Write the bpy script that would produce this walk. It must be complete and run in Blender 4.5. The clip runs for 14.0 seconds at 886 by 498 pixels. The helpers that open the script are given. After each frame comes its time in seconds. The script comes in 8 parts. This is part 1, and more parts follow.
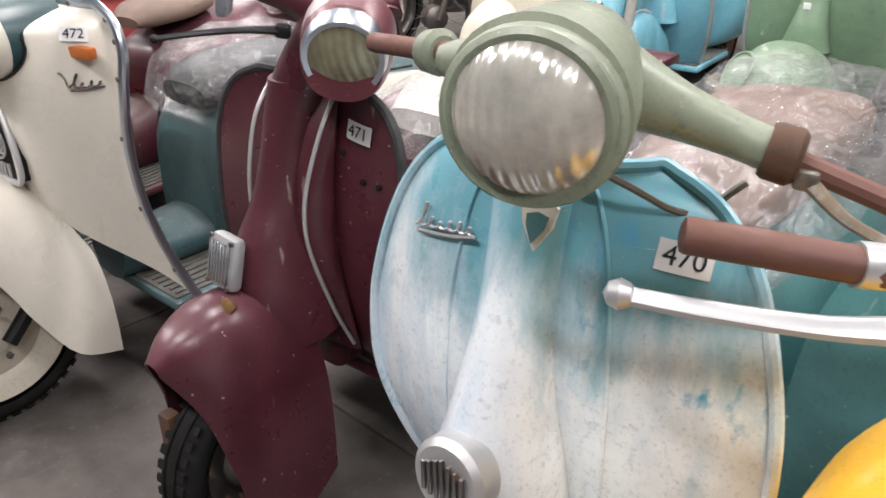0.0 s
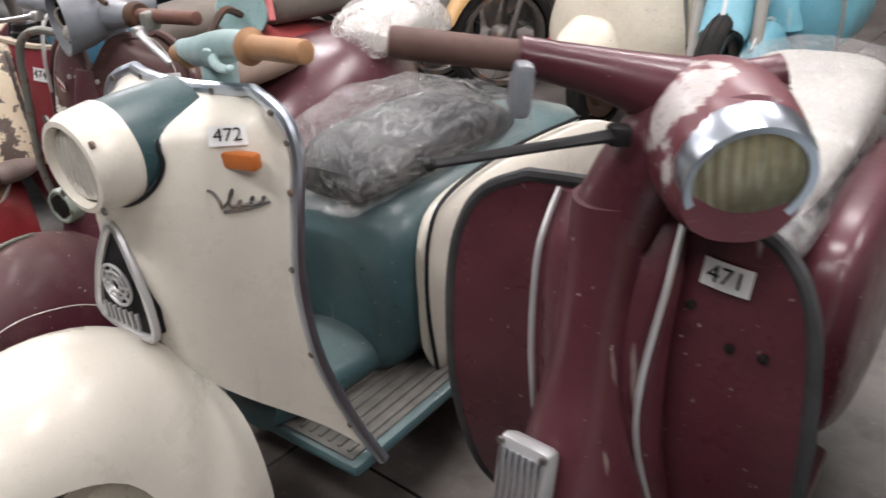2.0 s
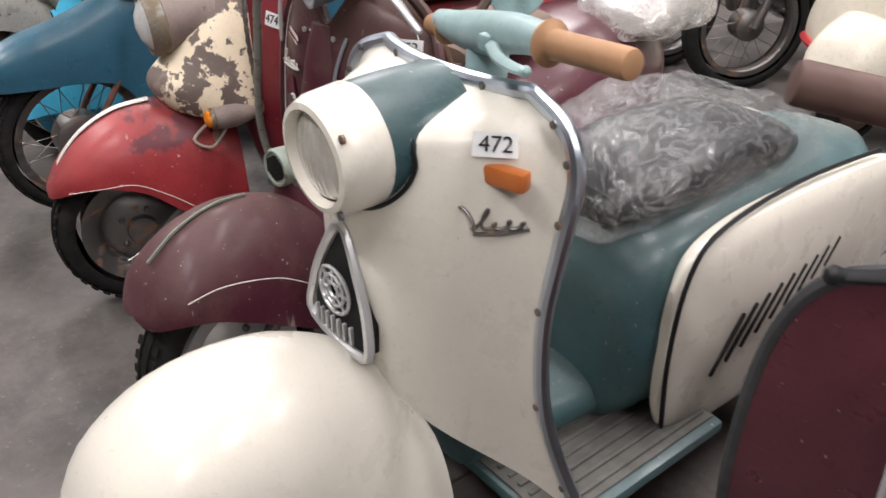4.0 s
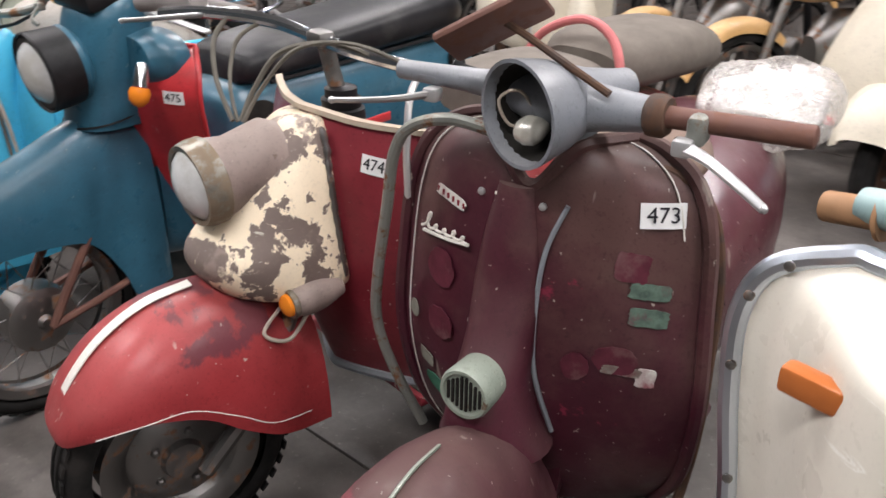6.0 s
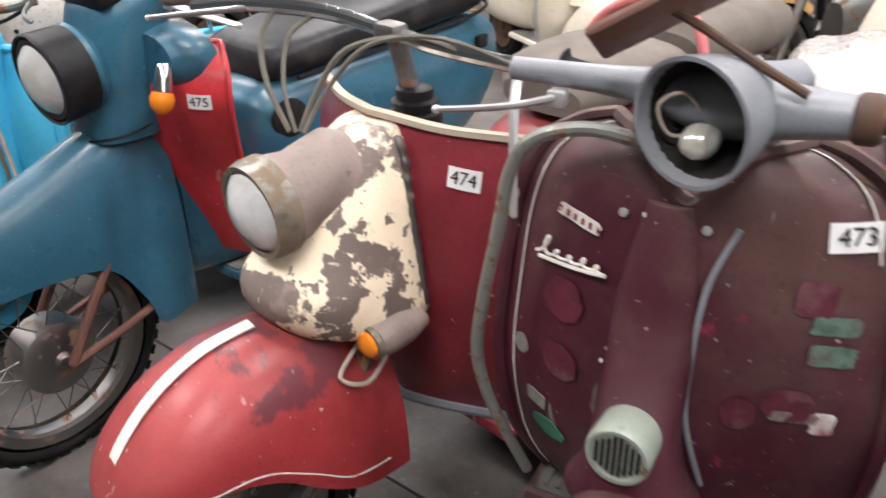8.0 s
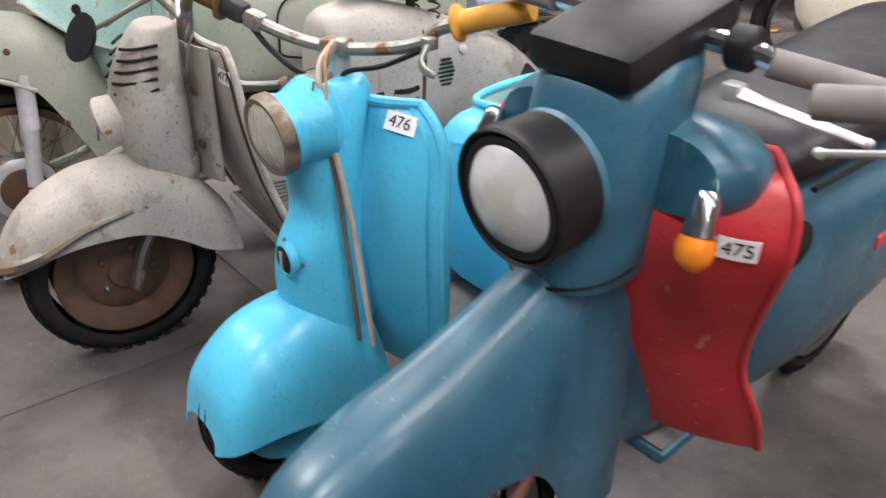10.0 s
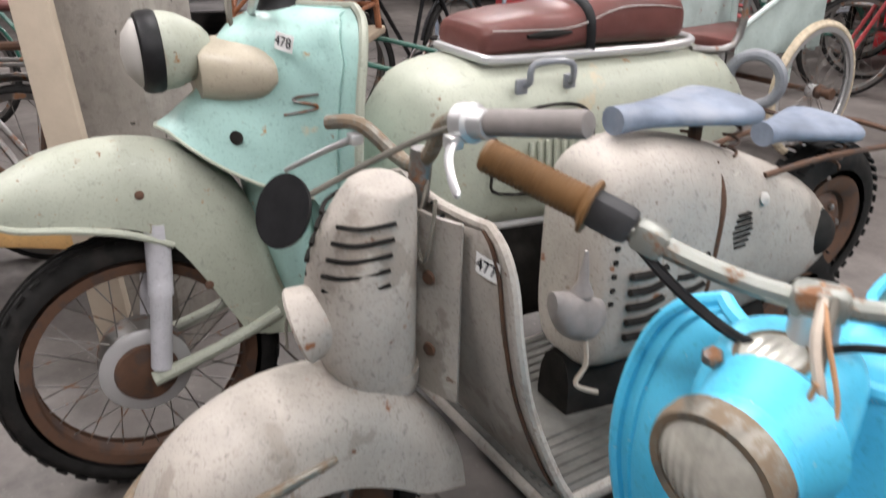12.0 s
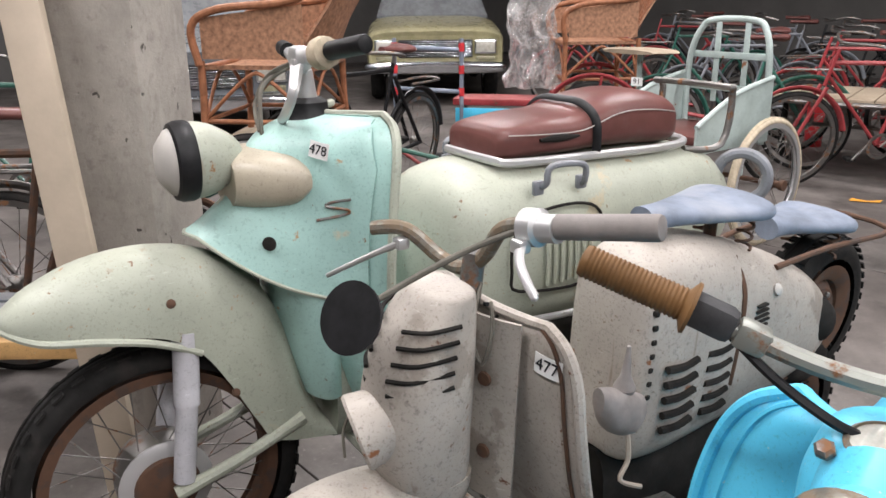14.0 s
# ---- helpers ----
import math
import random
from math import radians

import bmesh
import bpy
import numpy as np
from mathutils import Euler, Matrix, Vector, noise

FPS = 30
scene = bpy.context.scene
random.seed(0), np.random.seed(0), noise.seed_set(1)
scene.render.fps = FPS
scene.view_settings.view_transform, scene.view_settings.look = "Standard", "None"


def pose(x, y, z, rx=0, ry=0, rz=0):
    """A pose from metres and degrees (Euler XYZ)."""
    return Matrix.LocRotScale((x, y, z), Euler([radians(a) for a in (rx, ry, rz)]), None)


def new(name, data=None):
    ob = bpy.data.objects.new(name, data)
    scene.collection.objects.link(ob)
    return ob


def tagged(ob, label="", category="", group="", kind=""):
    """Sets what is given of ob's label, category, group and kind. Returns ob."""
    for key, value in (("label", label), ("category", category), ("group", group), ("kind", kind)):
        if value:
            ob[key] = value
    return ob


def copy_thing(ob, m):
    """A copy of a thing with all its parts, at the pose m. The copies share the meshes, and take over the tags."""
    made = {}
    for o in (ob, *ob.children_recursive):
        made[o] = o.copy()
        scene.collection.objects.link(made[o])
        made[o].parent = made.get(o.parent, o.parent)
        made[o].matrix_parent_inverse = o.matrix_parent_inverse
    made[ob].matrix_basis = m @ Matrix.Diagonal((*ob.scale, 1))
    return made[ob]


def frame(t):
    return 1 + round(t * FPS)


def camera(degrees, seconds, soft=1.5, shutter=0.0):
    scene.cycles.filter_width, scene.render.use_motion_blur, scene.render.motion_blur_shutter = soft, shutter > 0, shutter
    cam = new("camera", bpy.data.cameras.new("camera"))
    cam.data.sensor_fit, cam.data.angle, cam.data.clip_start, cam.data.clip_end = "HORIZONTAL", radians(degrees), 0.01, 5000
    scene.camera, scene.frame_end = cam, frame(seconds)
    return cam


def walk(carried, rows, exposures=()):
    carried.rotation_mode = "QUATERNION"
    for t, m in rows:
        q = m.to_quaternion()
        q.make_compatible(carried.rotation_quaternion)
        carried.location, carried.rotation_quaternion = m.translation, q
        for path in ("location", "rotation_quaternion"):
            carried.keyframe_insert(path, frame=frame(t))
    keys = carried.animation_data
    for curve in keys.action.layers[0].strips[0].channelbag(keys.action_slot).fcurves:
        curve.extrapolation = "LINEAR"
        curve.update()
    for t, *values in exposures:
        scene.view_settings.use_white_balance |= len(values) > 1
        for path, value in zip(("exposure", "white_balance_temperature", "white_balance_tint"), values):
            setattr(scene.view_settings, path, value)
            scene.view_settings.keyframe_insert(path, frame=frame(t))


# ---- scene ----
cam = camera(57.6, 14.0, shutter=0.35)
METRES, EYE, TILT, LEAN, TURN = 4.5, 1.25, -27.0, 0.0, 42.5
ROWS = [
    (0.0, 0.0, 0.0, 0.0, 0.0, 0.0, -0.0),
    (0.5, -0.0127, 0.0145, 0.008, 2.0, -0.02, -0.72),
    (1.0, -0.0589, 0.0453, 0.0264, -0.38, 1.15, 3.11),
    (1.5, -0.0873, 0.0664, 0.04, -3.34, 0.9, 4.82),
    (2.0, -0.1031, 0.1065, 0.0552, -0.26, 0.3, 4.06),
    (4.5, -0.1677, 0.1788, 0.0916, 11.91, -2.8, -6.06),
    (5.0, -0.2145, 0.2122, 0.11, 9.94, 0.03, -4.61),
    (5.5, -0.2502, 0.2521, 0.1283, 9.26, -0.37, -4.2),
    (6.0, -0.2946, 0.2511, 0.1312, 0.52, 1.67, 0.61),
    (6.5, -0.3129, 0.2447, 0.1285, -5.69, 1.16, 5.75),
    (7.0, -0.3228, 0.2444, 0.1273, -8.05, 0.53, 6.09),
    (7.5, -0.3289, 0.2533, 0.1319, -6.62, 0.83, 4.9),
    (8.0, -0.34, 0.2954, 0.1509, -1.5, -0.08, 3.15),
    (8.5, -0.3579, 0.3228, 0.168, 3.82, 0.24, -1.61),
    (9.0, -0.3968, 0.3586, 0.1839, 9.32, -0.85, -3.8),
    (11.5, -0.6028, 0.5337, 0.2732, 8.75, -0.26, -3.17),
    (12.0, -0.6345, 0.5566, 0.2957, 10.79, 2.07, -4.94),
    (12.5, -0.6643, 0.5561, 0.306, 6.45, 8.48, -2.37),
    (13.0, -0.6776, 0.548, 0.3011, 7.12, 10.58, -3.26),
    (13.5, -0.6788, 0.5458, 0.2977, 6.9, 9.75, -3.58),
    (14.0, -0.6767, 0.544, 0.296, 6.5, 8.88, -2.91),
]
walk(cam, [(t, pose(0, 0, EYE, TILT, LEAN, TURN) @ pose(METRES * x, METRES * y, METRES * z, 90 + pitch, roll, yaw)) for t, x, y, z, yaw, pitch, roll in ROWS],
     [(0.0, 0.08), (0.5, 0.05), (1.0, -0.12), (2.0, -0.18), (4.5, -0.12), (5.0, -0.28), (5.5, -0.28), (6.0, -0.06), (6.5, 0.06), (7.0, 0.06), (8.0, 0.22), (9.0, 0.12), (11.5, 0.05), (12.0, 0.02), (12.5, 0.14), (13.5, -0.02), (14.0, 0.03)])

# ---- light: a closed hall with fluorescent tubes and a weak added front fill ----
world = bpy.data.worlds.new("hall_air")
world.use_nodes = True
world.node_tree.nodes["Background"].inputs[0].default_value = (0.75, 0.82, 1.0, 1)
world.node_tree.nodes["Background"].inputs[1].default_value = 0.002
scene.world = world
HALL = (-17.0, 7.0, -5.0, 13.0, 5.2)  # x0, x1, y0, y1, height


def area_lamp(name, m, sx, sy, watts, colour):
    data = bpy.data.lights.new(name, "AREA")
    data.shape, data.size, data.size_y, data.energy, data.color = "RECTANGLE", sx, sy, watts, colour
    ob = new(name, data)
    ob.matrix_world = m
    return ob


for ly, watts in ((-1.6, 160.0), (1.6, 135.0), (5.0, 190.0)):
    for lx in (-10.5, -6.0, -1.5, 3.0):
        area_lamp("tube_light", pose(lx, ly, 4.55), 2.4, 0.25, watts, (1.0, 0.955, 0.97))
# weak fill lamp added behind the walker; no real source stands there
area_lamp("front_fill", pose(-2.5, -4.7, 2.2, 90, 0, 0), 9.0, 3.4, 6.0, (0.93, 0.97, 1.0))

# ---- materials ----


class Nodes:
    def __init__(self, name):
        self.mat = bpy.data.materials.new(name)
        self.mat.use_nodes = True
        self.tree = self.mat.node_tree
        self.bsdf = self.tree.nodes["Principled BSDF"]
        self.co = self.tree.nodes.new("ShaderNodeTexCoord").outputs["Object"]

    def node(self, kind):
        return self.tree.nodes.new("ShaderNode" + kind)

    def put(self, sock, v):
        if hasattr(v, "is_linked"):
            self.tree.links.new(v, sock)
        elif isinstance(v, tuple) and len(v) == 3 and sock.type == "RGBA":
            sock.default_value = (*v, 1)
        else:
            sock.default_value = v

    def math(self, op, a, b=0.0, c=0.0):
        n = self.node("Math")
        n.operation = op
        for s, v in zip(n.inputs, (a, b, c)):
            self.put(s, v)
        return n.outputs[0]

    def noise(self, scale, detail=5.0, rough=0.6, stretch=None, shift=0.0, dist=0.0):
        co = self.co
        if stretch or shift:
            mp = self.node("Mapping")
            self.put(mp.inputs["Vector"], co)
            mp.inputs["Scale"].default_value = stretch or (1, 1, 1)
            mp.inputs["Location"].default_value = (shift, shift * 0.7, shift * 1.3)
            co = mp.outputs[0]
        n = self.node("TexNoise")
        self.put(n.inputs["Vector"], co)
        n.inputs["Scale"].default_value = scale
        n.inputs["Detail"].default_value = detail
        n.inputs["Roughness"].default_value = rough
        n.inputs["Distortion"].default_value = dist
        return n.outputs["Fac"]

    def ramp(self, v, lo, hi, a=0.0, b=1.0):
        n = self.node("MapRange")
        for s, q in zip(n.inputs, (v, lo, hi, a, b)):
            self.put(s, q)
        return n.outputs[0]

    def mix(self, f, a, b):
        n = self.node("Mix")
        n.data_type = "RGBA"
        self.put(n.inputs[0], f)
        self.put(n.inputs[6], a)
        self.put(n.inputs[7], b)
        return n.outputs[2]

    def axis(self, k):
        n = self.node("SeparateXYZ")
        self.put(n.inputs[0], self.co)
        return n.outputs[k]

    def bump(self, h, strength=0.2, distance=0.002):
        n = self.node("Bump")
        n.inputs["Strength"].default_value = strength
        n.inputs["Distance"].default_value = distance
        self.put(n.inputs["Height"], h)
        self.put(self.bsdf.inputs["Normal"], n.outputs[0])

    def done(self, colour, rough, metal=0.0, coat=0.0):
        self.put(self.bsdf.inputs["Base Color"], colour)
        self.put(self.bsdf.inputs["Roughness"], rough)
        self.put(self.bsdf.inputs["Metallic"], metal)
        self.bsdf.inputs["Coat Weight"].default_value = coat
        self.bsdf.inputs["Coat Roughness"].default_value = 0.24
        return self.mat


def paint(name, col, rough=0.38, chips=(), dust=0.25, dust_col=(0.42, 0.38, 0.33), speck=(0.62, 0.58, 0.5), specks=0.4, coat=0.3, vary=0.25, seed=0.0, metal=0.0, wear=0.32):
    """Old enamel: uneven tone, dust on what faces up, specks, scratches; chips: (colour, scale, threshold, z0, z1, pull)."""
    n = Nodes(name)
    dark = tuple(c * (1 - vary) for c in col)
    lite = tuple(min(1, c * (1 + vary) + 0.01) for c in col)
    c = n.mix(n.ramp(n.noise(4.0, 4, 0.6, shift=seed + 1), 0.3, 0.7), dark, lite)
    for k, (cc, sc, th, z0, z1, pull, *more) in enumerate(chips):
        soft, grain = more or (0.03, None)
        v = n.noise(sc, 9, 0.62, shift=seed + 3.7 * (k + 1), dist=0.15, stretch=grain)
        if pull:
            v = n.math("ADD", v, n.math("MULTIPLY", n.ramp(n.axis(2), z0, z1), pull))
        c = n.mix(n.ramp(v, th, th + soft), c, cc)
    if specks:
        c = n.mix(n.math("MULTIPLY", n.ramp(n.noise(95.0, 2, 0.5, shift=seed), 0.725, 0.75), specks), c, speck)
        c = n.mix(n.math("MULTIPLY", n.ramp(n.noise(28.0, 3, 0.5, stretch=(1, 1, 0.12), shift=seed), 0.7, 0.74), specks * 0.6), c, speck)
    scuff = n.math("MULTIPLY", n.ramp(n.noise(55.0, 7, 0.72, shift=seed + 6), 0.58, 0.64), wear)
    c = n.mix(scuff, c, tuple(k * 0.45 for k in col))
    grime = n.math("MULTIPLY", n.ramp(n.noise(170.0, 4, 0.75, shift=seed + 12), 0.55, 0.66), wear * 0.9)
    c = n.mix(grime, c, tuple(k * 0.3 for k in col))
    hair = n.math("MULTIPLY", n.ramp(n.noise(16.0, 6, 0.75, stretch=(1.0, 1.0, 7.0), shift=seed + 4, dist=0.6), 0.655, 0.67), 0.45)
    c = n.mix(hair, c, tuple(min(1, k * 1.5 + 0.06) for k in col))
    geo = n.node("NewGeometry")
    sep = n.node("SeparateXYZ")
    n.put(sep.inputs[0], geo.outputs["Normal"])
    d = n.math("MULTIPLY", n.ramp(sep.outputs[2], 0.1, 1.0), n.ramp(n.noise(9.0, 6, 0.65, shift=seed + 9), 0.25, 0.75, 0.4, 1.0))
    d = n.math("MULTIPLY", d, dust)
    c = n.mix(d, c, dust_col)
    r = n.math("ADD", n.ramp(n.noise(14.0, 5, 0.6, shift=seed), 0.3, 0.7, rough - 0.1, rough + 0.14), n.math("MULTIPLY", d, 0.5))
    n.bump(n.math("ADD", n.noise(38.0, 4, 0.55, shift=seed), n.math("MULTIPLY", n.noise(7.0, 3, 0.5, shift=seed), 1.6)), 0.16, 0.003)
    n.bsdf.inputs["Specular IOR Level"].default_value = 0.32
    return n.done(c, r, metal, coat)


def metal(name, col, rough=0.25, rust=0.0, rust_col=(0.16, 0.075, 0.035), seed=0.0, metallic=1.0):
    n = Nodes(name)
    m = n.ramp(n.noise(22.0, 8, 0.68, shift=seed + 2), 0.72 - rust * 0.5, 0.8 - rust * 0.5)
    c = n.mix(m, n.mix(n.noise(9.0, 4, 0.6), tuple(k * 0.75 for k in col), col), n.mix(n.noise(60.0, 4, 0.6), rust_col, tuple(k * 1.45 for k in rust_col)))
    n.bump(n.math("MULTIPLY", m, n.noise(120.0, 3, 0.6)), 0.3, 0.001)
    return n.done(c, n.ramp(m, 0, 1, rough, 0.85), n.ramp(m, 0, 1, metallic, 0.0))


def matte(name, col, rough=0.7, vary=0.3, scale=18.0, bump=0.3, stain=None, dist=0.002, stretch=None):
    n = Nodes(name)
    c = n.mix(n.ramp(n.noise(scale, 6, 0.62, stretch=stretch), 0.28, 0.72), tuple(k * (1 - vary) for k in col), tuple(min(1, k * (1 + vary)) for k in col))
    if stain:
        c = n.mix(n.ramp(n.noise(scale * 0.3, 7, 0.65, shift=5.0), 0.52, 0.66), c, stain)
    n.bump(n.noise(scale * 6, 5, 0.6, stretch=stretch), bump, dist)
    n.bsdf.inputs["Specular IOR Level"].default_value = 0.22
    return n.done(c, rough)


def lens_glass(name, col):
    """Milky ribbed lamp glass: pale, glossy, with upright flutes."""
    n = Nodes(name)
    w = n.node("TexWave")
    w.wave_type, w.bands_direction = "BANDS", "X"
    n.put(w.inputs["Vector"], n.co)
    w.inputs["Scale"].default_value = 26.0
    w.inputs["Distortion"].default_value = 0.4
    c = n.mix(n.ramp(n.noise(26.0, 6, 0.65), 0.35, 0.7), col, tuple(k * 0.62 for k in col))
    n.bump(w.outputs["Fac"], 0.4, 0.003)
    return n.done(c, n.ramp(n.noise(30.0, 5, 0.6), 0.3, 0.7, 0.06, 0.2), 0.35, 0.7)


def wrap_film(name, tint=(0.93, 0.92, 0.9), clear=0.62):
    """Crumpled clear film: mostly see-through, with sharp glossy creases and a little milkiness."""
    n = Nodes(name)
    crease = n.noise(16.0, 6, 0.62, stretch=(1.6, 0.8, 1.4), dist=2.2)
    fine = n.noise(60.0, 4, 0.6, dist=1.4)
    bump = n.node("Bump")
    bump.inputs["Strength"].default_value = 0.85
    bump.inputs["Distance"].default_value = 0.009
    n.put(bump.inputs["Height"], n.math("ADD", crease, n.math("MULTIPLY", fine, 0.3)))
    gloss, clear_node, inner, outer = n.node("BsdfGlossy"), n.node("BsdfTransparent"), n.node("MixShader"), n.node("MixShader")
    gloss.inputs["Color"].default_value = (0.95, 0.95, 0.95, 1)
    gloss.inputs["Roughness"].default_value = 0.12
    n.put(gloss.inputs["Normal"], bump.outputs[0])
    n.put(n.bsdf.inputs["Normal"], bump.outputs[0])
    n.done(tint, 0.35)
    inner.inputs[0].default_value = 0.45
    n.put(inner.inputs[1], n.bsdf.outputs[0])
    n.put(inner.inputs[2], gloss.outputs[0])
    ridge = n.math("MULTIPLY", n.ramp(n.math("ABSOLUTE", n.math("SUBTRACT", crease, 0.5)), 0.0, 0.05, 1.0, 0.0), 0.28)
    cloud = n.ramp(n.noise(7.0, 4, 0.6, dist=1.0), 0.35, 0.7, (1 - clear) * 0.3, (1 - clear) * 1.1)
    n.put(outer.inputs[0], n.math("MINIMUM", n.math("ADD", ridge, cloud), 0.95))
    n.put(outer.inputs[1], clear_node.outputs[0])
    n.put(outer.inputs[2], inner.outputs[0])
    n.put(n.tree.nodes["Material Output"].inputs["Surface"], outer.outputs[0])
    return n.mat


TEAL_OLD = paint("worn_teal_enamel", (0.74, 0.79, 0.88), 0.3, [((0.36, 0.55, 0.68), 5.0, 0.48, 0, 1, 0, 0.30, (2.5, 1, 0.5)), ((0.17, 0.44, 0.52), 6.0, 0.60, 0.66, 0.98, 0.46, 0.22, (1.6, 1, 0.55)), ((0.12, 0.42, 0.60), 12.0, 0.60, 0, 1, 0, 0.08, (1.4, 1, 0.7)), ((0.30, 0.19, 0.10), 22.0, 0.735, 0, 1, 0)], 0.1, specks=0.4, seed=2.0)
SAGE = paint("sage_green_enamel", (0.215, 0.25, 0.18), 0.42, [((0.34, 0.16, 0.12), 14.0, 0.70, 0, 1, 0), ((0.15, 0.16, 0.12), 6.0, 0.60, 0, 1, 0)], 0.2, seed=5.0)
# bodywork enamel; on 476 it also stands in for shade in the seat hole
TEAL_DARK = paint("dark_teal_enamel_and_hole_shade", (0.035, 0.13, 0.13), 0.4, (), 0.15, seed=6.0)
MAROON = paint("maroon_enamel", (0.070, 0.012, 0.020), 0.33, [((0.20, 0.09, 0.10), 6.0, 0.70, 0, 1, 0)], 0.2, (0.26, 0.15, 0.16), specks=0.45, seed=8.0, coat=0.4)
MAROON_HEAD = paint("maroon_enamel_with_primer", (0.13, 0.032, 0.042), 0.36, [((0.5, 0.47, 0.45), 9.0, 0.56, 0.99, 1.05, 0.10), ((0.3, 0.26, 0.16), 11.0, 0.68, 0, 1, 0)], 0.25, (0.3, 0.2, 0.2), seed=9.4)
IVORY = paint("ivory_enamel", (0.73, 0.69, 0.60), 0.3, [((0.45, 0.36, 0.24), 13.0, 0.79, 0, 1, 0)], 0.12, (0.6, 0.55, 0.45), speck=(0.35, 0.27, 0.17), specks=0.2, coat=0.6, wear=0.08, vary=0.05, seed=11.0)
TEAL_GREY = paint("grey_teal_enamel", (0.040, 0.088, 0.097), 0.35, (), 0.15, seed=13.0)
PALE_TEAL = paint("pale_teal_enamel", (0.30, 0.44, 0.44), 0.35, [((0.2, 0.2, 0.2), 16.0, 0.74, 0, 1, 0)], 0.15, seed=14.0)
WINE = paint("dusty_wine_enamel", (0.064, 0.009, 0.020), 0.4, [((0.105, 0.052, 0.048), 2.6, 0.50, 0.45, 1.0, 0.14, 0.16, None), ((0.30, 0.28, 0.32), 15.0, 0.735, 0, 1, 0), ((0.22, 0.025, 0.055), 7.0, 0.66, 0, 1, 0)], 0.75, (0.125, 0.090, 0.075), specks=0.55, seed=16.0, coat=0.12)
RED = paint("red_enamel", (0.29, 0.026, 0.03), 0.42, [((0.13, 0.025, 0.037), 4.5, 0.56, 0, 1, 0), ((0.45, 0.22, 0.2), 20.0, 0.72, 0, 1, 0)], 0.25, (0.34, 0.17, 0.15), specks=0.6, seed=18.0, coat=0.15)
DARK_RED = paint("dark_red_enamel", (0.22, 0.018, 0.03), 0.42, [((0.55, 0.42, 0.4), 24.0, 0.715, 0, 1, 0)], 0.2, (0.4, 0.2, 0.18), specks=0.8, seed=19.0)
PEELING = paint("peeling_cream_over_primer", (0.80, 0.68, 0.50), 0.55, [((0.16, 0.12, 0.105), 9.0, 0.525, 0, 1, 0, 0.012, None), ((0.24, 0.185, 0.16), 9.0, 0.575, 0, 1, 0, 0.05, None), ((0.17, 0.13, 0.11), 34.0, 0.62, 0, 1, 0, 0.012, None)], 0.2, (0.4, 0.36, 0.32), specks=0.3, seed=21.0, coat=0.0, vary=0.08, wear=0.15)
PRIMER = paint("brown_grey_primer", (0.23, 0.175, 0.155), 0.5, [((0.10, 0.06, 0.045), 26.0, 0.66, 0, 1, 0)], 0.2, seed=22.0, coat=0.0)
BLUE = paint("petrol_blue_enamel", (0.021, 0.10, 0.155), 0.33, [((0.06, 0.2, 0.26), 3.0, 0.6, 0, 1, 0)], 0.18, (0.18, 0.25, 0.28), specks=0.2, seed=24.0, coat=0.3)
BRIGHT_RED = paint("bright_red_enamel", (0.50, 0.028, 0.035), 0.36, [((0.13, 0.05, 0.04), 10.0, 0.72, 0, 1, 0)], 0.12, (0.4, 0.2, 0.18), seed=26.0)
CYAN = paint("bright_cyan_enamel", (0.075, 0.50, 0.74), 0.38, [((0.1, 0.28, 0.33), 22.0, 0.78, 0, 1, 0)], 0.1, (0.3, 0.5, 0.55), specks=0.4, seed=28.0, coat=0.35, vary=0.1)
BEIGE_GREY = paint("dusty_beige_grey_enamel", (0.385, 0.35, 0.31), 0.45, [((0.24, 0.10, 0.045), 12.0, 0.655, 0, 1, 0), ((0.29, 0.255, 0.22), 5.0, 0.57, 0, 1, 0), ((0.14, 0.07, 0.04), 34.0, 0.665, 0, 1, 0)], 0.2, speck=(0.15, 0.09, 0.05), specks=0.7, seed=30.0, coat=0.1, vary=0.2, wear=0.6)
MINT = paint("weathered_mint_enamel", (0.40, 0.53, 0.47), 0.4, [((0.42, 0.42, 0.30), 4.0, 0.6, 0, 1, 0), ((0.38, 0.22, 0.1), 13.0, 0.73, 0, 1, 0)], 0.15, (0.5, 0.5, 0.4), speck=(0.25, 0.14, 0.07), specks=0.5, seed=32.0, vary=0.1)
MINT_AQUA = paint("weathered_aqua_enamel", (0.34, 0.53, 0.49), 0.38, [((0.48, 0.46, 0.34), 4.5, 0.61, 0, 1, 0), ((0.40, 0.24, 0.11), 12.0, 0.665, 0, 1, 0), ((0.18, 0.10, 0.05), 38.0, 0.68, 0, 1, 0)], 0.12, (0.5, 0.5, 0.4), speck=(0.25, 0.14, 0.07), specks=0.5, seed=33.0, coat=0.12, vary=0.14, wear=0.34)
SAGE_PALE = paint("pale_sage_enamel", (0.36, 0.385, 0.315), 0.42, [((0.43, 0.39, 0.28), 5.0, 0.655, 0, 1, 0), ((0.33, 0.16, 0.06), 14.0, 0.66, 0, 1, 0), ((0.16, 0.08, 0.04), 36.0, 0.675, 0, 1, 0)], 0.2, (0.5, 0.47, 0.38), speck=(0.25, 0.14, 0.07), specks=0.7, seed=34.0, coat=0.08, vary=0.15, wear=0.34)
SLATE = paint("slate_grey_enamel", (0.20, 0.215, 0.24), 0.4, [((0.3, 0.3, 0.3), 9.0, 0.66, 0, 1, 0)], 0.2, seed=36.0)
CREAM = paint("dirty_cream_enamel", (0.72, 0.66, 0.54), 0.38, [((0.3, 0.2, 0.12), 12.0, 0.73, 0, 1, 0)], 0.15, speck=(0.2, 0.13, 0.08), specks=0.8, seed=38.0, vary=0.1)
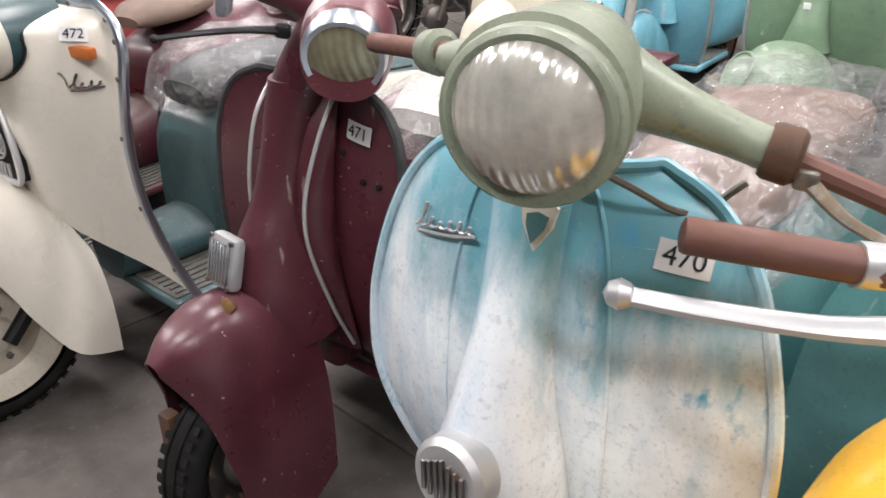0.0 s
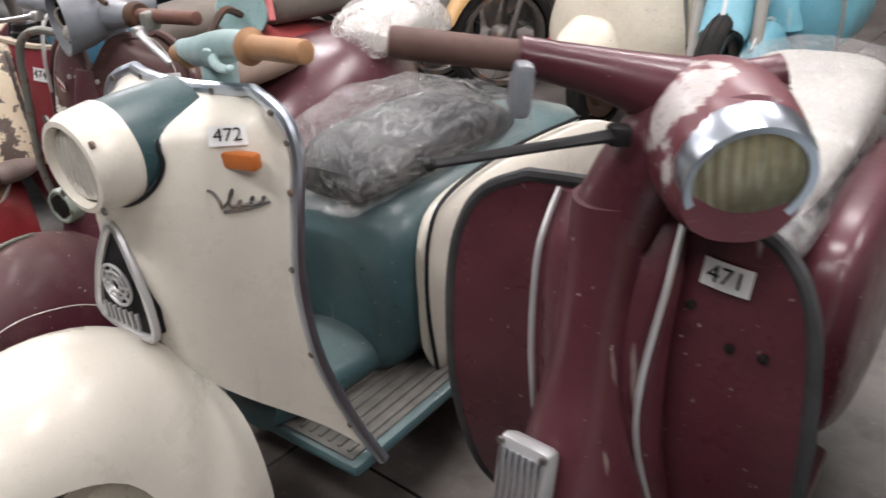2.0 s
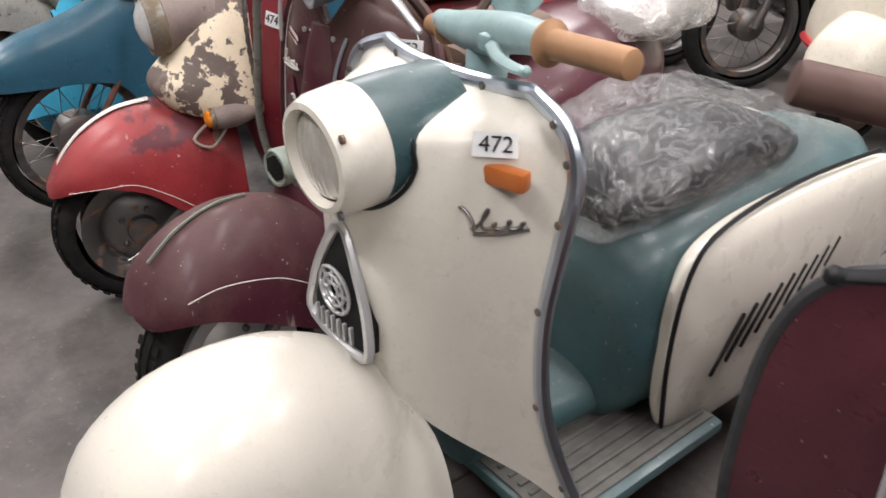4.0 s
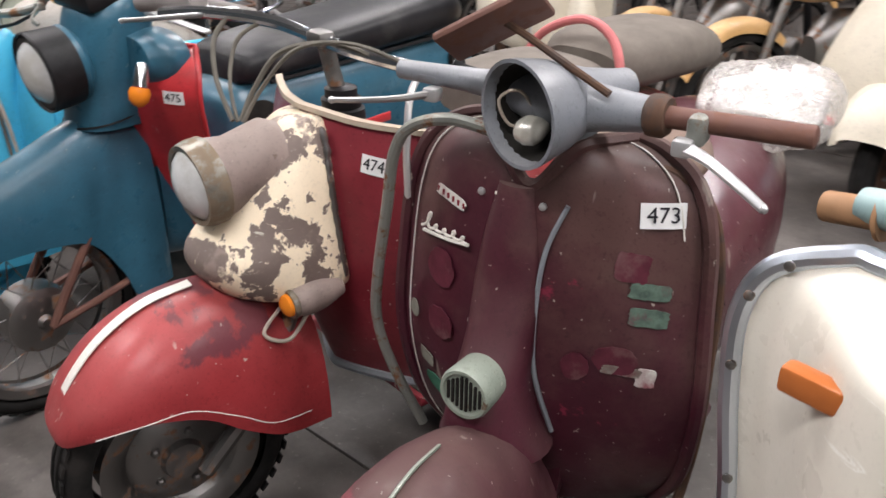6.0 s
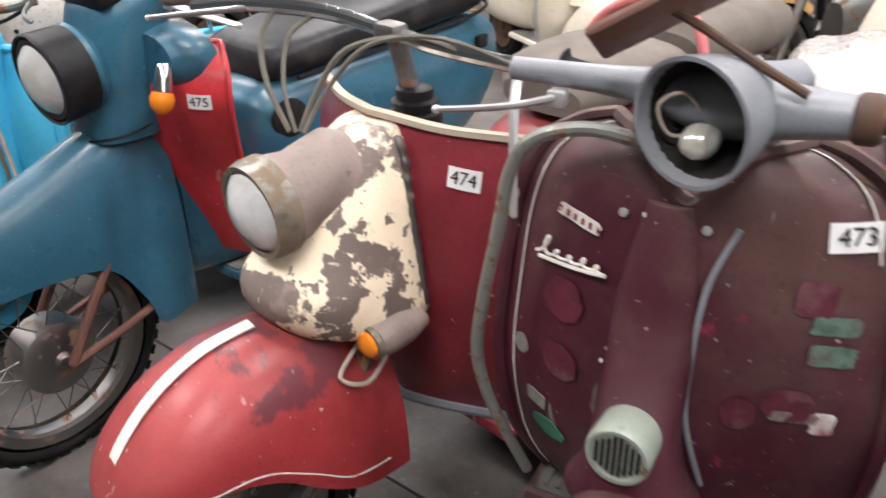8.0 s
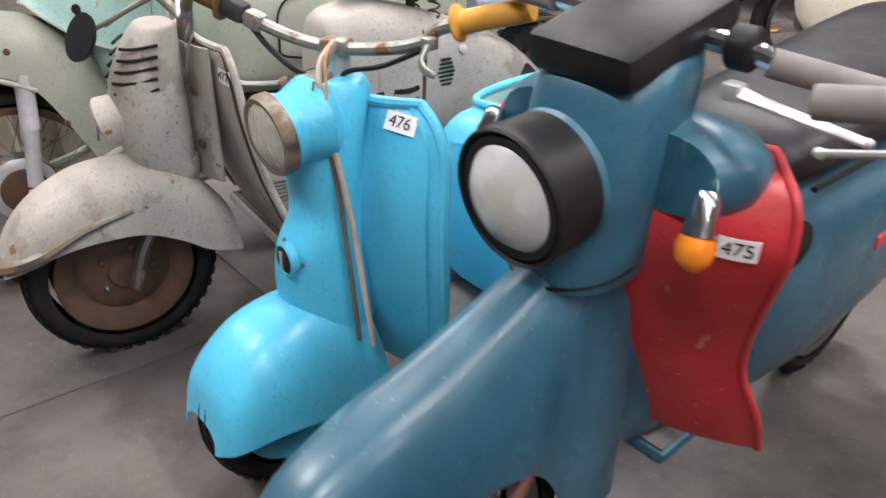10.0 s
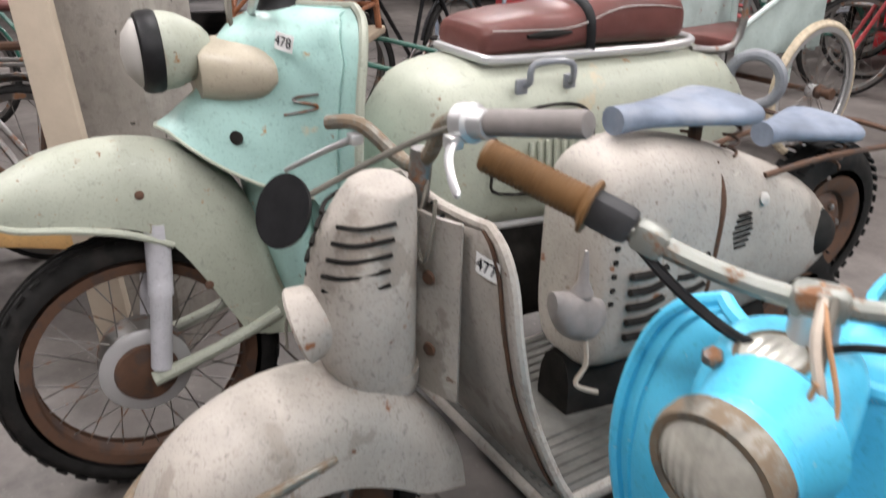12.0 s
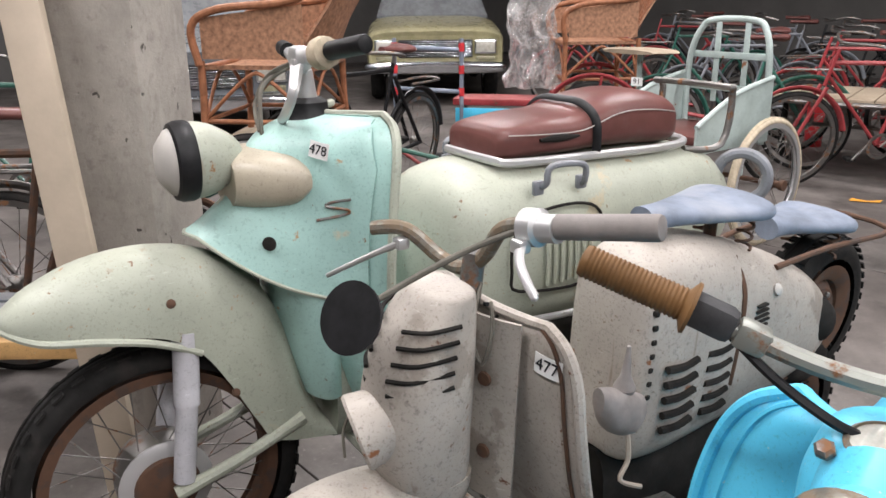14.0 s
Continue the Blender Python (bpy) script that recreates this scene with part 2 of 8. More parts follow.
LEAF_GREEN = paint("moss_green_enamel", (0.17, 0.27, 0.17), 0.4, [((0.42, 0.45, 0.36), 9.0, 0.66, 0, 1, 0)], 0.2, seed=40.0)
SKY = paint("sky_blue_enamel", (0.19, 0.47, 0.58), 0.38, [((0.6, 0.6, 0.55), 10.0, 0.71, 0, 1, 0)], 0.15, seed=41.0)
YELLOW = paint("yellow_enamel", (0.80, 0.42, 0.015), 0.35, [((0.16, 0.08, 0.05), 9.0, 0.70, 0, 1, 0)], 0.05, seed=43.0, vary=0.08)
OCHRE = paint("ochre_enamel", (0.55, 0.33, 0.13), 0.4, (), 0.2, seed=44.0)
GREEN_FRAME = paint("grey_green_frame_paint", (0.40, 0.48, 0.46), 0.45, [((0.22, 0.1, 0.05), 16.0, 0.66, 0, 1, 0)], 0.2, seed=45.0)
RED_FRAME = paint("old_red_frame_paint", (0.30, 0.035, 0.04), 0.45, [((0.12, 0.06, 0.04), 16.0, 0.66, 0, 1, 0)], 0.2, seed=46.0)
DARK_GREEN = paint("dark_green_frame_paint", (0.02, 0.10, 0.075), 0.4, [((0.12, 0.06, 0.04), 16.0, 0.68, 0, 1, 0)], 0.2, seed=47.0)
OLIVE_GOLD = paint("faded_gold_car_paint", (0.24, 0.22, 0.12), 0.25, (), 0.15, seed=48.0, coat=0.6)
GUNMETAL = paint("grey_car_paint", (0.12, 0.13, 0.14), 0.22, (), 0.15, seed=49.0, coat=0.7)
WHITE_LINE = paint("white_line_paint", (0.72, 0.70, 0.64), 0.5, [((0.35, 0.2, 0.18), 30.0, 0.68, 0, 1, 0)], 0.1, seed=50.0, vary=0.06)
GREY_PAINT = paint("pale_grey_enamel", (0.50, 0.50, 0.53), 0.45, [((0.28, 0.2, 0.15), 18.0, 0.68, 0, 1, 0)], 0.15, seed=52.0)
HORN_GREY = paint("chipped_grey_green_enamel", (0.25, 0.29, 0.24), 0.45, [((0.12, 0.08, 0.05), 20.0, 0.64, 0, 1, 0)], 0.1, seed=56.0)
CHROME = metal("pitted_chrome", (0.78, 0.80, 0.83), 0.17, 0.1)
ALU = metal("dull_aluminium", (0.62, 0.62, 0.62), 0.38, 0.12, metallic=0.6)
ALU_TRIM = metal("bluish_aluminium_trim", (0.66, 0.72, 0.80), 0.3, 0.05, seed=4.0)
BRASSY = metal("tarnished_lamp_rim", (0.27, 0.255, 0.22), 0.45, 0.55, (0.14, 0.105, 0.07), seed=1.5)
BAR_GREY = metal("worn_grey_green_bar", (0.30, 0.31, 0.28), 0.4, 0.35, seed=7.5, metallic=0.5)
STEEL = metal("grimy_steel", (0.26, 0.25, 0.24), 0.45, 0.35, seed=2.5)
RUST = metal("rusty_steel", (0.085, 0.055, 0.043), 0.7, 0.6, (0.075, 0.038, 0.022), seed=3.5, metallic=0.3)
RUST_TUBE = metal("rust_brown_tube", (0.17, 0.08, 0.062), 0.55, 0.45, (0.13, 0.06, 0.042), seed=6.5, metallic=0.2)
RUBBER = matte("dusty_black_rubber", (0.013, 0.0125, 0.012), 0.8, 0.4, 30.0, 0.4, (0.025, 0.022, 0.020))
EDGE_RUBBER = matte("dark_grey_edge_rubber", (0.045, 0.045, 0.047), 0.6, 0.3, 30.0, 0.2)
BLACK = matte("black_plastic", (0.012, 0.012, 0.013), 0.45, 0.4, 30.0, 0.1)
# engine grime; slots, holes and lamp insides wear it as painted shade
DARK_HOLE = matte("dark_grime_and_hole_shade", (0.016, 0.0145, 0.013), 0.85, 0.5, 20.0, 0.5)
VINYL_BLACK = matte("dusty_black_vinyl", (0.015, 0.015, 0.017), 0.42, 0.4, 9.0, 0.25, (0.05, 0.049, 0.048))
VINYL_BROWN = matte("brown_vinyl", (0.125, 0.05, 0.044), 0.36, 0.25, 7.0, 0.2, (0.17, 0.095, 0.085))
SEAT_DUSTY = matte("dusty_brown_seat_leather", (0.17, 0.12, 0.095), 0.6, 0.25, 9.0, 0.25)
CANVAS = matte("grey_brown_canvas", (0.16, 0.14, 0.12), 0.8, 0.2, 12.0, 0.5)
PALE_SEAT = matte("pale_grey_seat_vinyl", (0.42, 0.40, 0.37), 0.45, 0.15, 6.0, 0.2)
SADDLE_BLUE = matte("blue_grey_saddle_plastic", (0.18, 0.21, 0.265), 0.6, 0.3, 12.0, 0.35, (0.26, 0.28, 0.32))
GRIP_TAN = matte("tan_rubber_grip", (0.36, 0.20, 0.105), 0.5, 0.2, 14.0, 0.2)
GRIP_OCHRE = matte("ochre_ribbed_grip", (0.15, 0.08, 0.032), 0.5, 0.25, 14.0, 0.2)
GRIP_ORANGE = matte("orange_rubber_grip", (0.60, 0.30, 0.05), 0.45, 0.15, 14.0, 0.2)
GRIP_GREY = matte("grey_rubber_grip", (0.22, 0.20, 0.19), 0.65, 0.25, 16.0, 0.3)
AMBER = matte("amber_lens", (0.72, 0.22, 0.02), 0.2, 0.15, 10.0, 0.1)
ORANGE_REFLECTOR = matte("orange_reflector", (0.45, 0.135, 0.035), 0.3, 0.12, 12.0, 0.1)
PAPER = matte("white_paper", (0.80, 0.80, 0.79), 0.6, 0.03, 6.0, 0.05)
INK = matte("black_ink", (0.025, 0.025, 0.03), 0.6, 0.1)
STICKER = matte("worn_white_sticker", (0.66, 0.64, 0.60), 0.55, 0.1, 30.0, 0.1, (0.3, 0.1, 0.12))
STICKER_GREEN = matte("worn_green_sticker", (0.06, 0.20, 0.13), 0.55, 0.3, 40.0, 0.1, (0.14, 0.05, 0.06))
STICKER_PALE = matte("half_torn_sticker", (0.26, 0.26, 0.22), 0.6, 0.4, 30.0, 0.1, (0.16, 0.05, 0.06))
STICKER_FADED = matte("faded_green_and_pale_sticker", (0.10, 0.15, 0.12), 0.6, 0.5, 60.0, 0.1, (0.17, 0.05, 0.07))
STICKER_GHOST = matte("ghost_of_a_sticker", (0.105, 0.022, 0.036), 0.55, 0.3, 40.0, 0.1, (0.17, 0.09, 0.09))
LENS_FROST = matte("frosted_lamp_glass", (0.56, 0.57, 0.56), 0.12, 0.16, 20.0, 0.1, (0.45, 0.44, 0.40))
TAN_PAINT = paint("dirty_tan_enamel", (0.36, 0.32, 0.245), 0.42, [((0.24, 0.12, 0.06), 14.0, 0.67, 0, 1, 0)], 0.15, seed=54.0)
GRIP_DARK = matte("dark_brown_worn_grip", (0.11, 0.065, 0.055), 0.55, 0.25, 16.0, 0.2)
LENS = lens_glass("ribbed_lamp_glass", (0.62, 0.60, 0.53))
LENS_GREEN = lens_glass("yellow_green_lamp_glass", (0.33, 0.31, 0.20))
LENS_CLEAR = lens_glass("clear_lamp_glass", (0.70, 0.68, 0.60))
FILM = wrap_film("crumpled_clear_film", (0.7, 0.7, 0.7), 0.86)
FILM_SHEET = wrap_film("hanging_clear_sheet", (0.93, 0.92, 0.91), 0.6)
FILM_DENSE = wrap_film("crumpled_milky_film", (0.9, 0.85, 0.8), 0.3)
PINK = matte("pink_rubber_hose", (0.55, 0.17, 0.17), 0.45, 0.15)
CABLE = matte("grey_cable_sheath", (0.13, 0.12, 0.10), 0.6, 0.3)
CABLE_PALE = matte("pale_cord", (0.42, 0.36, 0.30), 0.6, 0.2)
RATTAN = matte("varnished_rattan", (0.27, 0.115, 0.06), 0.45, 0.35, 26.0, 0.3)
RATTAN_WEAVE = matte("woven_rattan", (0.31, 0.165, 0.10), 0.55, 0.5, 40.0, 0.5)
PLANK = matte("weathered_plank", (0.33, 0.27, 0.20), 0.7, 0.25, 5.0, 0.4, (0.22, 0.17, 0.12), stretch=(1, 8, 1))
BOARD = matte("pale_plaster_board", (0.50, 0.42, 0.33), 0.75, 0.12, 7.0, 0.3)


def concrete_material():
    """Cast concrete: cloudy tone, hairline streaks, dark pits and pale spots."""
    n = Nodes("column_concrete")
    c = n.mix(n.ramp(n.noise(5.0, 8, 0.68), 0.3, 0.7), (0.30, 0.275, 0.245), (0.47, 0.43, 0.385))
    c = n.mix(n.math("MULTIPLY", n.ramp(n.noise(34.0, 6, 0.7, shift=2.0), 0.52, 0.68), 0.6), c, (0.24, 0.215, 0.19))
    c = n.mix(n.math("MULTIPLY", n.ramp(n.noise(9.0, 6, 0.6, stretch=(1.0, 1.0, 0.15), shift=4.0), 0.58, 0.66), 0.4), c, (0.52, 0.485, 0.44))
    pits = n.ramp(n.noise(26.0, 2, 0.4, shift=7.0), 0.715, 0.745)
    c = n.mix(pits, c, (0.10, 0.09, 0.08))
    n.bump(n.math("SUBTRACT", n.noise(80.0, 6, 0.65), n.math("MULTIPLY", pits, 1.5)), 0.6, 0.004)
    return n.done(c, 0.88)


CONCRETE = concrete_material()
WALL = matte("grey_plaster", (0.12, 0.115, 0.11), 0.9, 0.15, 2.0, 0.3)
CREAM_TYRE = matte("cracked_cream_rubber", (0.50, 0.43, 0.32), 0.8, 0.3, 30.0, 0.6)
TURQ_FLOOR = matte("dusty_ribbed_rubber_mat", (0.12, 0.115, 0.105), 0.75, 0.3, 20.0, 0.3)


def floor_material():
    n = Nodes("stained_concrete_floor")
    c = n.mix(n.ramp(n.noise(1.3, 9, 0.72), 0.36, 0.64), (0.06, 0.052, 0.047), (0.150, 0.133, 0.122))
    c = n.mix(n.ramp(n.noise(2.6, 8, 0.7, shift=3.0), 0.5, 0.68), c, (0.052, 0.045, 0.041))
    c = n.mix(n.math("MULTIPLY", n.ramp(n.noise(45.0, 5, 0.7), 0.6, 0.72), 0.4), c, (0.30, 0.275, 0.25))
    n.bump(n.noise(60.0, 6, 0.65), 0.25, 0.002)
    return n.done(c, n.ramp(n.noise(2.0, 6, 0.6), 0.3, 0.7, 0.42, 0.75))


FLOOR = floor_material()
TUBE_GLOW = bpy.data.materials.new("fluorescent_tube")
TUBE_GLOW.use_nodes = True
TUBE_GLOW.node_tree.nodes["Principled BSDF"].inputs["Emission Color"].default_value = (1, 0.97, 0.92, 1)
TUBE_GLOW.node_tree.nodes["Principled BSDF"].inputs["Emission Strength"].default_value = 12.0

# ---- shapes ----


def spline(pts, steps=6, closed=False):
    """Catmull-Rom curve through the points (any dimension)."""
    p = [np.array(q, float) for q in pts]
    n = len(p)
    if n < 3 and not closed:
        return [tuple(p[0] + (p[1] - p[0]) * k / steps) for k in range(steps + 1)]
    out = []
    for i in range(n if closed else n - 1):
        a, b, c, d = (p[(i - 1) % n], p[i], p[(i + 1) % n], p[(i + 2) % n]) if closed else (p[max(i - 1, 0)], p[i], p[i + 1], p[min(i + 2, n - 1)])
        for k in range(steps):
            t = k / steps
            out.append(tuple(0.5 * (2 * b + (c - a) * t + (2 * a - 5 * b + 4 * c - d) * t * t + (3 * b - a - 3 * c + d) * t ** 3)))
    if not closed:
        out.append(tuple(p[-1]))
    return out


def loft(rings, cap=True, closed_ring=True, bm=None, loop=False):
    bm = bm or bmesh.new()
    vs = [[bm.verts.new(q) for q in ring] for ring in rings]
    m = len(vs[0])
    for i in range(len(vs) if loop else len(vs) - 1):
        a, b = vs[i], vs[(i + 1) % len(vs)]
        for j in range(m if closed_ring else m - 1):
            try:
                bm.faces.new((a[j], a[(j + 1) % m], b[(j + 1) % m], b[j]))
            except ValueError:
                pass
    if cap and closed_ring and not loop:
        bm.faces.new(list(reversed(vs[0])))
        bm.faces.new(vs[-1])
    return bm


def tube(pts, r, n=8, steps=5, bm=None, closed=False, caps=True, flat=1.0):
    """A round bar along a smooth curve; r: one radius, or one a point."""
    if isinstance(r, (int, float)):
        r = [r] * len(pts)
    q = spline([(*p, k) for p, k in zip(pts, r)], steps, closed)
    c = [Vector(k[:3]) for k in q]
    m = len(c)
    rings, side = [], None
    for i in range(m):
        d = (c[(i + 1) % m] - c[i - 1]) if closed else (c[min(i + 1, m - 1)] - c[max(i - 1, 0)])
        d.normalize()
        if side is None:
            side = d.orthogonal().normalized()
        side = (side - d * side.dot(d)).normalized()
        up = d.cross(side)
        rings.append([c[i] + (side * math.cos(a) + up * math.sin(a) * flat) * q[i][3] for a in [2 * math.pi * k / n for k in range(n)]])
    return loft(rings, caps, bm=bm, loop=closed)


def lathe(profile, at=(0, 0, 0), way=(0, 0, 1), n=24, bm=None, cap=True):
    """A turned body: (radius, height) pairs about the axis way, from the point at."""
    w = Vector(way).normalized()
    u = w.orthogonal().normalized()
    if abs(w.z) < 0.9:
        u = Vector((0, 0, 1)).cross(w).normalized()
    v = w.cross(u)
    o = Vector(at)
    rings = [[o + w * h + (u * math.cos(a) + v * math.sin(a)) * max(rr, 1e-4) for a in [2 * math.pi * k / n for k in range(n)]] for rr, h in profile]
    return loft(rings, cap, bm=bm)


def block(c, s, bevel=0.006, m=None, bm=None, seg=2):
    own = bmesh.new()
    bmesh.ops.create_cube(own, size=1.0, matrix=Matrix.Diagonal((*s, 1)))
    if bevel:
        bmesh.ops.bevel(own, geom=own.edges[:], offset=min(bevel, min(s) * 0.45), segments=seg, affect="EDGES", profile=0.5)
    own.transform(Matrix.Translation(c) @ (m or Matrix()))
    if bm is None:
        return own
    join(bm, own)
    return bm


def join(bm, other):
    me = bpy.data.meshes.new("join")
    other.to_mesh(me)
    other.free()
    bm.from_mesh(me)
    bpy.data.meshes.remove(me)
    return bm


def sheet(fn, nu, nv, thick=0.004, bm=None):
    """A shell over fn(u, v), u from -1 to 1 and v from 0 to 1, with thickness."""
    g = [[Vector(fn(-1 + 2 * i / nu, j / nv)) for i in range(nu + 1)] for j in range(nv + 1)]
    bm = bm or bmesh.new()

    def normal(j, i):
        a = g[j][min(i + 1, nu)] - g[j][max(i - 1, 0)]
        b = g[min(j + 1, nv)][i] - g[max(j - 1, 0)][i]
        k = a.cross(b)
        return k.normalized() if k.length > 1e-9 else Vector((0, -1, 0))

    f = [[bm.verts.new(g[j][i]) for i in range(nu + 1)] for j in range(nv + 1)]
    k = [[bm.verts.new(g[j][i] - normal(j, i) * thick) for i in range(nu + 1)] for j in range(nv + 1)]
    for j in range(nv):
        for i in range(nu):
            bm.faces.new((f[j][i], f[j][i + 1], f[j + 1][i + 1], f[j + 1][i]))
            bm.faces.new((k[j][i], k[j + 1][i], k[j + 1][i + 1], k[j][i + 1]))
    for j in range(nv):
        bm.faces.new((f[j][0], f[j + 1][0], k[j + 1][0], k[j][0]))
        bm.faces.new((f[j][nu], k[j][nu], k[j + 1][nu], f[j + 1][nu]))
    for i in range(nu):
        bm.faces.new((f[0][i], k[0][i], k[0][i + 1], f[0][i + 1]))
        bm.faces.new((f[nv][i], f[nv][i + 1], k[nv][i + 1], k[nv][i]))
    return bm


def hood(crest, edge, width, thick=0.004, p=0.75, nu=18, steps=4, bm=None):
    """A mudguard: an arch from the crest line down to the edge line, both (y, z); width: half the width along it."""
    if isinstance(width, (int, float)):
        width = [width] * len(crest)
    rows = spline([(*a, *b, w) for a, b, w in zip(crest, edge, width)], steps)

    def fn(u, v):
        q = v * (len(rows) - 1)
        i = min(int(q), len(rows) - 2)
        a = [rows[i][k] + (rows[i + 1][k] - rows[i][k]) * (q - i) for k in range(5)]
        th = u * math.pi / 2
        s, c = math.sin(th), max(math.cos(th), 0.0)
        x = a[4] * math.copysign(abs(s) ** p, s)
        f = 1 - c ** p
        return (x, a[0] + (a[2] - a[0]) * f, a[1] + (a[3] - a[1]) * f)

    return sheet(fn, nu, len(rows) - 1, thick, bm)


def hull(stations, n=28, bm=None, axis="y"):
    """A body lofted through (t, low, high, half width, roundness) rings along y (or z: low and high are then y)."""
    rows = spline(stations, 5)
    rings = []
    for t, lo, hi, w, k in rows:
        c, h = (lo + hi) / 2, (hi - lo) / 2
        ring = []
        for a in [2 * math.pi * j / n for j in range(n)]:
            x, z = math.cos(a), math.sin(a)
            x, z = math.copysign(abs(x) ** (2 / k), x) * w, math.copysign(abs(z) ** (2 / k), z) * h + c
            ring.append((x, t, z) if axis == "y" else (x, z, t))
        rings.append(ring)
    return loft(rings, True, bm=bm)


def shield_fn(rows, sweep=0.07, power=2.2, dip=0.0, nose=0.0, nose_w=0.3, fade=1.0, blunt=2):
    """A leg shield: rows of (z, y, half width); sweep: how far the sides go back; dip: a saddle in the top; nose: a bulge down the middle."""
    r = spline(rows, 6)

    def fn(u, v):
        q = v * (len(r) - 1)
        i = min(int(q), len(r) - 2)
        z, y, w = [r[i][k] + (r[i + 1][k] - r[i][k]) * (q - i) for k in range(3)]
        z -= dip * (0.5 + 0.5 * math.cos(math.pi * min(1, abs(u) / 0.62))) * v ** 3
        return (w * u, y + sweep * abs(u) ** power - nose * math.exp(-(abs(u) / nose_w) ** blunt) * (1.0 if v <= fade else 0.5 + 0.5 * math.cos(math.pi * (v - fade) / (1 - fade + 1e-6))), z)

    return fn


def edge_of(fn, n=26, inset=1.0, off=-0.002, v0=0.0):
    """The outline of a shield: up one side, over the top, down the other."""
    pts = [fn(-inset, v0 + (1 - v0) * k / n) for k in range(n)] + [fn(-inset + 2 * inset * k / n, 1.0) for k in range(n + 1)] + [fn(inset, 1 - (1 - v0) * k / n) for k in range(1, n + 1)]
    return [(x, y + off, z) for x, y, z in pts]


def finish(name, bm, material, smooth=35):
    bmesh.ops.recalc_face_normals(bm, faces=bm.faces[:])
    cut = radians(smooth)
    for f in bm.faces:
        f.smooth = smooth > 0
    for e in bm.edges:
        if len(e.link_faces) == 2 and e.calc_face_angle(0) > cut:
            e.smooth = False
    me = bpy.data.meshes.new(name)
    bm.to_mesh(me)
    bm.free()
    if material:
        me.materials.append(material)
    return me


def part(name, bm, material, parent, label="", m=None):
    if m is not None:
        bm.transform(m)
    ob = new(name, finish(name, bm, material))
    ob.parent = parent
    if label:
        ob["label"] = label
    return ob


def empty_thing(name, m, label, category, group=""):
    ob = new(name)
    ob.empty_display_size = 0.1
    ob.matrix_world = m
    return tagged(ob, label, category, group)


def solid_thing(name, bm, material, m, label, category, group="", kind=""):
    ob = new(name, finish(name, bm, material))
    ob.matrix_world = m
    return tagged(ob, label, category, group, kind)


TEXTS = {}


def text_mesh(body):
    if body not in TEXTS:
        cu = bpy.data.curves.new("text", "FONT")
        cu.body, cu.size, cu.align_x, cu.align_y, cu.extrude = body, 1.0, "CENTER", "CENTER", 0.004
        ob = new("text", cu)
        bpy.context.view_layer.update()
        me = bpy.data.meshes.new_from_object(ob.evaluated_get(bpy.context.evaluated_depsgraph_get()))
        bpy.data.objects.remove(ob)
        TEXTS[body] = me
    return TEXTS[body]


for k in range(470, 479):
    text_mesh(str(k))
text_mesh("91")


def number_tag(parent, body, at, normal=(0, -1, 0), tilt=0.0, w=0.058, h=0.034, size=0.030):
    """A paper number label stuck on a panel, turned by tilt degrees."""
    nrm = Vector(normal).normalized()
    right = Vector((0, 0, 1)).cross(nrm).normalized()
    up = nrm.cross(right)
    m = Matrix.Translation(at) @ Matrix((right, up, nrm)).transposed().to_4x4() @ pose(0, 0, 0, 0, 0, tilt)
    bm = sheet(lambda u, v: (u * w / 2, (v - 0.5) * h, 0.0015 - 0.003 * u * u), 6, 2, 0.0008)
    tag = part("number_tag", bm, PAPER, parent, "white paper tag with black numerals", m)
    me = text_mesh(body).copy()
    me.transform(m @ Matrix.Translation((0, 0, 0.0022)) @ Matrix.Diagonal((size, size, 0.1, 1)))
    me.materials.clear()
    me.materials.append(INK)
    ob = new("numeral", me)
    ob.parent = tag
    return tag


